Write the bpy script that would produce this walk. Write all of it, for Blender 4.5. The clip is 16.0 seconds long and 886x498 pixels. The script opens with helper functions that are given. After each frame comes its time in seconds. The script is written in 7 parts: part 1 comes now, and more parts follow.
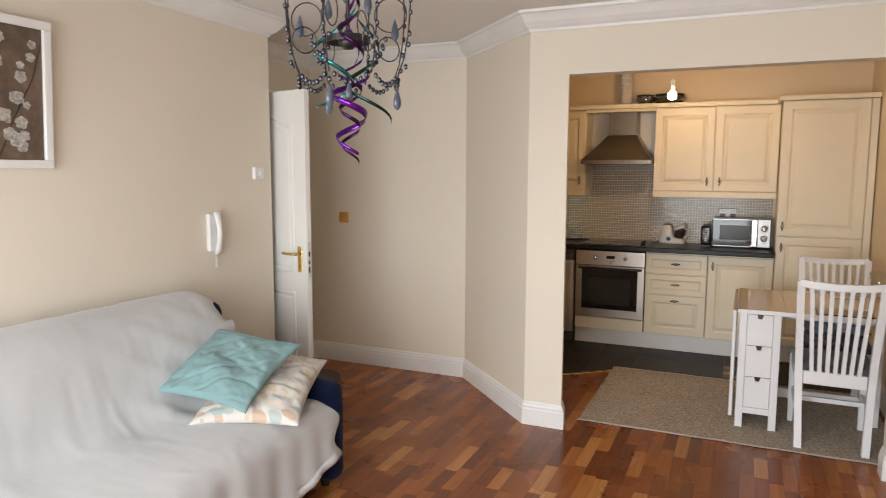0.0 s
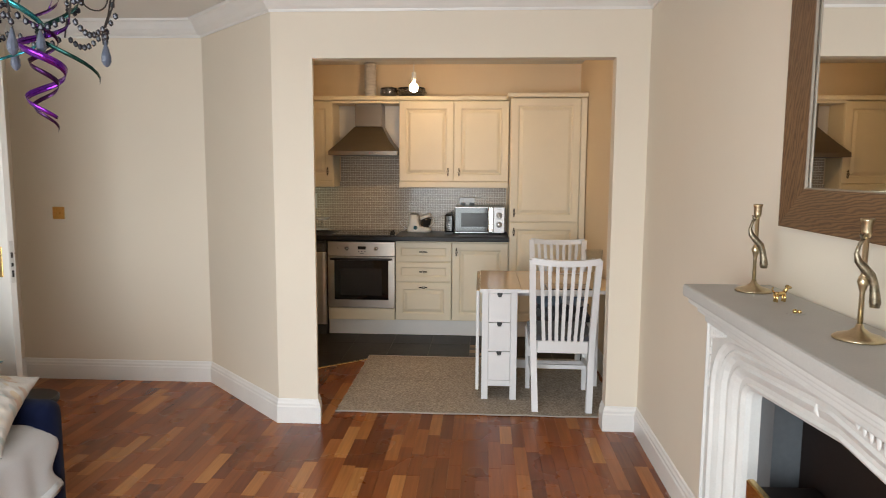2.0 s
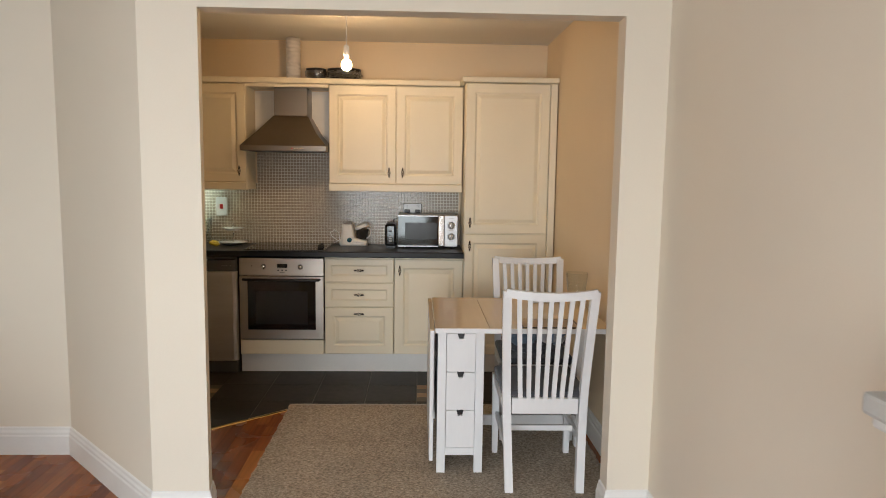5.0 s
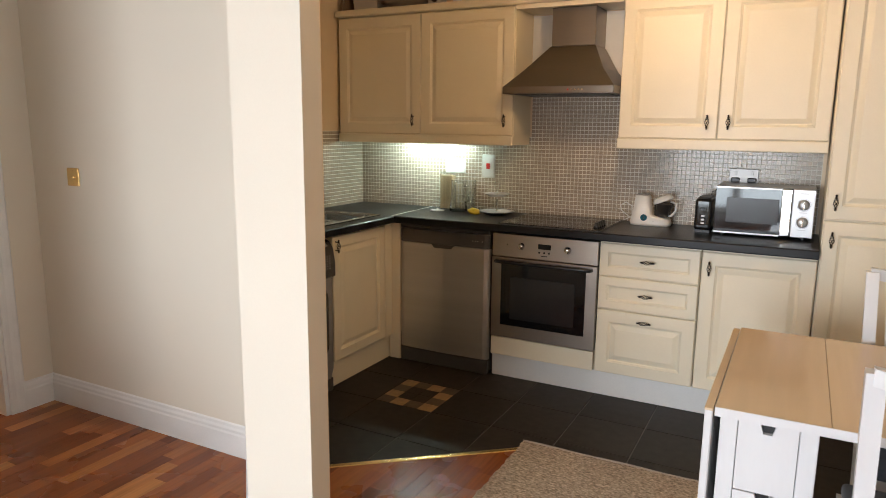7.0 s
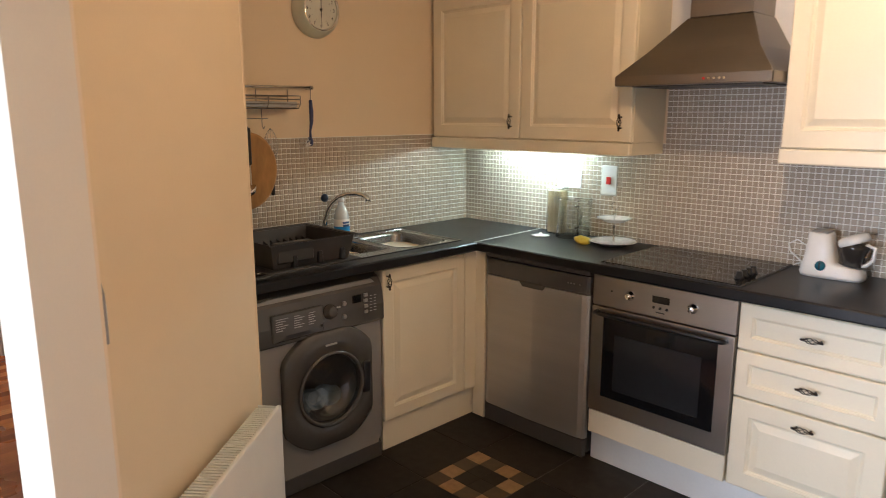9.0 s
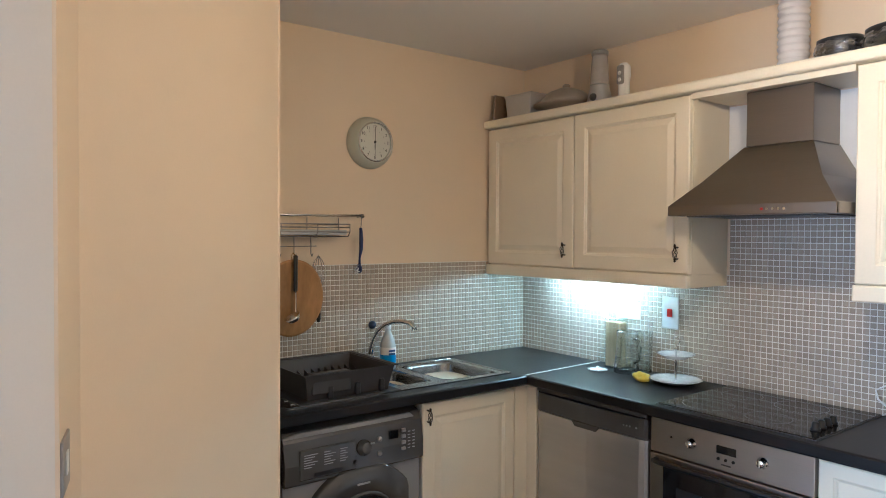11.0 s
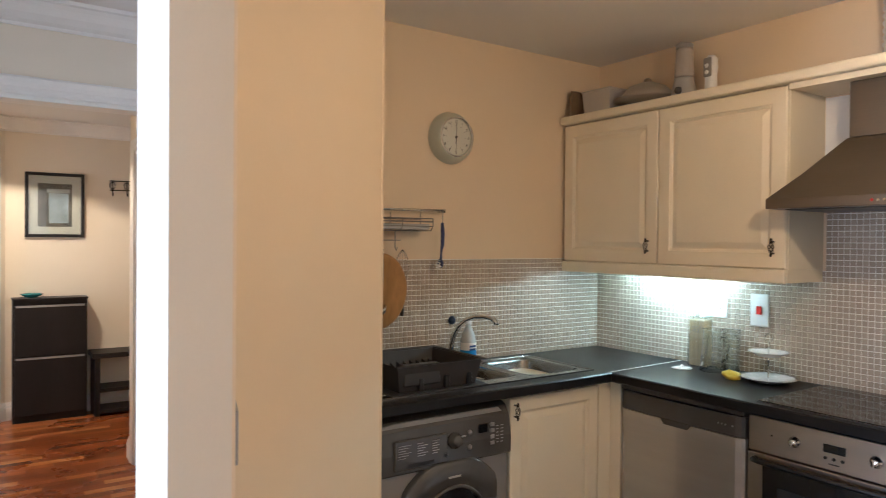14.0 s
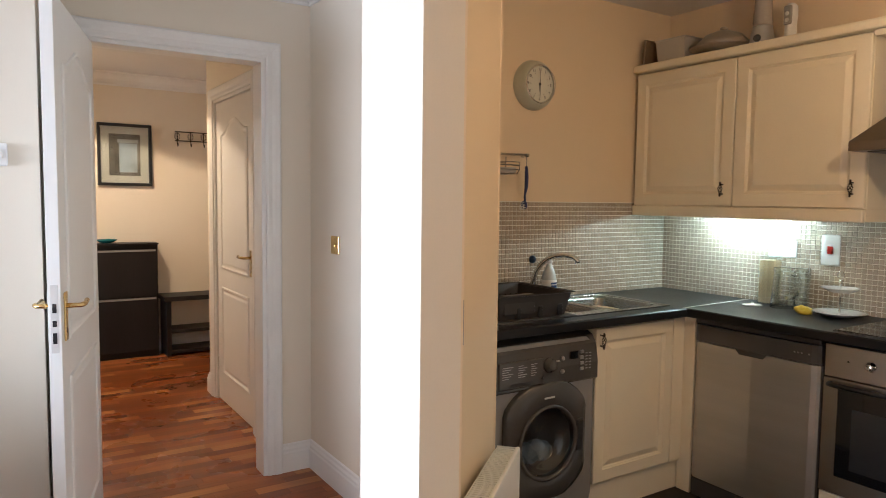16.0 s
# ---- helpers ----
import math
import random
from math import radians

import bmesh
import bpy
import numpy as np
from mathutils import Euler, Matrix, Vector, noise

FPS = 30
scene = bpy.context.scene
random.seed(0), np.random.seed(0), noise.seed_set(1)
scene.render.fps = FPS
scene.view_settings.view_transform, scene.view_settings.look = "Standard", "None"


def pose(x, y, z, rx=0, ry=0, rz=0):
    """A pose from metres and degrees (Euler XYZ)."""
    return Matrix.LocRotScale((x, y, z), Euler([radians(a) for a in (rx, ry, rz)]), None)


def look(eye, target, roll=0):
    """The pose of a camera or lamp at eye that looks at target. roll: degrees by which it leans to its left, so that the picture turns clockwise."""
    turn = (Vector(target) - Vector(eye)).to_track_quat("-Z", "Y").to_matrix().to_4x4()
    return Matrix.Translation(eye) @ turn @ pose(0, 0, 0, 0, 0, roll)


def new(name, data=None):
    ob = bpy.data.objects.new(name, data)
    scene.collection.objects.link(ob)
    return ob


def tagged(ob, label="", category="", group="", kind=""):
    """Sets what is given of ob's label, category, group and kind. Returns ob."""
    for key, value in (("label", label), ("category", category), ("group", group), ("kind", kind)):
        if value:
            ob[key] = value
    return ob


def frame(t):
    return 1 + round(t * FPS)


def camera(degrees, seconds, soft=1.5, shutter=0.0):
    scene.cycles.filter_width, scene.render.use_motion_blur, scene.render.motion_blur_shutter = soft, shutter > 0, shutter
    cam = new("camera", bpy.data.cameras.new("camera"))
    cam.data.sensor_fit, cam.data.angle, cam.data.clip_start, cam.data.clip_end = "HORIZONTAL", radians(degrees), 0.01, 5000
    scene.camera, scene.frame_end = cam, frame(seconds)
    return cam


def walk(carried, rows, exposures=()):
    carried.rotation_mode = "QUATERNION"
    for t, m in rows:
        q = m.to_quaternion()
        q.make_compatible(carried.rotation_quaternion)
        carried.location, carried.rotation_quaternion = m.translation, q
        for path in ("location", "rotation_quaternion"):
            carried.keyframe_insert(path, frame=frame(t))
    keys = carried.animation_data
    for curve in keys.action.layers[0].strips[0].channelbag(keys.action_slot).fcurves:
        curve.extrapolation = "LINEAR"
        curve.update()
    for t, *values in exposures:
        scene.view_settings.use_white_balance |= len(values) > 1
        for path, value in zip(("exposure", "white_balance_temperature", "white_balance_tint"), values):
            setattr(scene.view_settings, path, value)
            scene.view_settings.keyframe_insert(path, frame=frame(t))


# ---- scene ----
cam = camera(66.1, 16.0, 0.9, 0.25)
PATH = [
    (0, (0.054, 0.274, 1.561), (-0.755, 2.089, 1.332), 0.2),
    (0.5, (0.089, 0.282, 1.53), (-0.569, 2.156, 1.296), 0.3),
    (1, (0.007, 0.383, 1.464), (-0.449, 2.317, 1.229), 0.3),
    (1.5, (0.013, 0.386, 1.495), (-0.248, 2.355, 1.262), 0.4),
    (2, (0.043, 0.369, 1.501), (-0.071, 2.353, 1.268), 0.3),
    (2.5, (0.024, 0.368, 1.507), (0.029, 2.354, 1.273), 0.3),
    (3, (0.018, 0.368, 1.519), (0.069, 2.354, 1.283), 0.4),
    (5.5, (-0.072, 1.871, 1.491), (0.001, 3.856, 1.264), 0.8),
    (6, (-0.084, 2.228, 1.493), (-0.18, 4.208, 1.228), 0.7),
    (6.5, (0.074, 2.531, 1.5), (-0.537, 4.407, 1.172), 0.8),
    (7, (0.18, 2.88, 1.447), (-0.735, 4.622, 1.089), 0.6),
    (7.5, (0.253, 3.203, 1.446), (-0.714, 4.916, 1.084), 0.5),
    (8, (0.358, 3.486, 1.486), (-0.709, 5.133, 1.101), 0.2),
    (8.5, (0.277, 3.741, 1.464), (-0.965, 5.259, 1.072), 0.3),
    (9, (0.21, 3.973, 1.51), (-1.192, 5.345, 1.122), -0.0),
    (9.2, (0.207, 4.069, 1.537), (-1.257, 5.374, 1.145), -0.2),
    (11.3, (0.243, 4.162, 1.548), (-1.342, 5.381, 1.534), 0.7),
    (11.5, (0.233, 4.143, 1.544), (-1.317, 5.406, 1.534), 0.6),
    (12, (0.19, 4.106, 1.525), (-1.32, 5.418, 1.522), 0.6),
    (12.5, (0.187, 4.103, 1.517), (-1.322, 5.415, 1.515), 0.7),
    (13, (0.152, 4.071, 1.504), (-1.36, 5.38, 1.499), 0.6),
    (13.5, (0.113, 4.027, 1.501), (-1.428, 5.302, 1.492), 0.6),
    (14, (0.108, 3.995, 1.489), (-1.543, 5.124, 1.466), 0.5),
    (14.5, (0.168, 3.907, 1.483), (-1.566, 4.901, 1.421), 0.7),
    (15, (0.16, 3.835, 1.459), (-1.59, 4.798, 1.36), 0.7),
    (15.5, (0.096, 3.761, 1.421), (-1.651, 4.727, 1.286), 0.7),
    (16, (0.087, 3.614, 1.408), (-1.587, 4.7, 1.263), 0.7),
]
EXPOSURES = [(0, -0.48, 6650, 11), (3, -0.48, 6450, 8), (5.5, -0.47, 6400, 8), (7.0, -0.05, 6200, 10), (9.0, 0.4, 5650, 13), (9.2, 0.4, 5650, 13), (11.3, 0.58, 4400, 5), (13.4, 0.58, 4550, 6), (14.4, 0.38, 5350, 11), (16, 0.3, 5550, 11)]
walk(cam, [(t, look(eye, target, roll)) for t, eye, target, roll in PATH], EXPOSURES)

# ---- world, sun and large lights ----
world = bpy.data.worlds.new("sky")
world.use_nodes = True
scene.world = world
wn = world.node_tree
sky = wn.nodes.new("ShaderNodeTexSky")
sky.sky_type, sky.sun_disc = "NISHITA", False
sky.sun_elevation, sky.sun_rotation = radians(38), radians(200)
wn.links.new(sky.outputs[0], wn.nodes["Background"].inputs[0])
wn.nodes["Background"].inputs[1].default_value = 0.12


def lamp(name, kind, m, energy, color, size=0.1, size_y=None):
    d = bpy.data.lights.new(name, kind)
    d.energy, d.color = energy, color
    if kind == "AREA":
        d.size = size
        if size_y:
            d.shape, d.size_y = "RECTANGLE", size_y
    elif kind == "SUN":
        d.angle = radians(size)
    else:
        d.shadow_soft_size = size
    ob = new(name, d)
    ob.matrix_world = m
    return ob


lamp("sun", "SUN", look((2, -6, 6), (0, 0, 0)), 1.0, (1, 0.96, 0.9), 12)
# daylight of the living-room window behind the start of the walk
window_daylight = lamp("window_daylight", "AREA", look((-1.1, -0.48, 1.1), (-1.0, 3, -0.75)), 185, (0.885, 0.94, 1.0), 2.4, 1.9)
window_daylight.data.spread = radians(150)


# ---- materials ----
def nodes_of(name):
    m = bpy.data.materials.new(name)
    m.use_nodes = True
    nt = m.node_tree
    return m, nt, nt.nodes["Principled BSDF"]


def link(nt, a, b):
    nt.links.new(a, b)


def position(nt, scale=(1, 1, 1)):
    g = nt.nodes.new("ShaderNodeNewGeometry")
    mp = nt.nodes.new("ShaderNodeMapping")
    mp.inputs["Scale"].default_value = scale
    link(nt, g.outputs["Position"], mp.inputs["Vector"])
    return mp.outputs[0]


def noise_of(nt, scale, vector, detail=4):
    n = nt.nodes.new("ShaderNodeTexNoise")
    n.inputs["Scale"].default_value, n.inputs["Detail"].default_value = scale, detail
    link(nt, vector, n.inputs["Vector"])
    return n.outputs[0]


def ramp(nt, fac, stops):
    r = nt.nodes.new("ShaderNodeValToRGB")
    while len(r.color_ramp.elements) < len(stops):
        r.color_ramp.elements.new(0.5)
    for e, (p, c) in zip(r.color_ramp.elements, stops):
        e.position, e.color = p, (*c, 1)
    link(nt, fac, r.inputs[0])
    return r.outputs[0]


def mix(nt, fac, a, b, kind="MIX"):
    n = nt.nodes.new("ShaderNodeMix")
    n.data_type, n.blend_type = "RGBA", kind
    for sock, v in ((n.inputs[0], fac), (n.inputs[6], a), (n.inputs[7], b)):
        if isinstance(v, (int, float)):
            sock.default_value = v
        elif isinstance(v, tuple):
            sock.default_value = (*v, 1)
        else:
            link(nt, v, sock)
    return n.outputs[2]


def math_node(nt, op, a, b=0.0):
    n = nt.nodes.new("ShaderNodeMath")
    n.operation = op
    for sock, v in zip(n.inputs, (a, b)):
        if isinstance(v, (int, float)):
            sock.default_value = v
        else:
            link(nt, v, sock)
    return n.outputs[0]


def bump(nt, bsdf, height, strength, distance=0.002):
    b = nt.nodes.new("ShaderNodeBump")
    b.inputs["Strength"].default_value, b.inputs["Distance"].default_value = strength, distance
    link(nt, height, b.inputs["Height"])
    link(nt, b.outputs[0], bsdf.inputs["Normal"])


def surface(name, base, rough=0.5, metal=0.0, vary=0.12, big=1.5, fine=60, relief=0.1, stretch=(1, 1, 1), coat=0.0, spec=None):
    """A plain surface: two scales of colour variation, rough patches and fine relief."""
    m, nt, b = nodes_of(name)
    p = position(nt, stretch)
    n1, n2 = noise_of(nt, big, p), noise_of(nt, fine, p, 6)
    dark = tuple(c * (1 - vary) for c in base)
    light = tuple(min(1, c * (1 + vary * 0.6)) for c in base)
    c = ramp(nt, n1, ((0.3, dark), (0.7, light)))
    c2 = ramp(nt, n2, ((0.3, (1 - vary * 0.5,) * 3), (0.7, (1, 1, 1))))
    link(nt, mix(nt, 1.0, c, c2, "MULTIPLY"), b.inputs["Base Color"])
    r = nt.nodes.new("ShaderNodeMapRange")
    r.inputs["To Min"].default_value, r.inputs["To Max"].default_value = rough * 0.85, min(1, rough * 1.15)
    link(nt, n1, r.inputs[0])
    link(nt, r.outputs[0], b.inputs["Roughness"])
    b.inputs["Metallic"].default_value, b.inputs["Coat Weight"].default_value = metal, coat
    if spec is not None:
        b.inputs["Specular IOR Level"].default_value = spec
    if relief:
        bump(nt, b, n2, relief)
    return m


def glow(name, color, strength):
    m, nt, b = nodes_of(name)
    b.inputs["Base Color"].default_value = (*color, 1)
    b.inputs["Emission Color"].default_value = (*color, 1)
    b.inputs["Emission Strength"].default_value = strength
    return m


def glass(name, color=(1, 1, 1), rough=0.02, gloss=1.0):
    """Thin clear glass: it lets light straight through and mirrors more at a slant."""
    m, nt, b = nodes_of(name)
    t = nt.nodes.new("ShaderNodeBsdfTransparent")
    t.inputs[0].default_value = (*color, 1)
    g = nt.nodes.new("ShaderNodeBsdfGlossy")
    g.inputs["Roughness"].default_value = rough
    f = nt.nodes.new("ShaderNodeLayerWeight")
    f.inputs[0].default_value = 0.5
    k = math_node(nt, "ADD", math_node(nt, "MULTIPLY", math_node(nt, "POWER", f.outputs["Facing"], 2.5), 0.8), 0.09)
    mx = nt.nodes.new("ShaderNodeMixShader")
    link(nt, math_node(nt, "MULTIPLY", k, gloss), mx.inputs[0])
    link(nt, t.outputs[0], mx.inputs[1])
    link(nt, g.outputs[0], mx.inputs[2])
    link(nt, mx.outputs[0], nt.nodes["Material Output"].inputs[0])
    return m


def pieces(name, stops, rough, relief, stretch, fine=30, grain=0.35, coat=0.0, bright=0.15, spec=0.5):
    """A surface whose tone differs from piece to piece."""
    m, nt, b = nodes_of(name)
    o = nt.nodes.new("ShaderNodeObjectInfo")
    g = nt.nodes.new("ShaderNodeNewGeometry")
    f = math_node(nt, "FRACT", math_node(nt, "ADD", o.outputs["Random"], g.outputs["Random Per Island"]))
    p = position(nt, stretch)
    n = noise_of(nt, fine, p, 6)
    n2 = noise_of(nt, 2.0, position(nt))
    c = ramp(nt, f, stops)
    c = mix(nt, grain, c, ramp(nt, n, ((0.3, (0.25, 0.25, 0.25)), (0.7, (1, 1, 1)))), "MULTIPLY")
    c = mix(nt, bright, c, ramp(nt, n2, ((0.3, (0.5, 0.5, 0.5)), (0.7, (1, 1, 1)))), "MULTIPLY")
    link(nt, c, b.inputs["Base Color"])
    r = nt.nodes.new("ShaderNodeMapRange")
    r.inputs["To Min"].default_value, r.inputs["To Max"].default_value = rough * 0.8, rough * 1.25
    link(nt, n2, r.inputs[0])
    link(nt, r.outputs[0], b.inputs["Roughness"])
    b.inputs["Coat Weight"].default_value = coat
    b.inputs["Coat Roughness"].default_value = 0.15
    b.inputs["Specular IOR Level"].default_value = spec
    bump(nt, b, n, relief, 0.001)
    return m


def cloth(name, base, weave=900, vary=0.12, second=None, sheen=0.3, rough=0.9, relief=0.3):
    m, nt, b = nodes_of(name)
    p = position(nt)
    n1, n2 = noise_of(nt, 3, p), noise_of(nt, weave, p, 2)
    c = ramp(nt, n1, ((0.3, tuple(x * (1 - vary) for x in base)), (0.7, base)))
    c = mix(nt, 0.6, c, ramp(nt, n2, ((0.35, (0.65, 0.65, 0.65)), (0.65, (1, 1, 1)))), "MULTIPLY")
    if second:
        n3 = noise_of(nt, 9 if weave > 200 else 70, position(nt), 1)
        for lo, col in second:
            mask = ramp(nt, n3, ((lo, (0, 0, 0)), (lo + 0.03, (1, 1, 1))))
            c = mix(nt, mask, c, col)
    link(nt, c, b.inputs["Base Color"])
    b.inputs["Roughness"].default_value, b.inputs["Sheen Weight"].default_value = rough, sheen
    b.inputs["Specular IOR Level"].default_value = 0.15
    bump(nt, b, n2, relief, 0.001)
    return m


M_WALL = surface("wall_paint", (0.785, 0.715, 0.595), 0.7, vary=0.035, big=0.9, fine=220, relief=0.06)
M_KWALL = surface("kitchen_wall_paint", (0.80, 0.655, 0.462), 0.6, vary=0.04, big=0.9, fine=220, relief=0.06)
M_CEIL = surface("ceiling_paint", (0.8, 0.78, 0.74), 0.8, vary=0.03, big=0.8, fine=200, relief=0.05)
M_TRIM = surface("white_gloss_trim", (0.82, 0.81, 0.78), 0.32, vary=0.05, big=4, fine=120, relief=0.03)
M_DOOR = surface("white_painted_door", (0.83, 0.82, 0.78), 0.38, vary=0.04, big=2, fine=90, relief=0.04, stretch=(1, 1, 0.15))
M_CREAM = surface("cream_cabinet_paint", (0.85, 0.77, 0.59), 0.4, vary=0.045, big=2.5, fine=130, relief=0.03)
M_PLINTH = surface("white_plinth_board", (0.80, 0.79, 0.76), 0.4, vary=0.06, big=3, fine=90, relief=0.03)
M_WORKTOP = surface("black_laminate_worktop", (0.015, 0.015, 0.016), 0.3, vary=0.3, big=5, fine=500, relief=0.12, spec=0.22)
M_STEEL = surface("brushed_steel", (0.54, 0.525, 0.505), 0.34, 0.75, vary=0.12, big=3, fine=220, relief=0.05, stretch=(0.04, 0.04, 2.5))
M_STEELH = surface("brushed_steel_across", (0.48, 0.44, 0.39), 0.33, 1.0, vary=0.1, big=2, fine=220, relief=0.05, stretch=(0.05, 1, 2.5))
# darker copy of the brushed steel above, for the cooker hood
M_HOOD = surface("dark_brushed_steel", (0.27, 0.235, 0.195), 0.36, 1.0, vary=0.1, big=2, fine=220, relief=0.05, stretch=(0.05, 1, 2.5))
M_GRAPHITE = surface("graphite_enamel", (0.33, 0.318, 0.303), 0.35, 0.35, vary=0.08, big=3, fine=300, relief=0.03)
M_DARKGREY = surface("dark_grey_plastic", (0.075, 0.072, 0.07), 0.38, vary=0.12, big=6, fine=300, relief=0.05)
M_BLACK = surface("black_plastic", (0.014, 0.014, 0.015), 0.35, vary=0.2, big=8, fine=300, relief=0.05)
M_BLACKGLASS = surface("black_glass", (0.008, 0.008, 0.009), 0.06, vary=0.2, big=3, fine=40, relief=0.0, spec=0.6)
M_OVENGLASS = surface("oven_door_glass", (0.028, 0.029, 0.031), 0.08, vary=0.2, big=3, fine=40, relief=0.0, spec=0.6)
M_CHROME = surface("chrome", (0.78, 0.78, 0.78), 0.12, 1.0, vary=0.05, big=6, fine=80, relief=0.0)
M_SINK = surface("stainless_sink_steel", (0.33, 0.33, 0.33), 0.2, 1.0, vary=0.1, big=6, fine=260, relief=0.04)
M_BRASS = surface("polished_brass", (0.78, 0.56, 0.24), 0.22, 1.0, vary=0.12, big=9, fine=150, relief=0.05)
M_OLDBRASS = surface("antique_brass", (0.62, 0.52, 0.34), 0.3, 1.0, vary=0.2, big=14, fine=180, relief=0.12)
M_IRON = surface("antique_iron_handle", (0.045, 0.036, 0.028), 0.42, 0.8, vary=0.3, big=30, fine=400, relief=0.2)
M_WHITE = surface("white_plastic", (0.80, 0.80, 0.78), 0.35, vary=0.04, big=6, fine=200, relief=0.02)
M_WHITEWOOD = surface("white_lacquered_wood", (0.80, 0.80, 0.80), 0.36, vary=0.04, big=3, fine=90, relief=0.05, stretch=(1, 1, 0.2))
M_BIRCH = surface("birch_veneer", (0.76, 0.60, 0.40), 0.22, vary=0.14, big=3, fine=26, relief=0.05, stretch=(1, 0.06, 1), coat=0.25)
M_BLACKWOOD = surface("black_brown_wood", (0.018, 0.015, 0.014), 0.42, vary=0.3, big=3, fine=80, relief=0.1, stretch=(1, 1, 0.1), spec=0.25)
M_STONE = surface("cast_stone", (0.61, 0.61, 0.585), 0.62, vary=0.1, big=5, fine=160, relief=0.2)
M_SHELFSTONE = surface("grey_stone_shelf", (0.47, 0.465, 0.44), 0.5, vary=0.1, big=4, fine=160, relief=0.15)
M_SLATEIN = surface("slate_slip", (0.075, 0.083, 0.09), 0.45, vary=0.25, big=4, fine=60, relief=0.2)
M_SOOT = surface("soot_black_metal", (0.010, 0.006, 0.005), 0.5, vary=0.3, big=5, fine=60, relief=0.1, spec=0.2)
M_GROUT = surface("pale_grout", (0.89, 0.86, 0.78), 0.85, vary=0.1, big=4, fine=300, relief=0.1)
M_GROUTDARK = surface("grey_floor_grout", (0.19, 0.175, 0.16), 0.9, vary=0.2, big=4, fine=300, relief=0.1)
M_JOINT = surface("dark_floor_joint", (0.10, 0.034, 0.014), 0.6, vary=0.2, big=4, fine=100, relief=0.0)
M_MOSAIC = pieces("mosaic_tile_glaze", ((0, (0.43, 0.37, 0.295)), (0.5, (0.47, 0.405, 0.325)), (1, (0.51, 0.44, 0.355))), 0.16, 0.08, (1, 1, 1), 60, 0.08, spec=0.4)
M_SLATE = pieces("black_slate_tile", ((0, (0.028, 0.024, 0.020)), (1, (0.042, 0.036, 0.030))), 0.42, 0.35, (1, 1, 1), 22, 0.5, spec=0.14)
M_TAN = pieces("tan_stone_tile", ((0, (0.30, 0.17, 0.07)), (1, (0.42, 0.26, 0.12))), 0.45, 0.25, (1, 1, 1), 30, 0.4)
M_BROWN = pieces("brown_stone_tile", ((0, (0.07, 0.045, 0.022)), (1, (0.12, 0.08, 0.04))), 0.45, 0.25, (1, 1, 1), 30, 0.4)
M_FLOOR = pieces("merbau_strip", ((0, (0.17, 0.042, 0.010)), (0.45, (0.275, 0.074, 0.017)), (0.8, (0.37, 0.112, 0.026)), (0.9, (0.46, 0.17, 0.044)), (1, (0.54, 0.23, 0.065))), 0.27, 0.05, (60, 3, 60), 1.0, 0.4, 0.0, 0.06, 0.38)
M_MIRROR = surface("mirror_silver", (0.9, 0.9, 0.88), 0.01, 1.0, vary=0.0, relief=0.0)
M_GLASS = glass("clear_glass", (0.93, 0.95, 0.94))
M_THROW = cloth("white_fleece_throw", (0.60, 0.605, 0.60), 500, 0.06)
M_NAVY = cloth("navy_velvet", (0.004, 0.008, 0.034), 700, 0.3, sheen=0.05)
M_TEAL = cloth("teal_cotton", (0.24, 0.385, 0.385), 900, 0.12, sheen=0.1)


def leaf_print(name, ground, tones):
    """Cotton printed with rows of leaf-shaped patches in several muted tones."""
    m = cloth(name, ground, 900, 0.06)
    nt = m.node_tree
    b = nt.nodes["Principled BSDF"]
    under = b.inputs["Base Color"].links[0].from_socket
    mp = nt.nodes.new("ShaderNodeMapping")
    mp.inputs["Rotation"].default_value = (0, 0, 0.75)
    mp.inputs["Scale"].default_value = (13, 26, 6)
    g = nt.nodes.new("ShaderNodeNewGeometry")
    link(nt, g.outputs["Position"], mp.inputs["Vector"])
    v = nt.nodes.new("ShaderNodeTexVoronoi")
    v.inputs["Scale"].default_value, v.inputs["Randomness"].default_value = 1.0, 0.35
    link(nt, mp.outputs[0], v.inputs["Vector"])
    sep = nt.nodes.new("ShaderNodeSeparateColor")
    link(nt, v.outputs["Color"], sep.inputs[0])
    n = len(tones)
    r = ramp(nt, sep.outputs[0], [(i / n, c) for i, c in enumerate(tones)])
    r.node.color_ramp.interpolation = "CONSTANT"
    mask = ramp(nt, v.outputs["Distance"], ((0.46, (1, 1, 1)), (0.50, (0, 0, 0))))
    link(nt, mix(nt, mask, under, r), b.inputs["Base Color"])
    return m


M_LEAFY = leaf_print("patterned_cotton", (0.70, 0.66, 0.60), ((0.55, 0.40, 0.30), (0.66, 0.60, 0.52), (0.42, 0.46, 0.43), (0.58, 0.47, 0.33), (0.52, 0.50, 0.46)))


def knotted(name, dark, light):
    """Flat-woven wool: short ribs across the rug, flecked from stitch to stitch."""
    m, nt, b = nodes_of(name)
    ribs = noise_of(nt, 1.0, position(nt, (50, 120, 50)), 2)
    flecks = noise_of(nt, 1.0, position(nt, (75, 130, 75)), 3)
    broad = noise_of(nt, 2.5, position(nt), 3)
    c = ramp(nt, flecks, ((0.33, dark), (0.66, light)))
    c = mix(nt, 0.45, c, ramp(nt, broad, ((0.3, (0.7, 0.69, 0.67)), (0.7, (1, 1, 1)))), "MULTIPLY")
    link(nt, c, b.inputs["Base Color"])
    b.inputs["Roughness"].default_value, b.inputs["Sheen Weight"].default_value = 0.95, 0.1
    bump(nt, b, ribs, 1.0, 0.006)
    return m


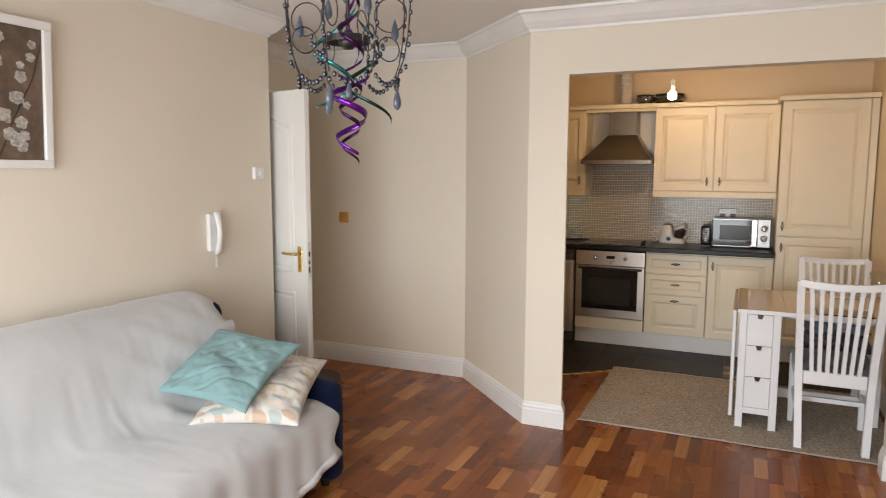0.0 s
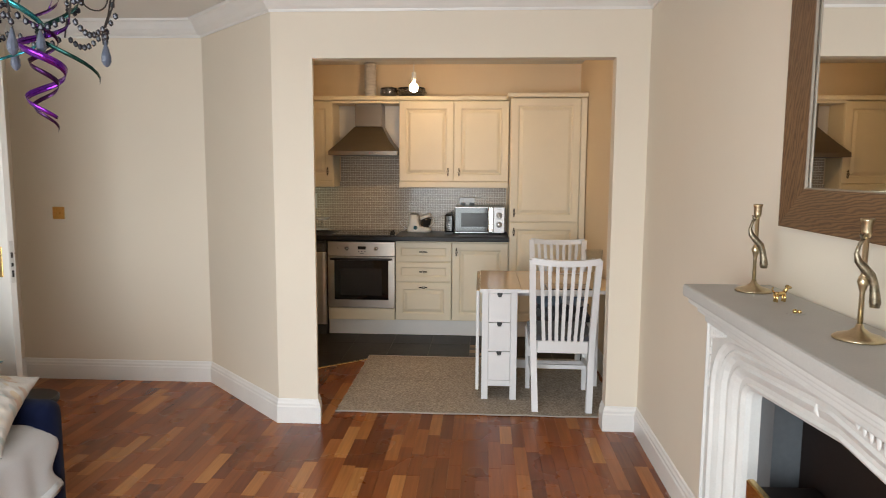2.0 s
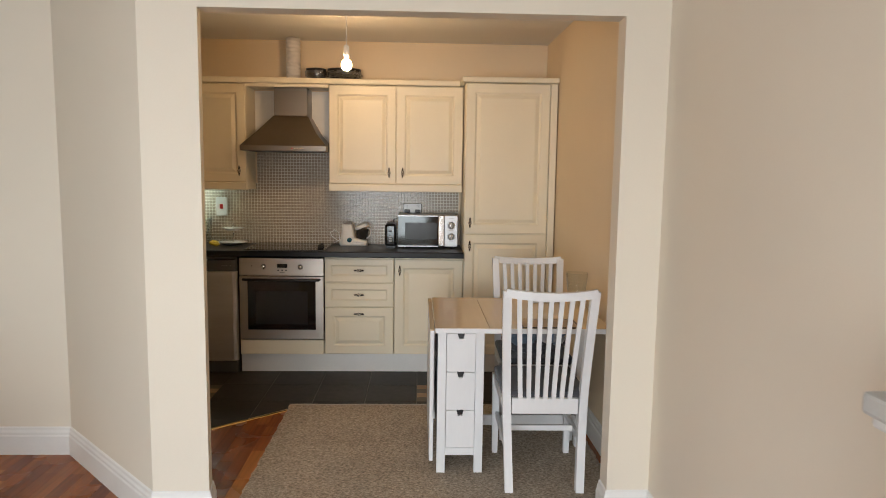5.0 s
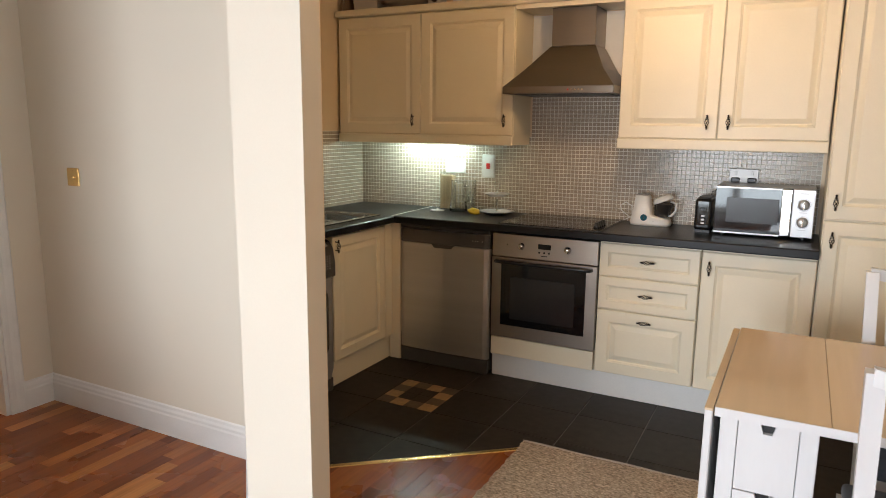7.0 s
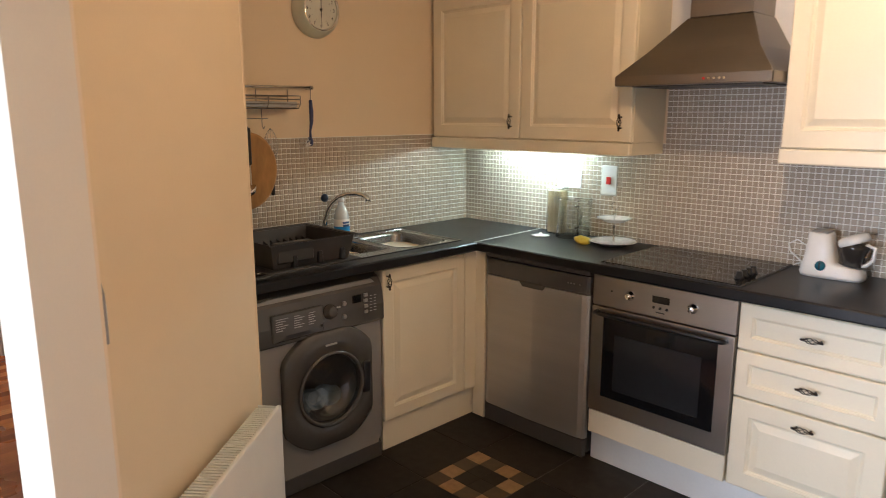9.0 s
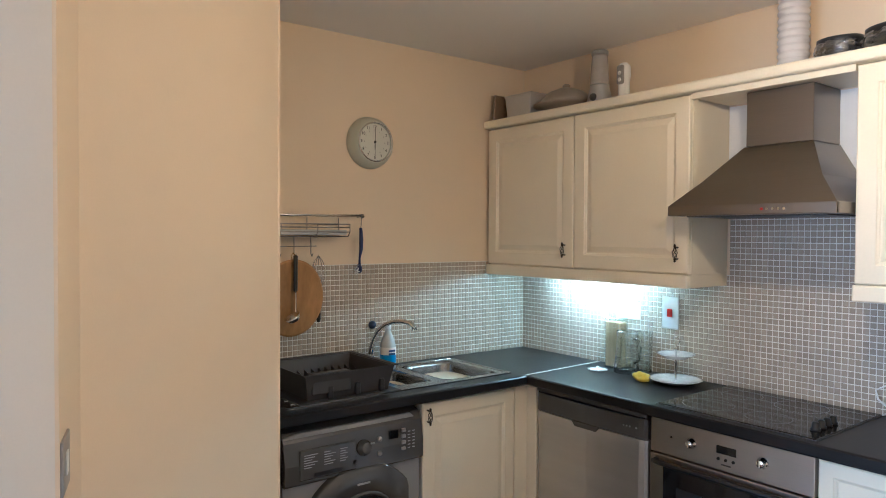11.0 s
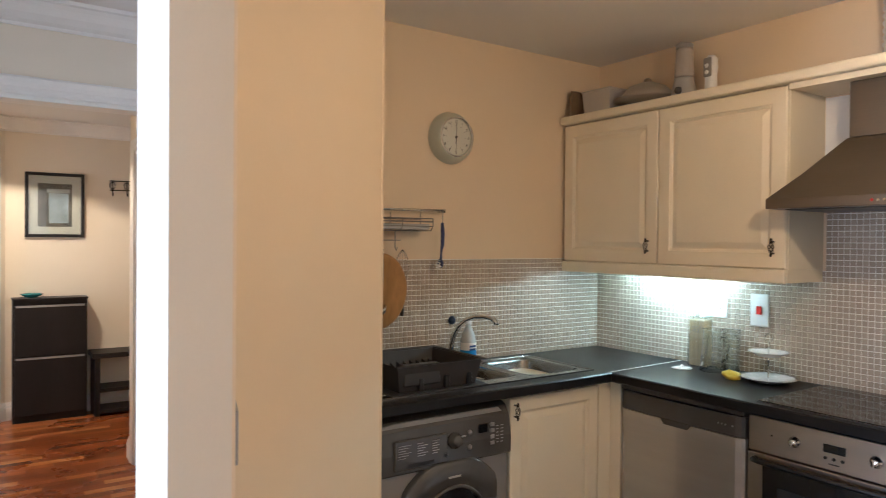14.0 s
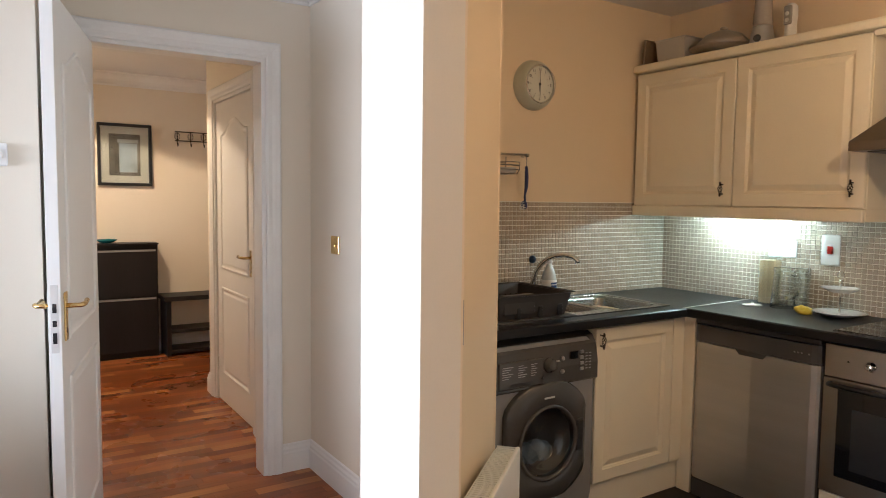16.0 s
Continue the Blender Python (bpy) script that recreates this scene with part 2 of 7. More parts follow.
M_RUG = knotted("woven_wool_rug", (0.21, 0.16, 0.11), (0.57, 0.475, 0.365))
M_GREYFELT = cloth("grey_seat_fabric", (0.085, 0.085, 0.095), 700, 0.2)


# ---- building helpers ----
def thing(name, m=None, label="", category="", group="", kind=""):
    ob = new(name)
    ob.empty_display_size = 0.1
    ob.matrix_world = m or Matrix.Identity(4)
    return tagged(ob, label, category, group, kind)


def part(name, bm, material, parent=None, label="", smooth=False):
    me = bpy.data.meshes.new(name)
    bmesh.ops.recalc_face_normals(bm, faces=bm.faces)
    bm.to_mesh(me)
    bm.free()
    me.materials.append(material)
    if smooth:
        me.polygons.foreach_set("use_smooth", [True] * len(me.polygons))
    ob = new(name, me)
    if parent:
        ob.parent = parent
    return tagged(ob, label)


def structure(name, bm, material, label, smooth=False, category=""):
    return tagged(part(name, bm, material, None, label, smooth), kind="structure", category=category)


def add_box(bm, x0, x1, y0, y1, z0, z1, bev=0.0, seg=1):
    r = bmesh.ops.create_cube(bm, size=1.0, matrix=Matrix.Translation(((x0 + x1) / 2, (y0 + y1) / 2, (z0 + z1) / 2)) @ Matrix.Diagonal((abs(x1 - x0), abs(y1 - y0), abs(z1 - z0), 1)))
    if bev:
        edges = list({e for v in r["verts"] for e in v.link_edges})
        bmesh.ops.bevel(bm, geom=edges, offset=bev, segments=seg, affect="EDGES", profile=0.5)
    return bm


def box(x0, x1, y0, y1, z0, z1, bev=0.0, seg=1):
    return add_box(bmesh.new(), x0, x1, y0, y1, z0, z1, bev, seg)


def add_prism(bm, pts, z0, z1):
    """A solid over the plan polygon pts."""
    lo = [bm.verts.new((x, y, z0)) for x, y in pts]
    hi = [bm.verts.new((x, y, z1)) for x, y in pts]
    n = len(pts)
    bm.faces.new(lo[::-1])
    bm.faces.new(hi)
    for i in range(n):
        bm.faces.new((lo[i], lo[(i + 1) % n], hi[(i + 1) % n], hi[i]))
    return bm


def prism(pts, z0, z1):
    return add_prism(bmesh.new(), pts, z0, z1)


def add_lathe(bm, rows, seg=24, m=None, cap=True):
    """A turned body: rows of (radius, height) round the z axis."""
    m = m or Matrix.Identity(4)
    rings = []
    for r, z in rows:
        rings.append([bm.verts.new(m @ Vector((r * math.cos(2 * math.pi * i / seg), r * math.sin(2 * math.pi * i / seg), z))) for i in range(seg)])
    for a, b in zip(rings, rings[1:]):
        for i in range(seg):
            bm.faces.new((a[i], a[(i + 1) % seg], b[(i + 1) % seg], b[i]))
    if cap:
        bm.faces.new(rings[0][::-1])
        bm.faces.new(rings[-1])
    return bm


def lathe(rows, seg=24, m=None, cap=True):
    return add_lathe(bmesh.new(), rows, seg, m, cap)


def add_tube(bm, pts, r, seg=8, closed=False):
    """A round rod along pts; r is one radius or one for each point."""
    pts = [Vector(p) for p in pts]
    n = len(pts)
    rings, side = [], None
    for i, p in enumerate(pts):
        a = pts[(i - 1) % n] if closed or i else p
        b = pts[(i + 1) % n] if closed or i < n - 1 else p
        d = (b - a).normalized()
        if side is None:
            side = d.orthogonal().normalized()
        side = (side - d * side.dot(d)).normalized()
        up = d.cross(side)
        rr = r[i] if isinstance(r, (list, tuple)) else r
        rings.append([bm.verts.new(p + (side * math.cos(2 * math.pi * k / seg) + up * math.sin(2 * math.pi * k / seg)) * rr) for k in range(seg)])
    for i in range(n if closed else n - 1):
        a, b = rings[i], rings[(i + 1) % n]
        for k in range(seg):
            bm.faces.new((a[k], a[(k + 1) % seg], b[(k + 1) % seg], b[k]))
    if not closed:
        bm.faces.new(rings[0][::-1])
        bm.faces.new(rings[-1])
    return bm


def tube(pts, r, seg=8, closed=False):
    return add_tube(bmesh.new(), pts, r, seg, closed)


def arc(cx, cy, r, a0, a1, n):
    return [(cx + r * math.cos(radians(a0 + (a1 - a0) * i / n)), cy + r * math.sin(radians(a0 + (a1 - a0) * i / n))) for i in range(n + 1)]


def offset_line(pts, d, closed):
    """The line pts moved d to its right, mitred at the corners."""
    n, out = len(pts), []
    for i in range(n):
        p = Vector(pts[i])
        ds = []
        if closed or i > 0:
            ds.append((p - Vector(pts[(i - 1) % n])).normalized())
        if closed or i < n - 1:
            ds.append((Vector(pts[(i + 1) % n]) - p).normalized())
        ns = [Vector((v.y, -v.x)) for v in ds]
        s = sum(ns, Vector((0, 0)))
        s.normalize()
        out.append(p + s * (d / max(0.3, s.dot(ns[0]))))
    return out


def sweep(pts, profile, closed=False):
    """A moulding along the plan line pts: profile rows of (distance to the right of the line, height), as a closed outline."""
    bm = bmesh.new()
    lines = [[bm.verts.new((q.x, q.y, z)) for q in offset_line(pts, d, closed)] for d, z in profile]
    n, k = len(pts), len(profile)
    for j in range(k):
        a, b = lines[j], lines[(j + 1) % k]
        for i in range(n if closed else n - 1):
            bm.faces.new((a[i], a[(i + 1) % n], b[(i + 1) % n], b[i]))
    if not closed:
        bm.faces.new([l[0] for l in lines])
        bm.faces.new([l[-1] for l in lines][::-1])
    return bm


def add_loops(bm, loops, cap=True):
    """Skins a row of loops of equal length; the last is filled."""
    vs = [[bm.verts.new(p) for p in l] for l in loops]
    n = len(vs[0])
    for a, b in zip(vs, vs[1:]):
        for i in range(n):
            bm.faces.new((a[i], a[(i + 1) % n], b[(i + 1) % n], b[i]))
    if cap:
        bm.faces.new(vs[-1])
        bm.faces.new(vs[0][::-1])
    return bm


def rect(x0, x1, z0, z1, y, inset=0.0):
    return [(x0 + inset, y, z0 + inset), (x1 - inset, y, z0 + inset), (x1 - inset, y, z1 - inset), (x0 + inset, y, z1 - inset)]


def panel_front(w, h, thick=0.02, rail=0.062, x=0.0, z=0.0, y=0.0):
    """A cabinet front with a raised and fielded panel; its face looks to -y at y."""
    loops = [rect(x, x + w, z, z + h, y + thick), rect(x, x + w, z, z + h, y + 0.004), rect(x, x + w, z, z + h, y, 0.004)]
    for i, d in ((rail, 0.0), (rail + 0.003, 0.004), (rail + 0.008, 0.0065), (rail + 0.011, 0.0105), (rail + 0.016, 0.0105), (rail + 0.038, 0.002), (rail + 0.041, 0.001)):
        if min(w, h) - 2 * i > 0.02:
            loops.append(rect(x, x + w, z, z + h, y + d, i))
    return add_loops(bmesh.new(), loops)


def blob(bm, c, r, seg=10):
    bmesh.ops.create_uvsphere(bm, u_segments=seg, v_segments=max(5, seg * 2 // 3), radius=1.0, matrix=Matrix.Translation(c) @ Matrix.Diagonal((*(r if isinstance(r, (tuple, list)) else (r, r, r)), 1)))
    return bm


def text_mesh(name, body, size, material, parent, m, label="", extrude=0.0004):
    cu = bpy.data.curves.new(name, "FONT")
    cu.body, cu.size, cu.extrude, cu.align_x, cu.align_y = body, size, extrude, "CENTER", "CENTER"
    tmp = bpy.data.objects.new(name, cu)
    me = bpy.data.meshes.new_from_object(tmp)
    bpy.data.objects.remove(tmp)
    me.materials.append(material)
    ob = new(name, me)
    ob.parent = parent
    ob.matrix_local = m
    return tagged(ob, label)


# ---- large structure ----
CEIL, KCEIL = 2.475, 2.475
XR, XL, YB = 0.945, -2.66, -0.6            # living room: fireplace wall, sofa wall, window wall
YP, YK = 4.22, 4.324                       # front and back of the wall with the wide opening
KX, KY = -2.57, 6.885                      # kitchen: sink wall, cooker wall
YR, XD = 4.945, -3.215                       # recess: back wall, door wall
OX0, OX1, OZ = -0.916, 0.765, 2.112         # wide opening
DY0, DY1, DZ = 3.93, 4.71, 2.082          # door opening in the door wall
SP0, SP1 = (-1.15, YP), (-1.845, YR)        # splayed wall, living side
RV, SK0, SK1 = (-0.936, YK), (-1.235, 4.402), (-1.786, 5.052)       # splayed wall, kitchen side

structure("floor", prism([(-7.4, YB - 0.1), (XR + 0.1, YB - 0.1), (XR + 0.1, KY + 0.1), (-7.4, KY + 0.1)], -0.12, -0.006), M_JOINT, "dark timber subfloor under the strip flooring")
structure("ceiling", prism([(-3.37, YB - 0.1), (XR + 0.1, YB - 0.1), (XR + 0.1, YK), (OX0, YK), (-1.21, 4.377), (-1.84, 5.03), (-3.37, 5.03)], CEIL, CEIL + 0.1), M_CEIL, "plain white painted living room ceiling")
structure("ceiling_kitchen", prism([(XR + 0.1, YK + 0.003), (XR + 0.1, KY + 0.1), (KX - 0.1, KY + 0.1), (KX - 0.1, 5.033), (-1.84, 5.033), (-1.21, 4.38), (OX0, YK + 0.003)], KCEIL, KCEIL + 0.1), M_CEIL, "plain white painted kitchen ceiling")
structure("wall_right", box(XR, XR + 0.12, YB - 0.1, YK - 0.002, 0, CEIL), M_WALL, "cream painted plaster wall behind the fireplace")
structure("wall_kitchen_right", box(XR, XR + 0.12, YK - 0.002, KY + 0.1, 0, CEIL), M_KWALL, "peach cream kitchen wall beside the table")
structure("wall_left", prism([(XD - 0.12, YB - 0.1), (XL, YB - 0.1), (XL, 3.73), (XD - 0.12, 3.73)], 0, CEIL), M_WALL, "cream painted plaster wall behind the sofa")
bm = bmesh.new()
add_box(bm, XD - 0.12, XD, 3.73, DY0, 0, CEIL)
add_box(bm, XD - 0.12, XD, DY1, YR, 0, CEIL)
add_box(bm, XD - 0.12, XD, DY0, DY1, DZ, CEIL)
structure("wall_door", bm, M_WALL, "cream painted wall with the hall doorway")
# partition between recess and kitchen: straight, splayed, then the pier
structure("wall_recess", prism([(XD - 0.12, YR), SP1, (-1.84, 5.0), (-1.84, 5.045), (XD - 0.12, 5.045)], 0, CEIL), M_WALL, "cream painted recess wall")
structure("wall_splay", prism([SP1, SP0, (-1.19, YP + 0.13), (-1.84, 5.0)], 0, CEIL), M_WALL, "cream painted splayed wall beside the opening")
structure("wall_splay_kitchen", prism([(-1.19, YP + 0.13), SK0, SK1, (-1.84, 5.0)], 0, CEIL), M_KWALL, "peach cream kitchen side of the splayed wall")
structure("wall_kitchen_south", prism([(-1.84, 5.045), (-1.786, 5.052), (-1.786, 5.06), (KX - 0.1, 5.06), (KX - 0.1, 5.046)], 0, CEIL), M_KWALL, "peach cream wall beside the washing machine")
structure("wall_pier_kitchen", prism([(-1.0, YP + 0.065), (-0.934, YK - 0.006), RV, SK0, (-1.19, YP + 0.13)], 0, CEIL), M_KWALL, "peach cream back of the pier with a switch")
structure("wall_pier", prism([SP0, (OX0, YP), (-0.934, YK - 0.006), (-1.0, YP + 0.065), (-1.19, YP + 0.13)], 0, CEIL), M_WALL, "cream painted pier beside the wide opening")
structure("wall_pier_right", box(OX1, XR, YP, YK, 0, CEIL), M_WALL, "narrow cream nib wall beside the table")
structure("wall_lintel", box(OX0, OX1, YP, YK, OZ, CEIL), M_WALL, "cream painted wall over the wide opening")
structure("wall_kitchen_back", box(KX - 0.1, XR - 0.001, KY, KY + 0.1, 0, CEIL), M_KWALL, "peach cream kitchen wall behind the cooker")
structure("wall_kitchen_left", box(KX - 0.1, KX, 5.06, KY, 0, CEIL), M_KWALL, "peach cream kitchen wall above the sink")
# window wall behind the start of the walk
WX0, WX1, WZ0, WZ1 = -2.35, 0.17, 0.12, 2.12
bm = bmesh.new()
add_box(bm, XL, WX0, YB - 0.15, YB, 0, CEIL)
add_box(bm, WX1, XR, YB - 0.15, YB, 0, CEIL)
add_box(bm, WX0, WX1, YB - 0.15, YB, 0, WZ0)
add_box(bm, WX0, WX1, YB - 0.15, YB, WZ1, CEIL)
structure("wall_window", bm, M_WALL, "cream painted wall with a wide window")
win = tagged(thing("window_1", pose(0, YB - 0.08, 0)), "white framed three-light living room window", "window", kind="structure")
wx = [WX0 + 0.84 * i for i in range(4)]
part("window_sill", box(WX0 - 0.04, WX1 + 0.04, 0.0, 0.2, WZ0 - 0.03, WZ0, 0.006), M_TRIM, win)
for i in range(3):
    fr = bmesh.new()
    add_box(fr, wx[i], wx[i] + 0.06, -0.03, 0.03, WZ0, WZ1, 0.004)
    add_box(fr, wx[i + 1] - 0.06, wx[i + 1] - 0.002, -0.03, 0.03, WZ0, WZ1, 0.004)
    add_box(fr, wx[i] + 0.06, wx[i + 1] - 0.06, -0.03, 0.03, WZ0, WZ0 + 0.06, 0.004)
    add_box(fr, wx[i] + 0.06, wx[i + 1] - 0.06, -0.03, 0.03, WZ1 - 0.06, WZ1, 0.004)
    f = part("window_frame", fr, M_TRIM, win)
    p = part("pane", box(wx[i] + 0.06, wx[i + 1] - 0.06, -0.004, 0.004, WZ0 + 0.06, WZ1 - 0.06), M_GLASS, f)
    p.visible_shadow = False

# hall beyond the door
HX, HY = -6.45, 4.85
structure("wall_hall_far", prism([(HX - 0.1, 4.18), (HX, 4.18), (HX, 6.0), (HX - 0.1, 6.0)], 0, CEIL), M_WALL, "cream hall wall with a framed picture")
structure("wall_hall_right_end", box(HX - 0.1, -4.9, 6.0, 6.1, 0, CEIL), M_WALL, "cream end wall of the hall")
bm = bmesh.new()
add_box(bm, -4.9, -4.72, HY, HY + 0.12, 0, CEIL)
add_box(bm, -3.86, XD - 0.12, HY, HY + 0.12, 0, CEIL)
add_box(bm, -4.72, -3.86, HY, HY + 0.12, 2.06, CEIL)
add_box(bm, -4.9, -4.78, HY + 0.12, 6.0, 0, CEIL)
structure("wall_hall_right", bm, M_WALL, "cream hall wall around a closed white door")
HS0, HS1 = Vector((HX, 4.18)), Vector((-5.85, 3.56))
hd = (HS1 - HS0).normalized()
hn = Vector((-hd.y, hd.x)) * -1


def splay_pt(s, d):
    q = HS0 + hd * s + hn * d
    return (q.x, q.y)


bm = bmesh.new()
for s0, s1, z0, z1 in ((0, 0.13, 0, CEIL), (0.13, 0.86, 2.06, CEIL)):
    add_prism(bm, [splay_pt(s0, 0), splay_pt(s1, 0), splay_pt(s1, 0.1), splay_pt(s0, 0.1)], z0, z1)
structure("wall_hall_splay", bm, M_WALL, "cream splayed hall wall with a doorway")
structure("wall_hall_left", box(-5.85, XD - 0.12, 3.46, 3.56, 0, CEIL), M_WALL, "cream left wall of the hall")
structure("wall_hall_room", prism([(-7.3, 2.6), (-5.4, 2.6), (-5.4, 2.7), (-7.2, 2.7), (-7.2, 4.9), (-7.3, 4.9)], 0, CEIL), M_TRIM, "pale wall of the bright room off the hall")
structure("ceiling_hall", prism([(-7.4, 2.5), (XD - 0.12, 2.5), (XD - 0.12, 6.1), (-7.4, 6.1)], 2.46, 2.56), M_CEIL, "white hall ceiling")

# cornice and skirting
COVE = [(0, 2.365), (0.008, 2.365), (0.012, 2.378), (0.03, 2.39), (0.052, 2.412), (0.07, 2.44), (0.082, 2.455), (0.095, 2.46), (0.1, CEIL), (0, CEIL)]
ROOM = [(XL, YB), (XL, 3.73), (XD, 3.73), (XD, YR), SP1, SP0, (XR, YP), (XR, YB)]
structure("trim_cornice", sweep(ROOM, [(d, z - 0.001) for d, z in COVE], True), M_TRIM, "white plaster coved cornice round the living room")
SKIRT = [(0, 0.0), (0.017, 0.0), (0.017, 0.098), (0.013, 0.106), (0.013, 0.118), (0.008, 0.128), (0.006, 0.14), (0, 0.146)]
structure("baseboard_left", sweep([(XL, YB), (XL, 3.73), (XD + 0.02, 3.73)], SKIRT), M_TRIM, "white moulded skirting board along the sofa wall")
structure("baseboard_recess", sweep([(XD, DY1 + 0.075), (XD, YR), SP1, SP0, (OX0, YP), (-0.934, YK - 0.002)], SKIRT), M_TRIM, "white moulded skirting board round recess and pier")
structure("baseboard_right", sweep([(OX1, YK), (OX1, YP), (XR, YP), (XR, 2.62)], SKIRT), M_TRIM, "white moulded skirting board by the fireplace")
structure("baseboard_kitchen", sweep([(XR, 6.35), (XR, YK), (OX1 + 0.02, YK)], SKIRT), M_TRIM, "white moulded skirting board behind the table")
structure("baseboard_hall", sweep([(-4.78, 5.99), (-4.9, 5.99), (-4.9, HY), (-4.78, HY)][::1], SKIRT), M_TRIM, "white skirting board at the hall corner")
structure("baseboard_hall_far", sweep([(HX + 0.12, 4.056), (HX, 4.18), (HX, 6.0)], SKIRT), M_TRIM, "white skirting board along the far hall wall")
structure("trim_hall_cornice", sweep([(-5.85, 3.56), (HX, 4.18), (HX, 6.0)], [(d, z - 0.016) for d, z in COVE]), M_TRIM, "white coved cornice in the hall")


def architrave(name, along, label):
    """along(s, z, d) places width, height and projection; opening 0..w."""
    prof = [(0.0, 0.004), (0.0, 0.012), (0.012, 0.016), (0.03, 0.014), (0.045, 0.02), (0.066, 0.022), (0.075, 0.016), (0.075, 0.0)]
    f, w, h = along
    bm = bmesh.new()
    loops = []
    for d, t in prof:
        loops.append([f(-d, 0, t), f(-d, h + d, t), f(w + d, h + d, t), f(w + d, 0, t)])
    vs = [[bm.verts.new(p) for p in l] for l in loops]
    for a, b in zip(vs, vs[1:]):
        for i in range(3):
            bm.faces.new((a[i], a[i + 1], b[i + 1], b[i]))
    return structure(name, bm, M_TRIM, label)


architrave("trim_door_architrave", (lambda s, z, d: (XD + d, DY0 + s, z), DY1 - DY0, DZ), "white moulded architrave of the hall doorway")
architrave("trim_hall_door_architrave", (lambda s, z, d: (-4.72 + s, HY - d, z), 0.86, 2.06), "white moulded architrave of the closed hall door")
architrave("trim_hall_splay_architrave", (lambda s, z, d: (*splay_pt(0.13 + s, -d), z), 0.73, 2.06), "white moulded architrave in the hall")
bm = bmesh.new()
add_box(bm, XD - 0.122, XD + 0.004, DY0 - 0.001, DY0 + 0.02, 0, DZ - 0.0205)
add_box(bm, XD - 0.122, XD + 0.004, DY1 - 0.02, DY1 + 0.001, 0, DZ - 0.0205)
add_box(bm, XD - 0.122, XD + 0.003, DY0 - 0.001, DY1 + 0.001, DZ - 0.02, DZ + 0.001)
structure("trim_door_lining", bm, M_TRIM, "white door lining of the hall doorway")
bm = bmesh.new()
for s0, s1, z0, z1 in ((0.129, 0.15, 0, 2.06), (0.84, 0.861, 0, 2.06), (0.15, 0.84, 2.04, 2.061)):
    add_prism(bm, [splay_pt(s0, -0.004), splay_pt(s1, -0.004), splay_pt(s1, 0.11), splay_pt(s0, 0.11)], z0, z1)
structure("trim_hall_splay_lining", bm, M_TRIM, "white door lining in the hall")
bm = bmesh.new()
add_box(bm, -4.721, -4.7, HY - 0.004, HY + 0.12, 0, 2.06)
add_box(bm, -3.88, -3.859, HY - 0.004, HY + 0.12, 0, 2.06)
add_box(bm, -4.7, -3.88, HY - 0.004, HY + 0.12, 2.04, 2.061)
structure("trim_hall_door_lining", bm, M_TRIM, "white lining of the closed hall door")


# ---- kitchen units ----
FY, FX = 6.385, -2.008       # fronts of the cooker run and of the sink run


def handle_mesh():
    """A twisted birdcage pull, 70 mm long, along z, standing out to -y."""
    bm = bmesh.new()
    for k in range(4):
        pts, rad = [], []
        for i in range(9):
            u = i / 8
            a = 2 * math.pi * (k / 4 + u * 0.6)
            r = 0.0015 + 0.0085 * math.sin(math.pi * u)
            pts.append((r * math.cos(a), -0.022 + r * math.sin(a), -0.024 + 0.048 * u))
        add_tube(bm, pts, 0.0017, 5)
    for s in (-1, 1):
        add_lathe(bm, [(0.0045, 0), (0.006, 0.003), (0.0035, 0.006), (0.0055, 0.009), (0.002, 0.014)], 8, Matrix.Translation((0, -0.022, s * 0.023)) @ Matrix.Diagonal((1, 1, s, 1)))
    for z in (-0.013, 0.013):
        add_tube(bm, [(0, 0.0, z * 1.8), (0, -0.016, z * 1.8)], 0.0035, 6)
    me = bpy.data.meshes.new("handle")
    bmesh.ops.recalc_face_normals(bm, faces=bm.faces)
    bm.to_mesh(me)
    bm.free()
    me.materials.append(M_IRON)
    return me


HANDLE = handle_mesh()


def handle(parent, x, z, across=False):
    ob = new("handle", HANDLE)
    ob.parent = parent
    ob.matrix_local = pose(x, 0, z, 0, 90 if across else 0, 0)
    return tagged(ob, "small black iron birdcage handle")


def front(parent, name, x, z, w, h, hx=None, hz=None, across=False, rail=0.062):
    g = 0.0015
    d = part(name, panel_front(w - 2 * g, h - 2 * g, 0.02, rail, x + g, z + g), M_CREAM, parent)
    if hx is not None:
        handle(d, hx, hz, across)
    return d


def unit(name, m, w, z0, z1, depth, label, category="cabinet", group=""):
    t = thing(name, m, label, category, group)
    part("body", box(0.001, w - 0.001, 0.021, depth, z0, z1), M_CREAM, t)
    return t


base_y = KY - FY - 0.002
# oven housing with filler below, drawers, base cupboard, tall larder
u = thing("oven_housing", pose(-1.345, FY, 0), "cream cabinet housing under the built-in oven", "cabinet", "cooker run units")
part("body", box(0.002, 0.609, 0.03, base_y, 0.14, 0.249), M_CREAM, u)
part("filler_panel", box(0.004, 0.607, 0.0, 0.02, 0.14, 0.246, 0.002), M_CREAM, u)
u = unit("drawer_unit", pose(-0.731, FY, 0), 0.506, 0.14, 0.864, base_y, "cream three-drawer kitchen base unit with iron pulls", group="cooker run units")
for z, h in ((0.678, 0.172), (0.497, 0.176), (0.142, 0.35)):
    front(u, "drawer_front", 0.002, z, 0.502, h, 0.253, z + h * 0.52 if h < 0.3 else z + h - 0.045, True, 0.045 if h < 0.3 else 0.062)
u = unit("base_cabinet", pose(-0.223, FY, 0), 0.502, 0.14, 0.864, base_y, "cream panelled kitchen base cabinet with one door", group="cooker run units")
front(u, "door", 0.002, 0.142, 0.498, 0.708, 0.04, 0.77)
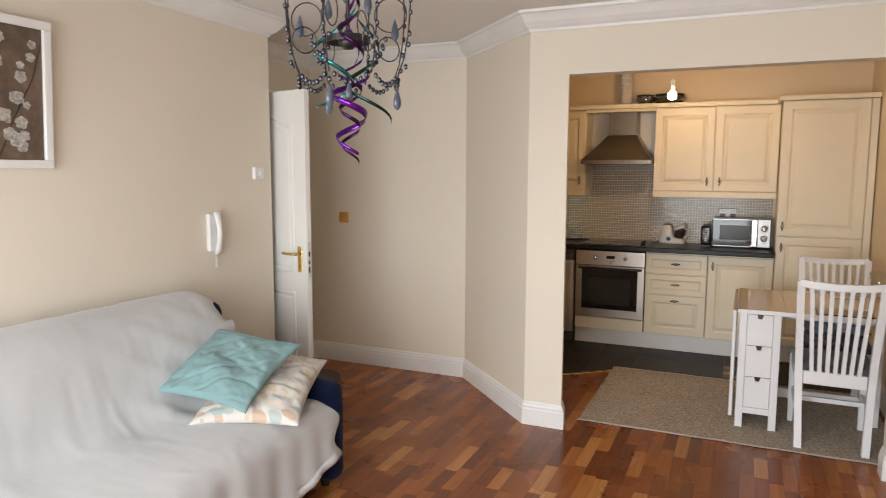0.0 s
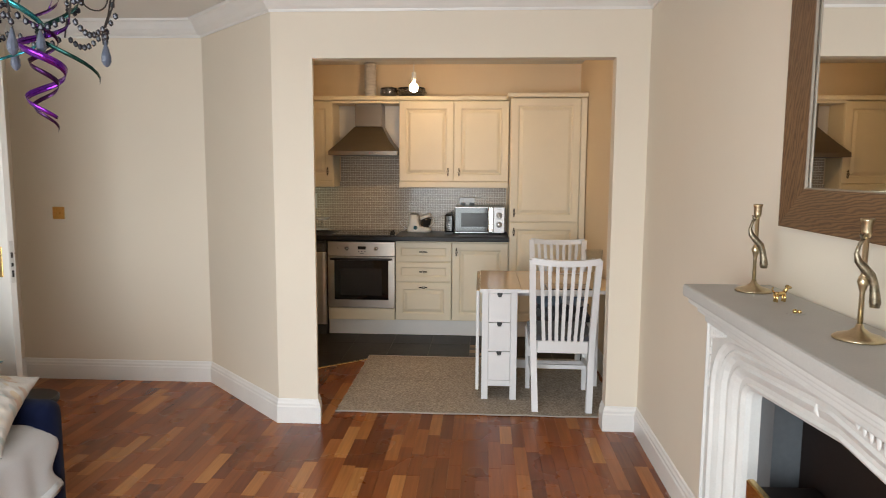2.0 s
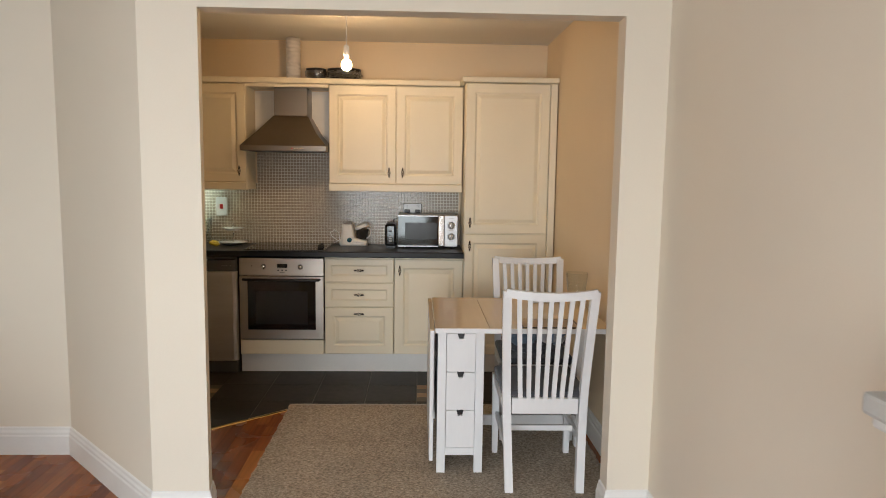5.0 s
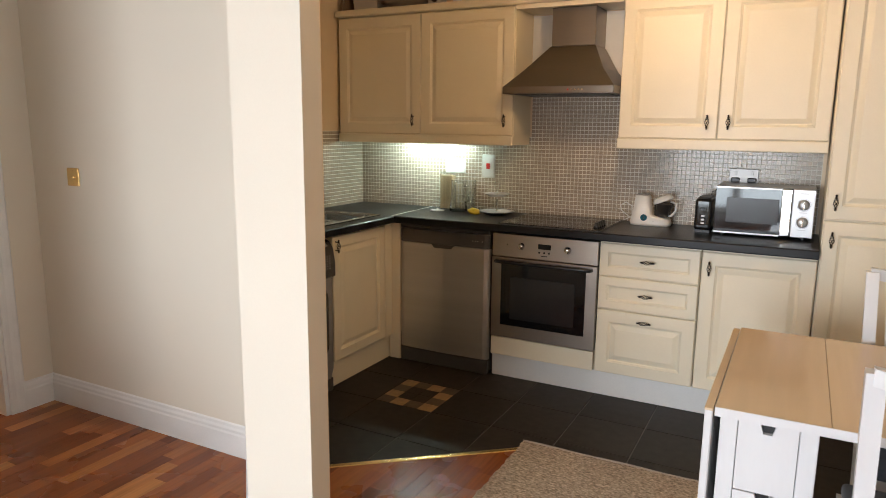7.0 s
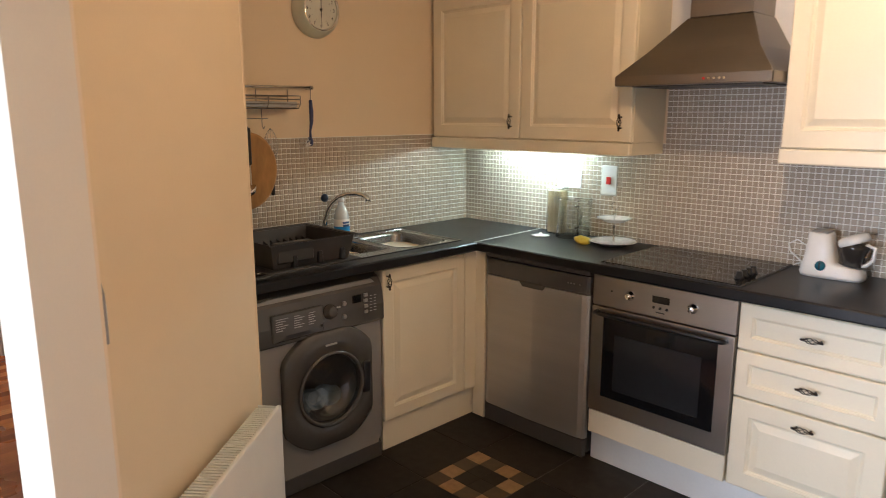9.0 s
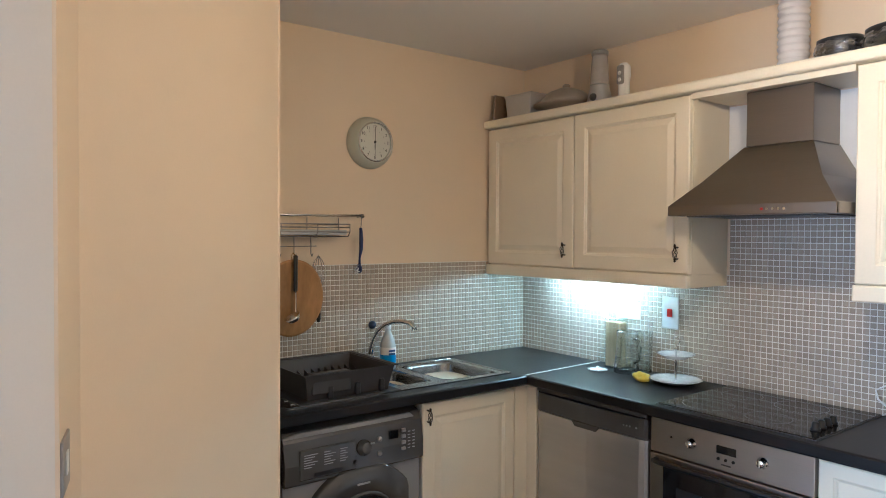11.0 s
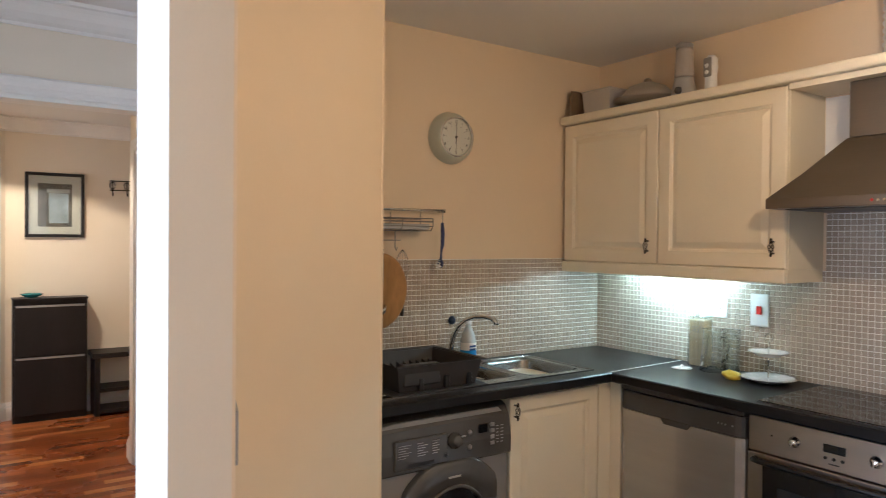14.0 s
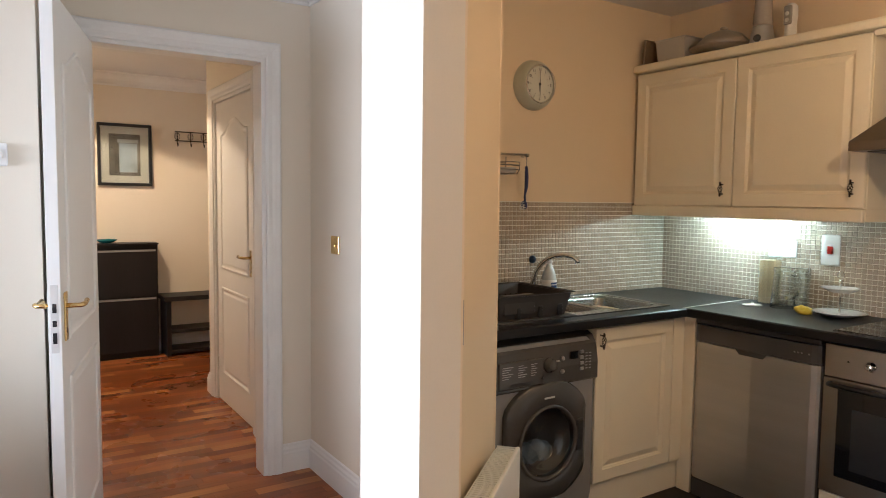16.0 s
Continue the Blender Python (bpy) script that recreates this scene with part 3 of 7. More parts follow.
u = unit("tall_larder_cabinet", pose(0.281, FY, 0), 0.655, 0.14, 2.118, base_y, "tall cream larder cabinet with two panelled doors", group="cooker run units")
front(u, "door", 0.002, 0.142, 0.6, 0.898, 0.04, 0.955)
front(u, "door", 0.002, 1.045, 0.6, 1.07, 0.04, 1.125)
part("end_panel", box(0.606, 0.655, 0.0, 0.02, 0.14, 2.118, 0.002), M_CREAM, u)
part("cornice", box(-0.03, 0.66, -0.035, base_y, 2.12, 2.158, 0.01, 2), M_CREAM, u)
structure("trim_plinth", box(-1.345, 0.937, FY + 0.035, FY + 0.055, 0.001, 0.139, 0.002), M_PLINTH, "white kickboard below the cooker run")

# sink run
u = unit("sink_cabinet", pose(FX, 5.79, 0, 0, 0, 90), 0.5, 0.15, 0.864, 0.555, "cream panelled sink cabinet beside the washing machine", group="sink run units")
front(u, "door", -0.012, 0.152, 0.515, 0.7, 0.012, 0.80, rail=0.056)
part("corner_post", box(0.505, 0.583, 0.0, 0.02, 0.152, 0.86, 0.002), M_CREAM, u)
part("corner_filler", box(0.584, 0.6, -0.056, 0.02, 0.002, 0.862, 0.002), M_CREAM, u)
part("kickboard", box(0.0, 0.64, 0.03, 0.05, 0.001, 0.15), M_CREAM, u)

# wall units
WY = 6.598
wall_d = KY - WY - 0.002


def wall_unit(x, w, label):
    u = unit("wall_cabinet", pose(x, WY, 0), w, 1.388, 2.112, wall_d, label, group="wall units")
    front(u, "door", 0.002, 1.39, w / 2 - 0.003, 0.718, w / 2 - 0.05, 1.475)
    front(u, "door", w / 2 + 0.001, 1.39, w / 2 - 0.003, 0.718, w / 2 + 0.05 if x > -1 else w - 0.05, 1.475)
    bm = bmesh.new()
    add_box(bm, 0.0, w, -0.012, 0.012, 1.333, 1.388, 0.006, 2)
    # unseen batten, added to keep the tube's light from leaking over the pelmet
    add_box(bm, 0.0165, w - 0.0165, 0.0125, 0.03, 1.36, 1.3875)
    add_box(bm, 0.0, 0.016, 0.013, wall_d, 1.335, 1.387)
    add_box(bm, w - 0.016, w, 0.013, wall_d, 1.335, 1.387)
    part("pelmet", bm, M_CREAM, u)
    return u


wall_unit(-2.552, 1.224, "cream double wall cabinet lit from below, beside the hood")
wall_unit(-0.722, 0.998, "cream double wall cabinet over the microwave")
u = thing("cornice_board", pose(-2.56, WY, 2.112), "cream cornice board running over the wall cabinets", "cornice")
part("board", box(0.0, 2.81, -0.03, wall_d, 0.002, 0.043, 0.01, 2), M_CREAM, u)
part("hood_bridge", box(1.234, 1.836, 0.0, 0.02, -0.022, 0.001), M_CREAM, u)
part("hood_bridge_shelf", box(1.234, 1.836, 0.022, wall_d, -0.016, 0.001), M_CREAM, u)

# worktop: one black slab with the sink cut out, a steel joint strip at the corner
WT0, WT1 = 0.866, 0.908
SX0, SX1, SY0, SY1 = -2.475, -2.075, 5.60, 6.29    # opening of the sink


def cell_slab(xs, ys, filled, z0, z1):
    """One slab over those cells of a plan grid that are filled."""
    out, vs = bmesh.new(), {}

    def v(i, j, z):
        if (i, j, z) not in vs:
            vs[i, j, z] = out.verts.new((xs[i], ys[j], z))
        return vs[i, j, z]
    cells = {(i, j) for i in range(len(xs) - 1) for j in range(len(ys) - 1) if filled(i, j)}
    for i, j in cells:
        c = ((i, j), (i + 1, j), (i + 1, j + 1), (i, j + 1))
        out.faces.new([v(*p, z1) for p in c])
        out.faces.new([v(*p, z0) for p in c[::-1]])
        for k, n in enumerate(((i, j - 1), (i + 1, j), (i, j + 1), (i - 1, j))):
            if n not in cells:
                p, q = c[k], c[(k + 1) % 4]
                out.faces.new((v(*p, z0), v(*q, z0), v(*q, z1), v(*p, z1)))
    return out


bm = cell_slab([KX + 0.002, SX0, SX1, -1.978, 0.279], [5.064, SY0, SY1, FY - 0.045, KY - 0.002], lambda i, j: (i < 3 and (i, j) != (1, 1)) or j == 3, WT0, WT1)
worktop = tagged(part("worktop", bm, M_WORKTOP, None, "black laminate worktop turning the corner of the kitchen"), category="worktop")
part("front_edge", sweep([(0.279, FY - 0.045), (-1.976, FY - 0.045), (-1.976, 5.064)], [(0, WT0), (0.0, WT1 - 0.0004), (-0.005, WT1 - 0.001), (-0.010, WT1 - 0.006), (-0.010, WT0 + 0.006), (-0.005, WT0)]), M_WORKTOP, worktop)
part("joint_strip", prism([(-1.985, 6.325), (-1.978, 6.333), (-2.001, KY - 0.012), (-2.012, KY - 0.012)], WT1, WT1 + 0.0015), surface("pale_joint_steel", (0.72, 0.72, 0.70), 0.4, 0.2, vary=0.05, relief=0), worktop, "thin pale steel joint strip")


# ---- appliances ----
def oven():
    t = thing("oven", pose(-1.341, FY - 0.004, 0), "built-in stainless steel oven with a black glass door", "oven")
    part("body", box(0.02, 0.58, 0.03, 0.48, 0.255, 0.84), M_BLACK, t)
    part("control_panel", box(0.0, 0.606, 0.0, 0.03, 0.722, 0.852, 0.003, 2), M_STEELH, t)
    d = part("door", box(0.0, 0.606, -0.004, 0.026, 0.252, 0.717, 0.003, 2), M_STEELH, t)
    part("window", box(0.058, 0.548, -0.006, 0.0, 0.325, 0.688, 0.002), M_BLACKGLASS, d, "black glass oven window")
    part("inner_window", box(0.115, 0.49, -0.0068, -0.0055, 0.365, 0.61, 0.0005), M_OVENGLASS, d)
    hb = tube([(0.03, -0.004, 0.695), (0.034, -0.03, 0.697), (0.06, -0.036, 0.697), (0.545, -0.036, 0.697), (0.571, -0.03, 0.697), (0.575, -0.004, 0.695)], 0.0105, 8)
    part("handle", hb, M_BLACK, d, "black bar handle", True)
    for x in (0.175, 0.44):
        k = part("knob", lathe([(0.02, 0), (0.02, 0.004), (0.016, 0.006), (0.0145, 0.02), (0.012, 0.023)], 20, pose(x, -0.001, 0.79, 90)), M_CHROME, t, "round steel knob", True)
        part("pointer", box(x - 0.003, x + 0.003, -0.027, -0.022, 0.777, 0.803, 0.001), M_CHROME, k)
    part("display", box(0.272, 0.345, -0.002, 0.001, 0.782, 0.81, 0.001), M_BLACKGLASS, t, "small black clock display")
    for x in (0.28, 0.308, 0.336):
        part("button", lathe([(0.006, 0), (0.005, 0.004)], 10, pose(x, -0.001, 0.763, 90)), M_BLACK, t)
    part("badge", box(0.29, 0.326, -0.0012, 0.0005, 0.742, 0.747), M_DARKGREY, t)
    part("indicator", lathe([(0.004, 0), (0.003, 0.003)], 8, pose(0.09, -0.001, 0.793, 90)), M_BLACK, t)
    return t


def dishwasher():
    t = thing("dishwasher", pose(-1.948, FY - 0.012, 0), "silver freestanding dishwasher with a dark control strip", "dishwasher")
    part("body", box(0.004, 0.59, 0.03, 0.5, 0.02, 0.85), M_DARKGREY, t)
    d = bmesh.new()
    pts = [(0.002, 0.03), (0.0, 0.012), (0.012, 0.002), (0.03, -0.004), (0.3, -0.012), (0.56, -0.004), (0.582, 0.002), (0.592, 0.012), (0.592, 0.03)]
    add_prism(d, pts, 0.095, 0.752)
    door = part("door", d, M_STEEL, t, "brushed silver door", False)
    part("control_strip", prism([(x, y - 0.002) for x, y in pts], 0.756, 0.835), M_DARKGREY, t, "dark grey control strip")
    part("top_trim", box(0.0, 0.594, 0.0, 0.3, 0.838, 0.862, 0.006, 2), M_DARKGREY, t)
    part("grip", add_loops(bmesh.new(), [[(0.298 - w, y, z) for w, z in ((-0.075, 0.757), (-0.055, 0.735), (0.055, 0.735), (0.075, 0.757))] for y in (-0.004, -0.0165)]), M_DARKGREY, door, "black recessed grip")
    part("kickplate", box(0.004, 0.59, 0.0, 0.03, 0.005, 0.09, 0.004), M_DARKGREY, t)
    for x in (0.49, 0.505, 0.52, 0.55):
        part("button", lathe([(0.004, 0), (0.0035, 0.004)], 8, pose(x, -0.0055, 0.795, 90)), M_GRAPHITE, t)
    return t


def hood():
    t = thing("cooker_hood", pose(-1.345, 6.48, 0), "brushed steel chimney cooker hood over the hob", "cooker hood")
    w, d = 0.62, KY - 6.48 - 0.001
    bm = bmesh.new()
    add_loops(bm, [[(0, 0, 1.622), (w, 0, 1.622), (w, d, 1.622), (0, d, 1.622)], [(0, 0, 1.66), (w, 0, 1.66), (w, d, 1.66), (0, d, 1.66)],
                   [(0.093, 0.084, 1.755), (0.537, 0.084, 1.755), (0.537, d, 1.755), (0.093, d, 1.755)],
                   [(0.205, 0.185, 1.885), (0.462, 0.185, 1.885), (0.462, d, 1.885), (0.205, d, 1.885)]])
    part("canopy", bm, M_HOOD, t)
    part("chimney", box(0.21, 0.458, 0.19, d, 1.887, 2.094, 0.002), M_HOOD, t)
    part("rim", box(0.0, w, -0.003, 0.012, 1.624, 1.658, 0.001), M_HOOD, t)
    for i, x in enumerate((0.375, 0.395, 0.415, 0.435, 0.453)):
        part("button", lathe([(0.0055, 0), (0.0045, 0.004)], 10, pose(x, -0.003, 1.641, 90)), M_CHROME if i else M_RED, t)
    part("filter", box(0.05, 0.57, 0.05, d - 0.05, 1.618, 1.622), M_DARKGREY, t)
    return t


M_RED = surface("red_plastic", (0.6, 0.03, 0.02), 0.35, vary=0.05, relief=0)
oven()
dishwasher()
hood()


def washing_machine():
    t = thing("washing_machine", pose(FX + 0.02, 5.165, 0, 0, 0, 90), "graphite grey front-loading washing machine", "washing machine")
    part("body", box(0.0, 0.595, 0.19, 0.54, 0.075, 0.828, 0.004), M_GRAPHITE, t)
    def ring(y, r=None):
        out = []
        for k in range(48):
            a = 2 * math.pi * k / 48
            ca, sa = math.cos(a), math.sin(a)
            if r:
                out.append((0.31 + r * ca, y, 0.415 + r * sa))
            else:
                s = min((0.595 - 0.31 if ca > 0 else 0.31) / max(1e-6, abs(ca)), (0.828 - 0.415 if sa > 0 else 0.34) / max(1e-6, abs(sa)))
                out.append((0.31 + s * ca, y, 0.415 + s * sa))
        return out
    part("front_panel", add_loops(bmesh.new(), [ring(0.188), ring(0.016), ring(0.012, 0.19), ring(0.012, 0.165)], False), M_GRAPHITE, t)
    part("kick_panel", box(0.002, 0.593, 0.016, 0.04, 0.004, 0.075, 0.003), M_DARKGREY, t)
    bm = bmesh.new()
    prof = [(0.0, 0.645), (0.03, 0.645), (0.5, 0.66), (0.5, 0.845), (0.06, 0.845), (0.03, 0.832), (0.008, 0.80), (-0.006, 0.72), (-0.006, 0.652)]
    a = [bm.verts.new((0.0, y, z)) for y, z in prof]
    b = [bm.verts.new((0.597, y, z)) for y, z in prof]
    bm.faces.new(a)
    bm.faces.new(b[::-1])
    for i in range(len(prof)):
        bm.faces.new((a[i], a[(i + 1) % len(prof)], b[(i + 1) % len(prof)], b[i]))
    part("control_panel", bm, M_FASCIA, t, "dark grey sloping control panel")
    dr = part("detergent_drawer", box(0.055, 0.285, -0.013, 0.0, 0.662, 0.772, 0.004), M_FASCIA, t)
    part("drawer_grip", box(0.11, 0.225, -0.0135, -0.011, 0.668, 0.684, 0.001), M_BLACK, dr)
    part("dial", lathe([(0.031, 0), (0.03, 0.008), (0.024, 0.012), (0.022, 0.026), (0.018, 0.029)], 24, pose(0.32, -0.004, 0.735, 90 - 8)), M_FASCIA, t, "round programme dial", True)
    part("dial_mark", box(0.335, 0.352, -0.0352, -0.03, 0.752, 0.757), M_PRINT, t)
    part("display", box(0.435, 0.478, -0.0065, 0.0, 0.745, 0.778, 0.001), M_BLACKGLASS, t)
    for x, z in ((0.39, 0.755), (0.39, 0.70), (0.275, 0.69)):
        part("button", lathe([(0.011, 0), (0.010, 0.006), (0.008, 0.008)], 14, pose(x, -0.005, z, 90)), M_GRAPHITE, t, "", True)
    for i in range(4):
        part("button", box(0.492, 0.512, -0.010, 0.0, 0.692 + 0.024 * i, 0.706 + 0.024 * i, 0.002), M_GRAPHITE, t)
    for i in range(6):
        for k in range(2):
            part("printed_text", box(0.522 + 0.022 * k, 0.534 + 0.022 * k, -0.0065, -0.0055, 0.696 + 0.013 * i, 0.699 + 0.013 * i), M_PRINT, t)
        part("printed_text", box(0.215, 0.215 + 0.022 + 0.009 * (i % 2), -0.0142, -0.0125, 0.706 + 0.009 * i, 0.7085 + 0.009 * i), M_PRINT, t)
        part("printed_text", box(0.07, 0.07 + 0.03 + 0.012 * (i % 3), -0.0142, -0.0125, 0.706 + 0.009 * i, 0.7085 + 0.009 * i), M_PRINT, t)
        part("printed_text", box(0.15, 0.15 + 0.025 + 0.010 * ((i + 1) % 3), -0.0142, -0.0125, 0.706 + 0.009 * i, 0.7085 + 0.009 * i), M_PRINT, t)
    # porthole: clipped oval surround, glass bowl and rim
    cx, cz = 0.31, 0.415
    def shape(r, y, clip, high=1.0):
        return [(cx + max(-clip, min(clip, r * math.cos(a))), y, cz + max(-high, min(high, r * math.sin(a)))) for a in [2 * math.pi * i / 48 for i in range(48)]]
    d = part("door", add_loops(bmesh.new(), [shape(0.262, 0.013, 0.216, 0.246), shape(0.262, -0.008, 0.216, 0.246), shape(0.254, -0.017, 0.209, 0.239), shape(0.16, -0.021, 0.16), shape(0.14, 0.0, 0.14)], False), M_FASCIA, t, "dark grey porthole door", True)
    part("rim", lathe([(0.157, 0.0), (0.16, 0.008), (0.152, 0.014), (0.144, 0.008), (0.142, 0.0)], 40, pose(cx, -0.018, cz, 90), False), M_FASCIA, d, "", True)
    part("glass_bowl", lathe([(0.145, 0.002), (0.142, -0.01), (0.118, -0.045), (0.09, -0.058), (0.002, -0.064)], 32, pose(cx, -0.014, cz, 90), False), M_PORT, d, "clear glass porthole", True)
    part("grip", box(cx + 0.155, cx + 0.196, -0.027, -0.012, cz - 0.065, cz + 0.075, 0.008, 2), M_BLACK, d, "black door grip")
    part("drum", lathe([(0.166, 0.0), (0.166, 0.165), (0.002, 0.172)], 32, pose(cx, 0.012, cz, -90), False), M_GRAPHITE, t, "", True)
    cb = bmesh.new()
    for i in range(5):
        blob(cb, (cx - 0.07 + 0.035 * i, 0.10, cz - 0.085 + 0.012 * (i % 2)), (0.055, 0.04, 0.045), 8)
    part("laundry", cb, M_LAUNDRY, t, "pale blue laundry behind the glass", True)
    part("badge", box(cx - 0.025, cx + 0.03, -0.0215, -0.019, cz + 0.185, cz + 0.192), M_PRINT, d)
    return t


M_FASCIA = surface("dark_gloss_fascia", (0.08, 0.076, 0.072), 0.22, vary=0.15, big=5, fine=300, relief=0.03, coat=0.3)
M_PRINT = surface("pale_grey_print", (0.42, 0.42, 0.41), 0.5, vary=0.05, relief=0)
M_PORT = glass("porthole_glass", (0.42, 0.45, 0.47), 0.03)
M_LAUNDRY = cloth("pale_blue_laundry", (0.36, 0.45, 0.52), 400, 0.2)
washing_machine()


def hob():
    t = thing("hob", pose(-1.305, 6.37, WT1), "black ceramic glass hob set in the worktop", "hob")
    part("glass", box(0.0, 0.578, 0.0, 0.5, 0.0005, 0.006, 0.002), M_BLACKGLASS, t)
    part("steel_rim", box(-0.004, 0.582, -0.004, 0.504, 0.0003, 0.003), M_DARKGREY, t)
    for i in range(4):
        part("knob", lathe([(0.0165, 0.006), (0.0165, 0.012), (0.0125, 0.016), (0.011, 0.03), (0.009, 0.033)], 16, pose(0.53, 0.10 + 0.042 * i, 0)), M_BLACK, t, "", True)
    for x, y, r in ((0.13, 0.13, 0.09), (0.13, 0.37, 0.075), (0.36, 0.13, 0.075), (0.36, 0.37, 0.09)):
        part("heating_zone", lathe([(r, 0.0062), (r + 0.002, 0.0064), (r + 0.002, 0.006)], 36, pose(x, y, 0), False), M_GRAPHITE, t)
    return t


hob()


# ---- table, chairs, rug ----
def gateleg_table():
    t = thing("gateleg_table", pose(0.035, 4.675, 0.008), "white gateleg table with birch top and three drawers, one leaf up", "table")
    part("tabletop", box(0.0, 0.2632, -0.007, 0.795, 0.71, 0.735, 0.0015), M_BIRCHTOP, t, "fixed narrow birch top")
    part("leaf", box(0.264, 0.868, -0.007, 0.795, 0.71, 0.735, 0.0015), M_BIRCHTOP, t, "raised birch leaf")
    part("edge_band", box(0.001, 0.867, -0.0095, -0.0072, 0.7105, 0.7345), M_WHITEWOOD, t, "white front edge")
    part("leaf", box(-0.024, -0.004, -0.008, 0.795, 0.07, 0.728, 0.003), M_WHITEWOOD, t, "hanging white leaf")
    f = bmesh.new()
    add_box(f, -0.0245, -0.0035, -0.0085, 0.7955, 0.722, 0.7285)
    part("leaf_edge", f, M_BIRCHTOP, t)
    for x in (0.014, 0.199):
        for y in (0.012, 0.748):
            part("leg", box(x, x + 0.042, y, y + 0.036, 0.0, 0.71, 0.002), M_WHITEWOOD, t)
    part("side_panel", box(0.02, 0.035, 0.048, 0.748, 0.1, 0.708), M_WHITEWOOD, t)
    part("side_panel", box(0.22, 0.236, 0.048, 0.748, 0.1, 0.708), M_WHITEWOOD, t)
    part("bottom_rail", box(0.056, 0.199, 0.014, 0.044, 0.09, 0.128, 0.002), M_WHITEWOOD, t)
    part("carcass", box(0.037, 0.218, 0.05, 0.74, 0.1, 0.7), M_WHITEWOOD, t)
    for i in range(3):
        z = 0.132 + 0.192 * i
        bm = bmesh.new()
        pts = [(0.058, z), (0.197, z), (0.197, z + 0.188), (0.146, z + 0.188), (0.138, z + 0.162), (0.117, z + 0.162), (0.109, z + 0.188), (0.058, z + 0.188)]
        a = [bm.verts.new((x, 0.01, zz)) for x, zz in pts]
        b = [bm.verts.new((x, 0.03, zz)) for x, zz in pts]
        bm.faces.new(a)
        bm.faces.new(b[::-1])
        for k in range(8):
            bm.faces.new((a[k], a[(k + 1) % 8], b[(k + 1) % 8], b[k]))
        d = part("drawer_front", bm, M_WHITEWOOD, t)
        part("finger_slot", box(0.108, 0.147, 0.024, 0.04, z + 0.16, z + 0.1875), M_BLACK, d, "dark finger cut-out")
    g = part("gate_leg", box(0.775, 0.815, 0.33, 0.37, 0.0, 0.705, 0.002), M_WHITEWOOD, t)
    part("gate_rail", box(0.24, 0.775, 0.34, 0.36, 0.63, 0.685), M_WHITEWOOD, g)
    part("gate_rail", box(0.24, 0.775, 0.34, 0.36, 0.12, 0.175), M_WHITEWOOD, g)
    return t


M_BIRCHTOP = M_BIRCH
gateleg_table()


def slat_chair(m, label):
    """Back at y=0, seat towards +y."""
    t = thing("dining_chair", m, label, "chair", "chairs at the table")
    w = 0.43
    def curve(z):
        return -0.10 * max(0.0, (z - 0.46) / 0.54) ** 1.3 - 0.05 * max(0.0, (0.42 - z) / 0.42) ** 1.5
    for s in (-1, 1):
        bm = bmesh.new()
        loops = []
        for i in range(13):
            z = 0.955 * i / 12
            x = s * (0.165 + 0.035 * z)
            y = curve(z)
            hw = 0.019
            loops.append([(x - hw, y - 0.018, z), (x + hw, y - 0.018, z), (x + hw, y + 0.02, z), (x - hw, y + 0.02, z)])
        add_loops(bm, loops)
        part("back_leg", bm, M_WHITEWOOD, t)
        part("front_leg", add_loops(bmesh.new(), [[(s * 0.19 + a * (0.014 + 0.006 * z), 0.40 + b * (0.014 + 0.006 * z), z * 0.43) for a, b in ((-1, -1), (1, -1), (1, 1), (-1, 1))] for z in (0, 0.5, 1)]), M_WHITEWOOD, t)
        part("side_rail", box(s * 0.19 - 0.011, s * 0.19 + 0.011, 0.015, 0.39, 0.385, 0.43, 0.002), M_WHITEWOOD, t)
        part("side_stretcher", box(s * 0.183 - 0.009, s * 0.183 + 0.009, 0.0, 0.39, 0.2, 0.228, 0.002), M_WHITEWOOD, t)
    part("back_rail", box(-0.155, 0.155, -0.012, 0.012, 0.36, 0.435, 0.002), M_WHITEWOOD, t)
    part("front_rail", box(-0.175, 0.175, 0.392, 0.412, 0.385, 0.43, 0.002), M_WHITEWOOD, t)
    part("stretcher", box(-0.18, 0.18, 0.19, 0.21, 0.2, 0.228, 0.002), M_WHITEWOOD, t)
    bm = bmesh.new()
    n = 12
    loops = []
    for i in range(n + 1):
        u = -1 + 2 * i / n
        x = u * 0.203
        dz, dy = 0.014 * (u * u), -0.022 * (1 - u * u)
        y = curve(0.985)
        loops.append([(x, y - 0.013 + dy, 0.915 + dz), (x, y + 0.013 + dy, 0.915 + dz), (x, y + 0.011 + dy, 0.953 + dz), (x, y - 0.015 + dy, 0.953 + dz)])
    add_loops(bm, loops)
    part("top_rail", bm, M_WHITEWOOD, t)
    for k in range(7):
        u = (k - 3) / 3.9
        bm = bmesh.new()
        loops = []
        for i in range(8):
            v = i / 7
            z = 0.43 + 0.495 * v
            x = u * (0.15 + 0.036 * v)
            y = curve(z) * (1 - 0.0) - 0.02 * (1 - u * u) * math.sin(math.pi * min(1, v + 0.2) * 0.7)
            loops.append([(x - 0.0105, y - 0.007, z), (x + 0.0105, y - 0.007, z), (x + 0.0105, y + 0.007, z), (x - 0.0105, y + 0.007, z)])
        add_loops(bm, loops)
        part("slat", bm, M_WHITEWOOD, t)
    bm = box(-0.2, 0.2, -0.0, 0.425, 0.432, 0.468, 0.014, 3)
    part("seat", bm, M_GREYFELT, t, "grey upholstered seat pad", True)
    return t


slat_chair(pose(0.548, 4.53, 0.012, 0, 0, -1), "white slatted dining chair with a grey seat, back to the opening")
slat_chair(pose(0.62, 5.5, 0.012, 0, 0, 179), "white slatted dining chair piled with clothes beyond the table")


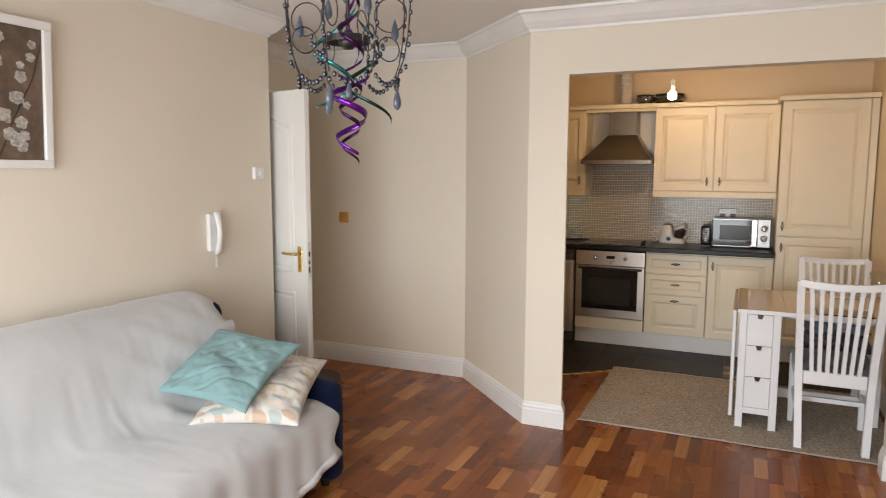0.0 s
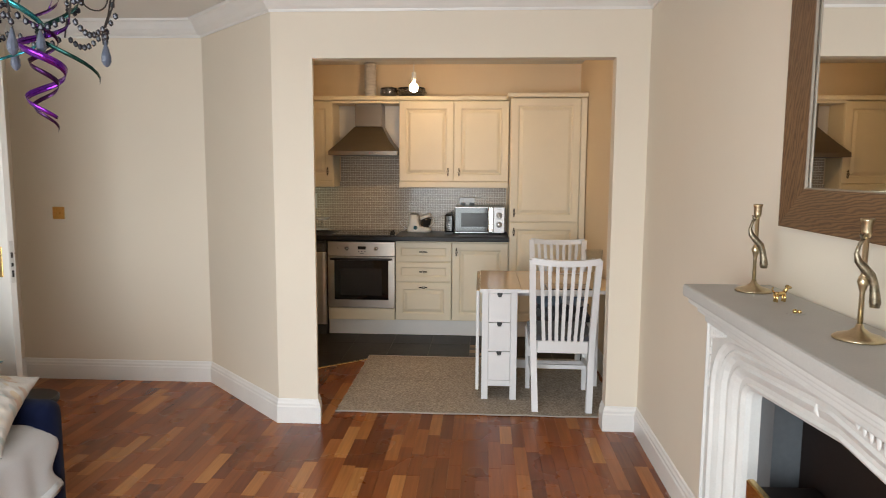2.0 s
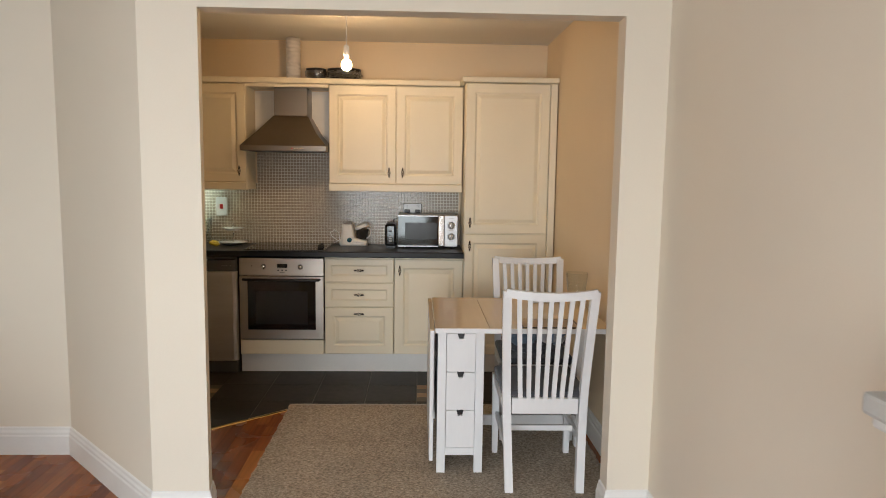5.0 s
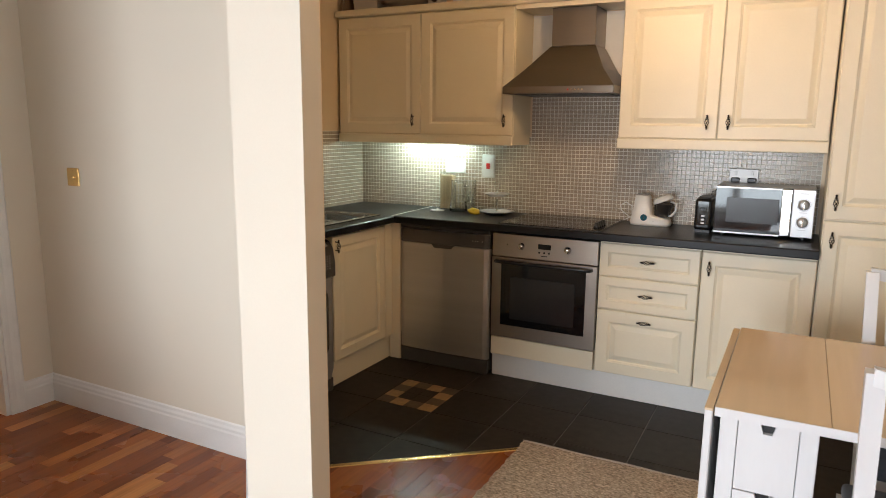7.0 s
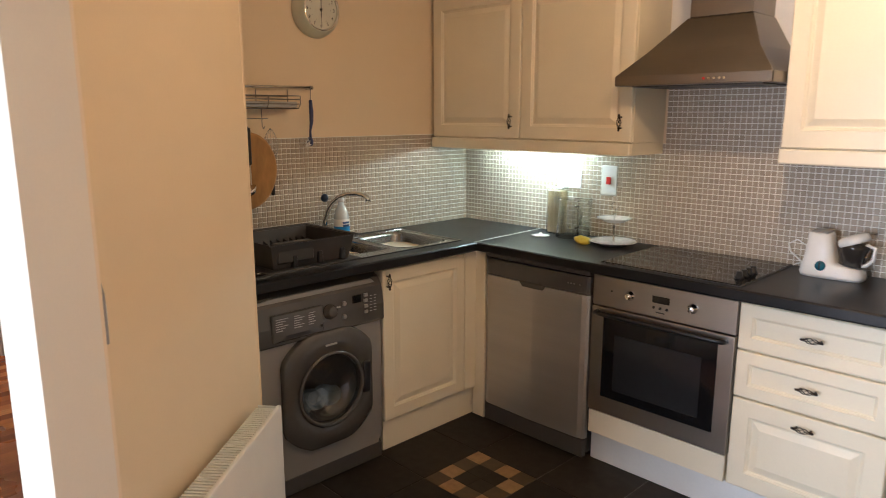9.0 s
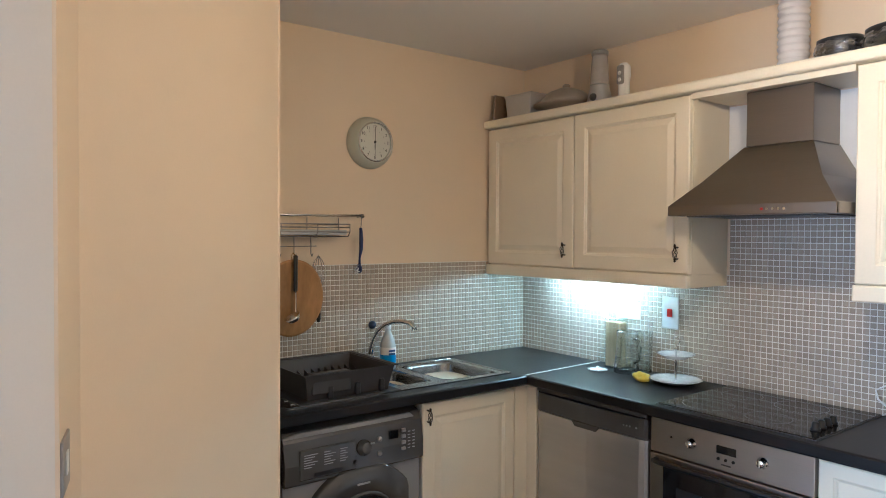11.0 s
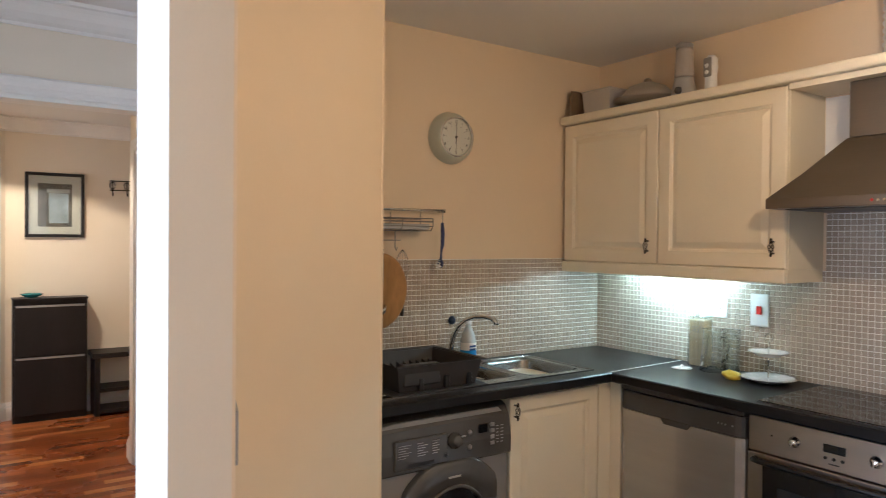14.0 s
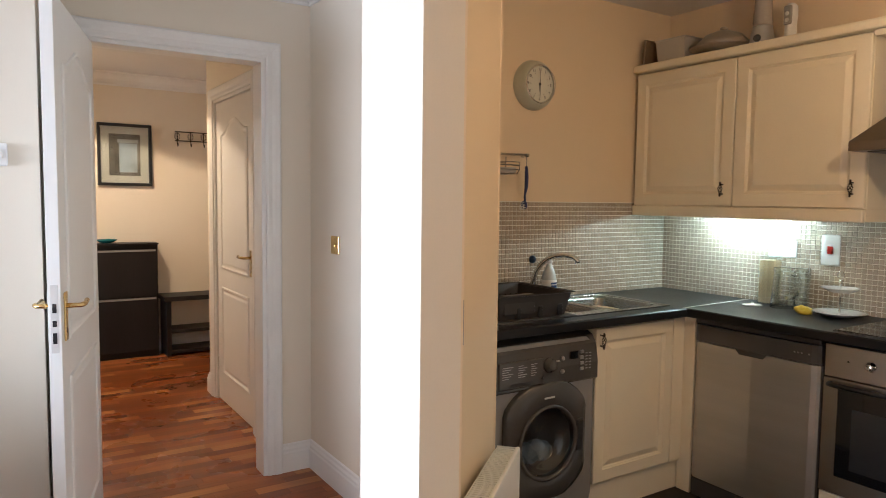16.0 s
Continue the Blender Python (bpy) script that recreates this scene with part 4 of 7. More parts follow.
def rug():
    t = thing("rug", pose(0, 0, 0), "beige grey woven wool rug with a corded edge", "rug")
    x0, x1, y0, y1 = -0.855, 0.9, 4.41, 5.675
    bm = bmesh.new()
    nx, ny = 220, 160
    rnd = random.Random(5)
    vs = [[None] * (ny + 1) for _ in range(nx + 1)]
    for i in range(nx + 1):
        for j in range(ny + 1):
            edge = min(i, j, nx - i, ny - j) < 1
            z = 0.004 if edge else 0.0095 + rnd.uniform(-0.0016, 0.0016)
            wob = 0.003 * math.sin(j * 0.31) + 0.002 * math.sin(j * 0.83) if i in (0, nx) else 0
            vs[i][j] = bm.verts.new((x0 + (x1 - x0) * i / nx + wob, y0 + (y1 - y0) * j / ny + (0.003 * math.sin(i * 0.21) if j in (0, ny) else 0), z))
    for i in range(nx):
        for j in range(ny):
            bm.faces.new((vs[i][j], vs[i + 1][j], vs[i + 1][j + 1], vs[i][j + 1]))
    part("woven_field", bm, M_RUG, t, "", True)
    for y in (y0, y1):
        pts = [(x0 + (x1 - x0) * i / 60, y + 0.003 * math.sin(i * 0.5), 0.007) for i in range(61)]
        part("corded_edge", tube(pts, 0.006, 6), M_CORD, t, "pale twisted edge cord", True)


M_CORD = cloth("pale_cord", (0.45, 0.40, 0.34), 300, 0.3, relief=0.8)
rug()


# ---- doors ----
M_LATCH = surface("satin_nickel", (0.70, 0.69, 0.66), 0.45, 0.3, vary=0.08, big=20, fine=200, relief=0.05)


def outline(x0, x1, z0, z1, arch=0.0, n=14):
    """A panel outline in x, z; its head swells up to an ogee by arch."""
    pts = [(x0, z0), (x1, z0)]
    if not arch:
        return pts + [(x1, z1), (x0, z1)]
    for i in range(n + 1):
        u = i / n
        pts.append((x1 + (x0 - x1) * u, z1 - arch + arch * (0.5 - 0.5 * math.cos(2 * math.pi * u)) ** 1.2))
    return pts


def moulding(pts, y, side, rows=((0, 0), (0.004, 0.006), (0.014, 0.007), (0.02, 0.001), (0.03, -0.0015), (0.045, 0.003), (0.052, 0.003))):
    loops = []
    for d, h in rows:
        loops.append([(q.x, y + side * h, q.y) for q in offset_line(pts, -d, True)])
    bm = bmesh.new()
    vs = [[bm.verts.new(p) for p in l] for l in loops]
    n = len(pts)
    for a, b in zip(vs, vs[1:]):
        for i in range(n):
            bm.faces.new((a[i], a[(i + 1) % n], b[(i + 1) % n], b[i]))
    bm.faces.new(vs[-1])
    return bm


def lever(parent, x, y, side, way):
    """A brass lever handle on a plate; side is the way out, way the lever's direction along x."""
    pl = part("handle", box(x - 0.02, x + 0.02, y + side * 0.0005, y + side * 0.006, 0.93, 1.09, 0.0015), M_BRASS, parent, "brass lever handle on a plate")
    part("lever", tube([(x, y, 1.045), (x, y + side * 0.045, 1.045), (x + way * 0.02, y + side * 0.052, 1.045), (x + way * 0.07, y + side * 0.052, 1.042), (x + way * 0.105, y + side * 0.05, 1.047), (x + way * 0.112, y + side * 0.045, 1.04)], [0.009, 0.008, 0.0085, 0.0075, 0.0085, 0.006], 10), M_BRASS, pl, "", True)
    part("keyhole", box(x - 0.003, x + 0.003, y + side * 0.006, y + side * 0.0068, 0.955, 0.972), M_BLACK, pl)


def panel_door(name, m, w, h, label, hinge_side, both=True):
    """Hinges at x=0, latch at x=w; faces at y=0 and y=0.038."""
    t = tagged(thing(name, m), label, "door", kind="structure")
    leaf = part("leaf", box(0, w, 0, 0.038, 0.006, h, 0.0015), M_DOOR, t)
    for y, s in ((-0.0005, -1), (0.0385, 1)):
        part("panel", moulding(outline(0.11, w - 0.11, 0.92, h - 0.12, 0.085), y, s), M_DOOR, t)
        part("panel", moulding(outline(0.11, w - 0.11, 0.2, 0.80), y, s), M_DOOR, t)
    lever(t, w - 0.06, 0.0, -1, -1)
    lever(t, w - 0.06, 0.038, 1, -1)
    lp = part("latch_plate", box(w - 0.0005, w + 0.001, 0.008, 0.03, 0.90, 1.12, 0.0003), M_LATCH, t, "steel latch plate")
    for z0, z1 in ((0.93, 0.965), (0.985, 1.005), (1.03, 1.06)):
        part("latch", box(w + 0.0008, w + 0.0018, 0.013, 0.025, z0, z1), M_BLACK, lp)
    for z in (0.25, 1.05, 1.82):
        part("hinge", box(-0.006, 0.003, -0.004 if hinge_side < 0 else 0.036, 0.004 if hinge_side < 0 else 0.044, z - 0.045, z + 0.045, 0.001), M_CHROME, t)
    return t


# open leaf of the hall doorway, swung into the living room
ax, ay = -3.175, 3.918
panel_door("door_1", pose(ax, ay, 0, 0, 0, math.degrees(math.atan2(3.727 - ay, -2.395 - ax))), 0.795, 2.045, "white panelled door standing open against the recess", -1)
panel_door("door_2", pose(-4.698, HY + 0.012, 0), 0.816, 2.035, "closed white panelled door in the hall", -1)
q = splay_pt(0.16, 0.115)
panel_door("door_3", pose(q[0], q[1], 0, 0, 0, math.degrees(math.atan2(hd.y, hd.x)) - 82), 0.68, 2.03, "white panelled door ajar to a bright room", -1)


# ---- sofa corner ----
def wrinkle(x, y, z, a, s):
    return a * (noise.noise(Vector((x * s, y * s, z * s))) + 0.5 * noise.noise(Vector((x * s * 2.3, y * s * 2.3 + 7, z * s * 2.3))))


def sofa():
    t = thing("sofa", pose(-2.66, 0.85, 0), "navy velvet sofa under a white throw against the wall", "sofa")
    part("base", box(0.06, 0.9, 0.02, 2.2, 0.08, 0.40, 0.03, 3), M_NAVY, t, "", True)
    part("backrest", box(0.06, 0.30, 0.02, 2.12, 0.2, 0.90, 0.07, 4), M_NAVY, t, "", True)
    part("seat_cushion", box(0.28, 0.92, 0.05, 2.06, 0.36, 0.445, 0.04, 3), M_NAVY, t, "", True)
    part("arm", box(0.08, 0.97, 2.06, 2.19, 0.05, 0.55, 0.06, 4), M_NAVY, t, "", True)
    part("arm", box(0.08, 0.93, -0.1, 0.06, 0.05, 0.565, 0.06, 4), M_NAVY, t, "", True)
    for x in (0.12, 0.86):
        for y in (0.05, 2.15):
            part("foot", lathe([(0.02, 0), (0.028, 0.06), (0.03, 0.09)], 10, pose(x, y, 0)), M_BLACKWOOD, t)


sofa()


def throw():
    t = thing("throw", pose(-2.66, 0.85, 0), "large white fleece throw draped over the sofa", "throw")
    prof = [(0.035, 0.60), (0.03, 0.85), (0.06, 0.925), (0.14, 0.955), (0.24, 0.945), (0.315, 0.88), (0.36, 0.74), (0.40, 0.56), (0.45, 0.475), (0.55, 0.457), (0.72, 0.458), (0.86, 0.46), (0.93, 0.445), (0.962, 0.40), (0.968, 0.3), (0.972, 0.19), (0.978, 0.09)]
    fine = []
    for (a, b), (c, d) in zip(prof, prof[1:]):
        for k in range(5):
            fine.append((a + (c - a) * k / 5, b + (d - b) * k / 5))
    fine.append(prof[-1])
    for _ in range(4):
        fine = [fine[0]] + [((p[0] + 2 * q[0] + r[0]) / 4, (p[1] + 2 * q[1] + r[1]) / 4) for p, q, r in zip(fine, fine[1:], fine[2:])] + [fine[-1]]
    ny, n = 240, len(fine)
    bm = bmesh.new()
    grid = []
    for i, (x, z) in enumerate(fine):
        u = i / (n - 1)
        row = []
        for j in range(ny + 1):
            v = j / ny
            y = -0.08 + 2.165 * v
            end = max(0.0, (v - 0.93) / 0.07)
            hang = max(0.0, (u - 0.76) / 0.24)
            fold = 0.012 * math.sin(y * 17 + 2 * math.sin(y * 5)) * hang + 0.006 * math.sin(y * 41) * hang
            crease = wrinkle(x + 3, y, z, 0.006, 2.4) + wrinkle(x * 0.6, y * 1.2, z * 0.5, 0.0022, 9)
            ridge = 0.5 - abs(noise.noise(Vector((x * 9 + z * 4, y * 4.5 - x * 3, z * 3))))
            crease += 0.0035 * max(0.0, ridge - 0.3) / 0.2 * max(0.0, min(1.0, (v - 0.45) / 0.2)) * (1 if u > 0.42 else 0.5)
            gather = 0.007 * math.exp(-((u - 0.52) / 0.07) ** 2) * math.sin(y * 23 + 3 * math.sin(3 * y))
            diag = 0.01 * max(0, math.sin((y * 1.0 + z * 1.6) * 22)) * math.exp(-((y - 1.75) / 0.28) ** 2) * (1 if 0.3 < u < 0.6 else 0.2)
            zz = z + crease * (0.4 if u > 0.8 else 1.0) + gather + diag - 0.055 * end ** 2 * (1 if u < 0.35 else 0.0)
            xx = x + fold + (diag + crease) * (1 if 0.35 < u < 0.5 else 0.2)
            if u > 0.97:
                zz += 0.05 * math.sin(y * 3.1 + 1) + 0.03 * math.sin(y * 7.3)
            if hang > 0:
                zz += hang * 0.04 * max(0, (v - 0.9) / 0.1)
            row.append(bm.verts.new((xx, y - 0.03 * end * math.sin(z * 30), zz)))
        grid.append(row)
    for i in range(n - 1):
        for j in range(ny):
            bm.faces.new((grid[i][j], grid[i + 1][j], grid[i + 1][j + 1], grid[i][j + 1]))
    ob = part("cloth", bm, M_THROW, t, "", True)
    so = ob.modifiers.new("thickness", "SOLIDIFY")
    so.thickness, so.offset = 0.007, 1


throw()


def cushion(name, m, w, d, h, material, label, seed):
    t = thing(name, m, label, "cushion", "cushions on the sofa")
    bm = bmesh.new()
    n = 60
    top, bot = [], []
    for i in range(n + 1):
        ra, rb = [], []
        for j in range(n + 1):
            u, v = -1 + 2 * i / n, -1 + 2 * j / n
            pull = 1 - 0.10 * (1 - abs(u) ** 2) * abs(v) ** 4
            pull2 = 1 - 0.10 * (1 - abs(v) ** 2) * abs(u) ** 4
            x, y = u * w / 2 * pull2, v * d / 2 * pull
            f = max(0, (1 - u * u) * (1 - v * v)) ** 0.42
            e = max(abs(u), abs(v))
            r = wrinkle(x + seed, y, seed, 0.016, 7) + 0.006 * math.sin(26 * (x * 0.7 + y) + seed) * f + wrinkle(x, y + seed, 0, 0.006, 22) - 0.010 * max(0.0, 0.12 - abs(noise.noise(Vector((x * 5 + seed, y * 11 - x * 4, seed))))) / 0.12 - 0.025 * (u * u * v * v)
            ra.append(bm.verts.new((x, y, h * f * 0.62 + r * (0.25 + f))))
            rb.append(ra[-1] if e > 0.999 else bm.verts.new((x, y, -h * f * 0.38 + r * 0.3)))
        top.append(ra)
        bot.append(rb)
    for i in range(n):
        for j in range(n):
            bm.faces.new((top[i][j], top[i + 1][j], top[i + 1][j + 1], top[i][j + 1]))
            q = (bot[i][j], bot[i][j + 1], bot[i + 1][j + 1], bot[i + 1][j])
            if len(set(q)) == 4:
                bm.faces.new(q)
    part("cover", bm, material, t, "", True)


cushion("cushion", pose(-1.97, 2.76, 0.545, 11, 0, 22), 0.48, 0.62, 0.13, M_LEAFY, "cream cushion with pale leaf pattern lying on the throw", 1.0)
cushion("cushion", pose(-2.06, 2.64, 0.672, 22, 5, 6), 0.475, 0.49, 0.09, M_TEAL, "soft teal cushion leaning on the sofa back", 4.0)

u = thing("side_table", pose(-2.09, 3.34, 0), "small round dark wooden side table beyond the sofa", "table")
part("tabletop", lathe([(0.13, 0.0), (0.145, 0.006), (0.145, 0.02), (0.138, 0.026)], 32, pose(0, 0, 0.40)), M_BLACKWOOD, u)
for k in range(3):
    a = radians(90 + 120 * k)
    part("leg", tube([(0.03 * math.cos(a), 0.03 * math.sin(a), 0.40), (0.12 * math.cos(a), 0.12 * math.sin(a), 0.0)], 0.014, 8), M_BLACKWOOD, u)


# ---- things on the living-room walls ----
def intercom():
    t = thing("entry_phone", pose(XL, 3.20, 1.2), "white wall-mounted door entry phone with handset", "phone")
    part("base", box(0, 0.028, -0.045, 0.03, -0.09, 0.12, 0.008, 2), M_WHITE, t)
    bm = bmesh.new()
    loops = []
    for i in range(11):
        v = i / 10
        z = -0.105 + 0.235 * v
        x = 0.034 + 0.02 * math.sin(math.pi * v)
        ww = 0.022 - 0.006 * math.sin(math.pi * v)
        loops.append([(x + 0.014 * math.cos(a), 0.005 + ww * math.sin(a), z) for a in [2 * math.pi * k / 12 for k in range(12)]])
    add_loops(bm, loops)
    part("handset", bm, M_WHITE, t, "", True)
    pts = []
    for i in range(60):
        a = i * 0.9
        pts.append((0.02 + 0.006 * math.cos(a), 0.004 + 0.006 * math.sin(a) + 0.006 * math.sin(i / 60 * 3.1), -0.09 - 0.09 * math.sin(i / 59 * math.pi * 0.5)))
    part("cord", tube(pts, 0.0022, 5), M_WHITE, t, "coiled white cord", True)


intercom()
u = thing("thermostat", pose(XL, 3.595, 1.54), "white square room thermostat on the wall", "thermostat")
part("case", box(0, 0.024, -0.042, 0.042, -0.038, 0.038, 0.005, 2), M_WHITE, u)
part("dial", lathe([(0.016, 0), (0.015, 0.006)], 20, pose(0.024, 0.012, 0, 0, 90)), M_WHITE, u)
part("mark", box(0.0242, 0.0252, -0.03, -0.01, -0.025, -0.022), M_PRINT, u)


def switch_plate(name, m, material, label, rocker=None):
    t = thing(name, m, label, "switch")
    part("plate", box(-0.043, 0.043, -0.008, 0, -0.043, 0.043, 0.003), material, t)
    part("rocker", box(-0.012, 0.012, -0.014, -0.006, -0.007, 0.005, 0.002), rocker or material, t)
    for z in (-0.03, 0.03) if material is M_BRASS else ():
        part("screw", lathe([(0.0035, 0), (0.003, 0.0015)], 8, pose(0, -0.008, z, 90)), M_BRASS, t)
    return t


switch_plate("light_switch", pose(-2.90, YR, 1.185), M_BRASS, "square brass light switch on the recess wall")
sdir = Vector((SK1[0] - SK0[0], SK1[1] - SK0[1])).normalized()


def flower_canvas():
    t = thing("flower_picture", pose(XL + 0.0165, 1.492, 1.862, 0, 3, 0), "white framed picture of white blossom on brown", "picture")
    y1, hz = 0.76, 0.298
    fr = 0.035
    for a in (((-y1, y1), (hz - fr, hz)), ((-y1, y1), (-hz, -hz + fr)), ((-y1, -y1 + fr), (-hz + fr, hz - fr)), ((y1 - fr, y1), (-hz + fr, hz - fr))):
        part("frame", box(0.001, 0.034, a[0][0], a[0][1], a[1][0], a[1][1], 0.003), M_TRIM, t, "white painted frame")
    part("canvas", box(0.001, 0.02, -y1 + fr, y1 - fr, -hz + fr, hz - fr), M_CANVAS, t, "brown mottled print")
    rnd = random.Random(11)
    bm = bmesh.new()
    for k in range(150):
        fy, fz = rnd.uniform(-y1 + 0.08, y1 - 0.08), rnd.uniform(-hz + 0.08, hz - 0.08)
        if fz > 0.12 and rnd.random() < 0.6:
            fz -= 0.25
        r = rnd.uniform(0.016, 0.034)
        a0 = rnd.uniform(0, 6)
        for p in range(5):
            a = a0 + p * 2 * math.pi / 5
            c = Vector((0.0204 + 0.00001 * (5 * k + p), fy + r * 0.5 * math.cos(a), fz + r * 0.5 * math.sin(a)))
            vs = [bm.verts.new(c + Vector((0.0, r * (0.5 + 0.06 * math.sin(3 * b + k)) * math.cos(b), r * (0.44 + 0.06 * math.cos(2 * b + p)) * math.sin(b)))) for b in [2 * math.pi * q / 9 for q in range(9)]]
            bm.faces.new(vs)
    part("blossom", bm, M_PETAL, t, "white five-petalled blossoms")
    tw = bmesh.new()
    for k in range(7):
        ya = -y1 + 0.1 + k * 0.2
        add_tube(tw, [(0.0204, ya, -hz + 0.05), (0.0204, ya + 0.06, -0.1), (0.0204, ya + 0.14, 0.06), (0.0204, ya + 0.18, 0.2)], 0.0016, 5)
    part("twig", tw, M_BLACKWOOD, t)


M_CANVAS = surface("brown_print", (0.19, 0.13, 0.09), 0.6, vary=0.5, big=6, fine=40, relief=0.05)
M_PETAL = surface("white_petal_print", (0.52, 0.49, 0.44), 0.6, vary=0.45, big=45, fine=90, relief=0.0)
flower_canvas()


# ---- fireplace ----
def fireplace():
    t = thing("fireplace", pose(0, 0, 0), "pale cast stone fireplace surround with carved tudor arch", "fireplace")
    y0, y1, front_x = 1.10, 2.46, 0.742
    oy0, oy1 = 1.275, 2.285
    yc = (oy0 + oy1) / 2
    arch_pts = [(oy1, 0.0), (oy1, 0.85)]
    for i in range(1, 7):
        a = radians(15 * i)
        arch_pts.append((oy1 - 0.04 + 0.04 * math.cos(a), 0.85 + 0.04 * math.sin(a)))
    for i in range(1, 5):
        arch_pts.append((oy1 - 0.04 + (yc - oy1 + 0.04) * i / 4, 0.89 + 0.04 * i / 4))
    arch_pts += [(2 * yc - y, z) for y, z in arch_pts[-2::-1]]
    arch_pts = [(y, z) for y, z in arch_pts]

    def line(d, x):
        return [(x, q.x, max(0, q.y)) for q in offset_line(arch_pts, d, False)]

    rows = [(0.135, front_x), (0.128, front_x + 0.010), (0.116, front_x + 0.016), (0.108, front_x + 0.012), (0.098, front_x + 0.018), (0.086, front_x + 0.030), (0.074, front_x + 0.032), (0.066, front_x + 0.028), (0.054, front_x + 0.036), (0.04, front_x + 0.048), (0.026, front_x + 0.050), (0.018, front_x + 0.046), (0.006, front_x + 0.056), (0.0, front_x + 0.07), (0.0, 0.85)]
    bm = bmesh.new()
    vs = [[bm.verts.new(p) for p in line(d, x)] for d, x in rows]
    for a, b in zip(vs, vs[1:]):
        for i in range(len(a) - 1):
            bm.faces.new((a[i], a[i + 1], b[i + 1], b[i]))
    part("arch_moulding", bm, M_STONE, t, "stepped moulding round the arch")
    bm = bmesh.new()
    inner = line(0.135, front_x)
    outer = [(front_x, y0, 0), (front_x, y0, 1.06), (front_x, y1, 1.06), (front_x, y1, 0)]
    bm.faces.new([bm.verts.new(p) for p in outer + inner])
    for a, b in (((y1, 0), (y1, 1.06)), ((y0, 0), (y0, 1.06))):
        bm.faces.new([bm.verts.new(p) for p in ((front_x, a[0], 0), (front_x, a[0], 1.06), (XR - 0.002, a[0], 1.06), (XR - 0.002, a[0], 0))])
    part("surround", bm, M_STONE, t)
    for y in (y1 - 0.012, y0 + 0.002):
        part("edge_bead", box(front_x - 0.008, front_x + 0.004, y, y + 0.01, 0.0, 1.06, 0.003), M_STONE, t)
    # stepped bed mould below the shelf
    bm = bmesh.new()
    for k, (dx, z0, z1) in enumerate(((0.012, 1.04, 1.065), (0.03, 1.066, 1.088), (0.052, 1.089, 1.11))):
        add_box(bm, front_x - dx, XR - 0.002, y0 - dx, y1 + dx, z0, z1, 0.006, 2)
    part("bed_mould", bm, M_STONE, t)
    part("shelf", box(0.672, XR - 0.002, 1.045, 2.515, 1.111, 1.15, 0.008, 2), M_SHELFSTONE, t, "grey stone mantel shelf")
    rnd = random.Random(3)
    for edge, way, span in ((y1, -1, 0.105), (1.43, 1, 0.16)):
        spray = part("carving", blob(bmesh.new(), (front_x, edge + way * 0.022, 1.018), (0.004, 0.010, 0.024), 8), M_STONE, t, "carved leaf spray", True)
        for k in range(8):
            u = k / 7
            part("leaf", blob(bmesh.new(), (front_x, edge + way * (0.036 + span * u), 1.022 + 0.012 * u), (0.0035, 0.0065 + 0.002 * rnd.random(), 0.026 - 0.016 * u), 8), M_STONE, spray, "", True)
        for k in range(6 if way < 0 else 0):
            part("leaf", blob(bmesh.new(), (front_x, edge + way * (0.026 - 0.001 * k), 0.985 - 0.026 * k), (0.0035, 0.010 - 0.001 * k, 0.014), 8), M_STONE, spray, "", True)
    rose = part("carving", blob(bmesh.new(), (front_x, 1.425, 0.985), (0.006, 0.008, 0.008), 8), M_STONE, t, "carved rosette", True)
    for k in range(6):
        part("petal", blob(bmesh.new(), (front_x, 1.425 + 0.019 * math.cos(k * math.pi / 3), 0.985 + 0.019 * math.sin(k * math.pi / 3)), (0.0045, 0.011, 0.011), 8), M_STONE, rose, "", True)
    part("carving", lathe([(0.016, 0), (0.012, 0.003), (0.002, 0.005)], 3, pose(front_x, yc, 1.005, 0, -90)), M_STONE, t)
    # hearth opening: slate slips, dark back, brass-fronted fire
    part("slip", box(0.84, XR - 0.002, oy1 - 0.085, oy1 + 0.03, 0.0, 0.96), M_SLATEIN, t, "grey slate slip")
    part("slip", box(0.84, XR - 0.002, oy0 - 0.03, oy0 + 0.085, 0.0, 0.96), M_SLATEIN, t, "grey slate slip")
    part("firebox", box(0.915, XR - 0.0015, oy0 + 0.09, oy1 - 0.09, 0.0, 0.95), M_SOOT, t, "sooty black fireback")
    part("hearth", box(0.5, 0.74, y0 + 0.05, y1 - 0.05, 0.002, 0.045, 0.008), M_SHELFSTONE, t)
    f = thing("gas_fire", pose(0.0, 0.0, 0.0), "brass-fronted inset gas fire with black top", "gas fire")
    part("body", box(0.765, 0.91, 1.66, 2.095, 0.046, 0.69, 0.004), M_SOOT, f)
    bm = bmesh.new()
    add_box(bm, 0.742, 0.764, 1.64, 2.115, 0.645, 0.7, 0.004)
    add_box(bm, 0.742, 0.764, 1.64, 1.685, 0.046, 0.645, 0.004)
    add_box(bm, 0.742, 0.764, 2.07, 2.115, 0.046, 0.645, 0.004)
    part("trim", bm, M_BRASS, f, "polished brass trim frame")
    for k in range(4):
        part("grille_bar", tube([(0.755, 1.73 + 0.095 * k + 0.01, 0.05), (0.755, 1.73 + 0.095 * k + 0.01, 0.645)], 0.005, 6), M_BRASS, f)


fireplace()


M_BEVEL = surface("dull_bronze_edge", (0.30, 0.26, 0.21), 0.5, 0.3, vary=0.15, big=9, fine=100, relief=0.05)


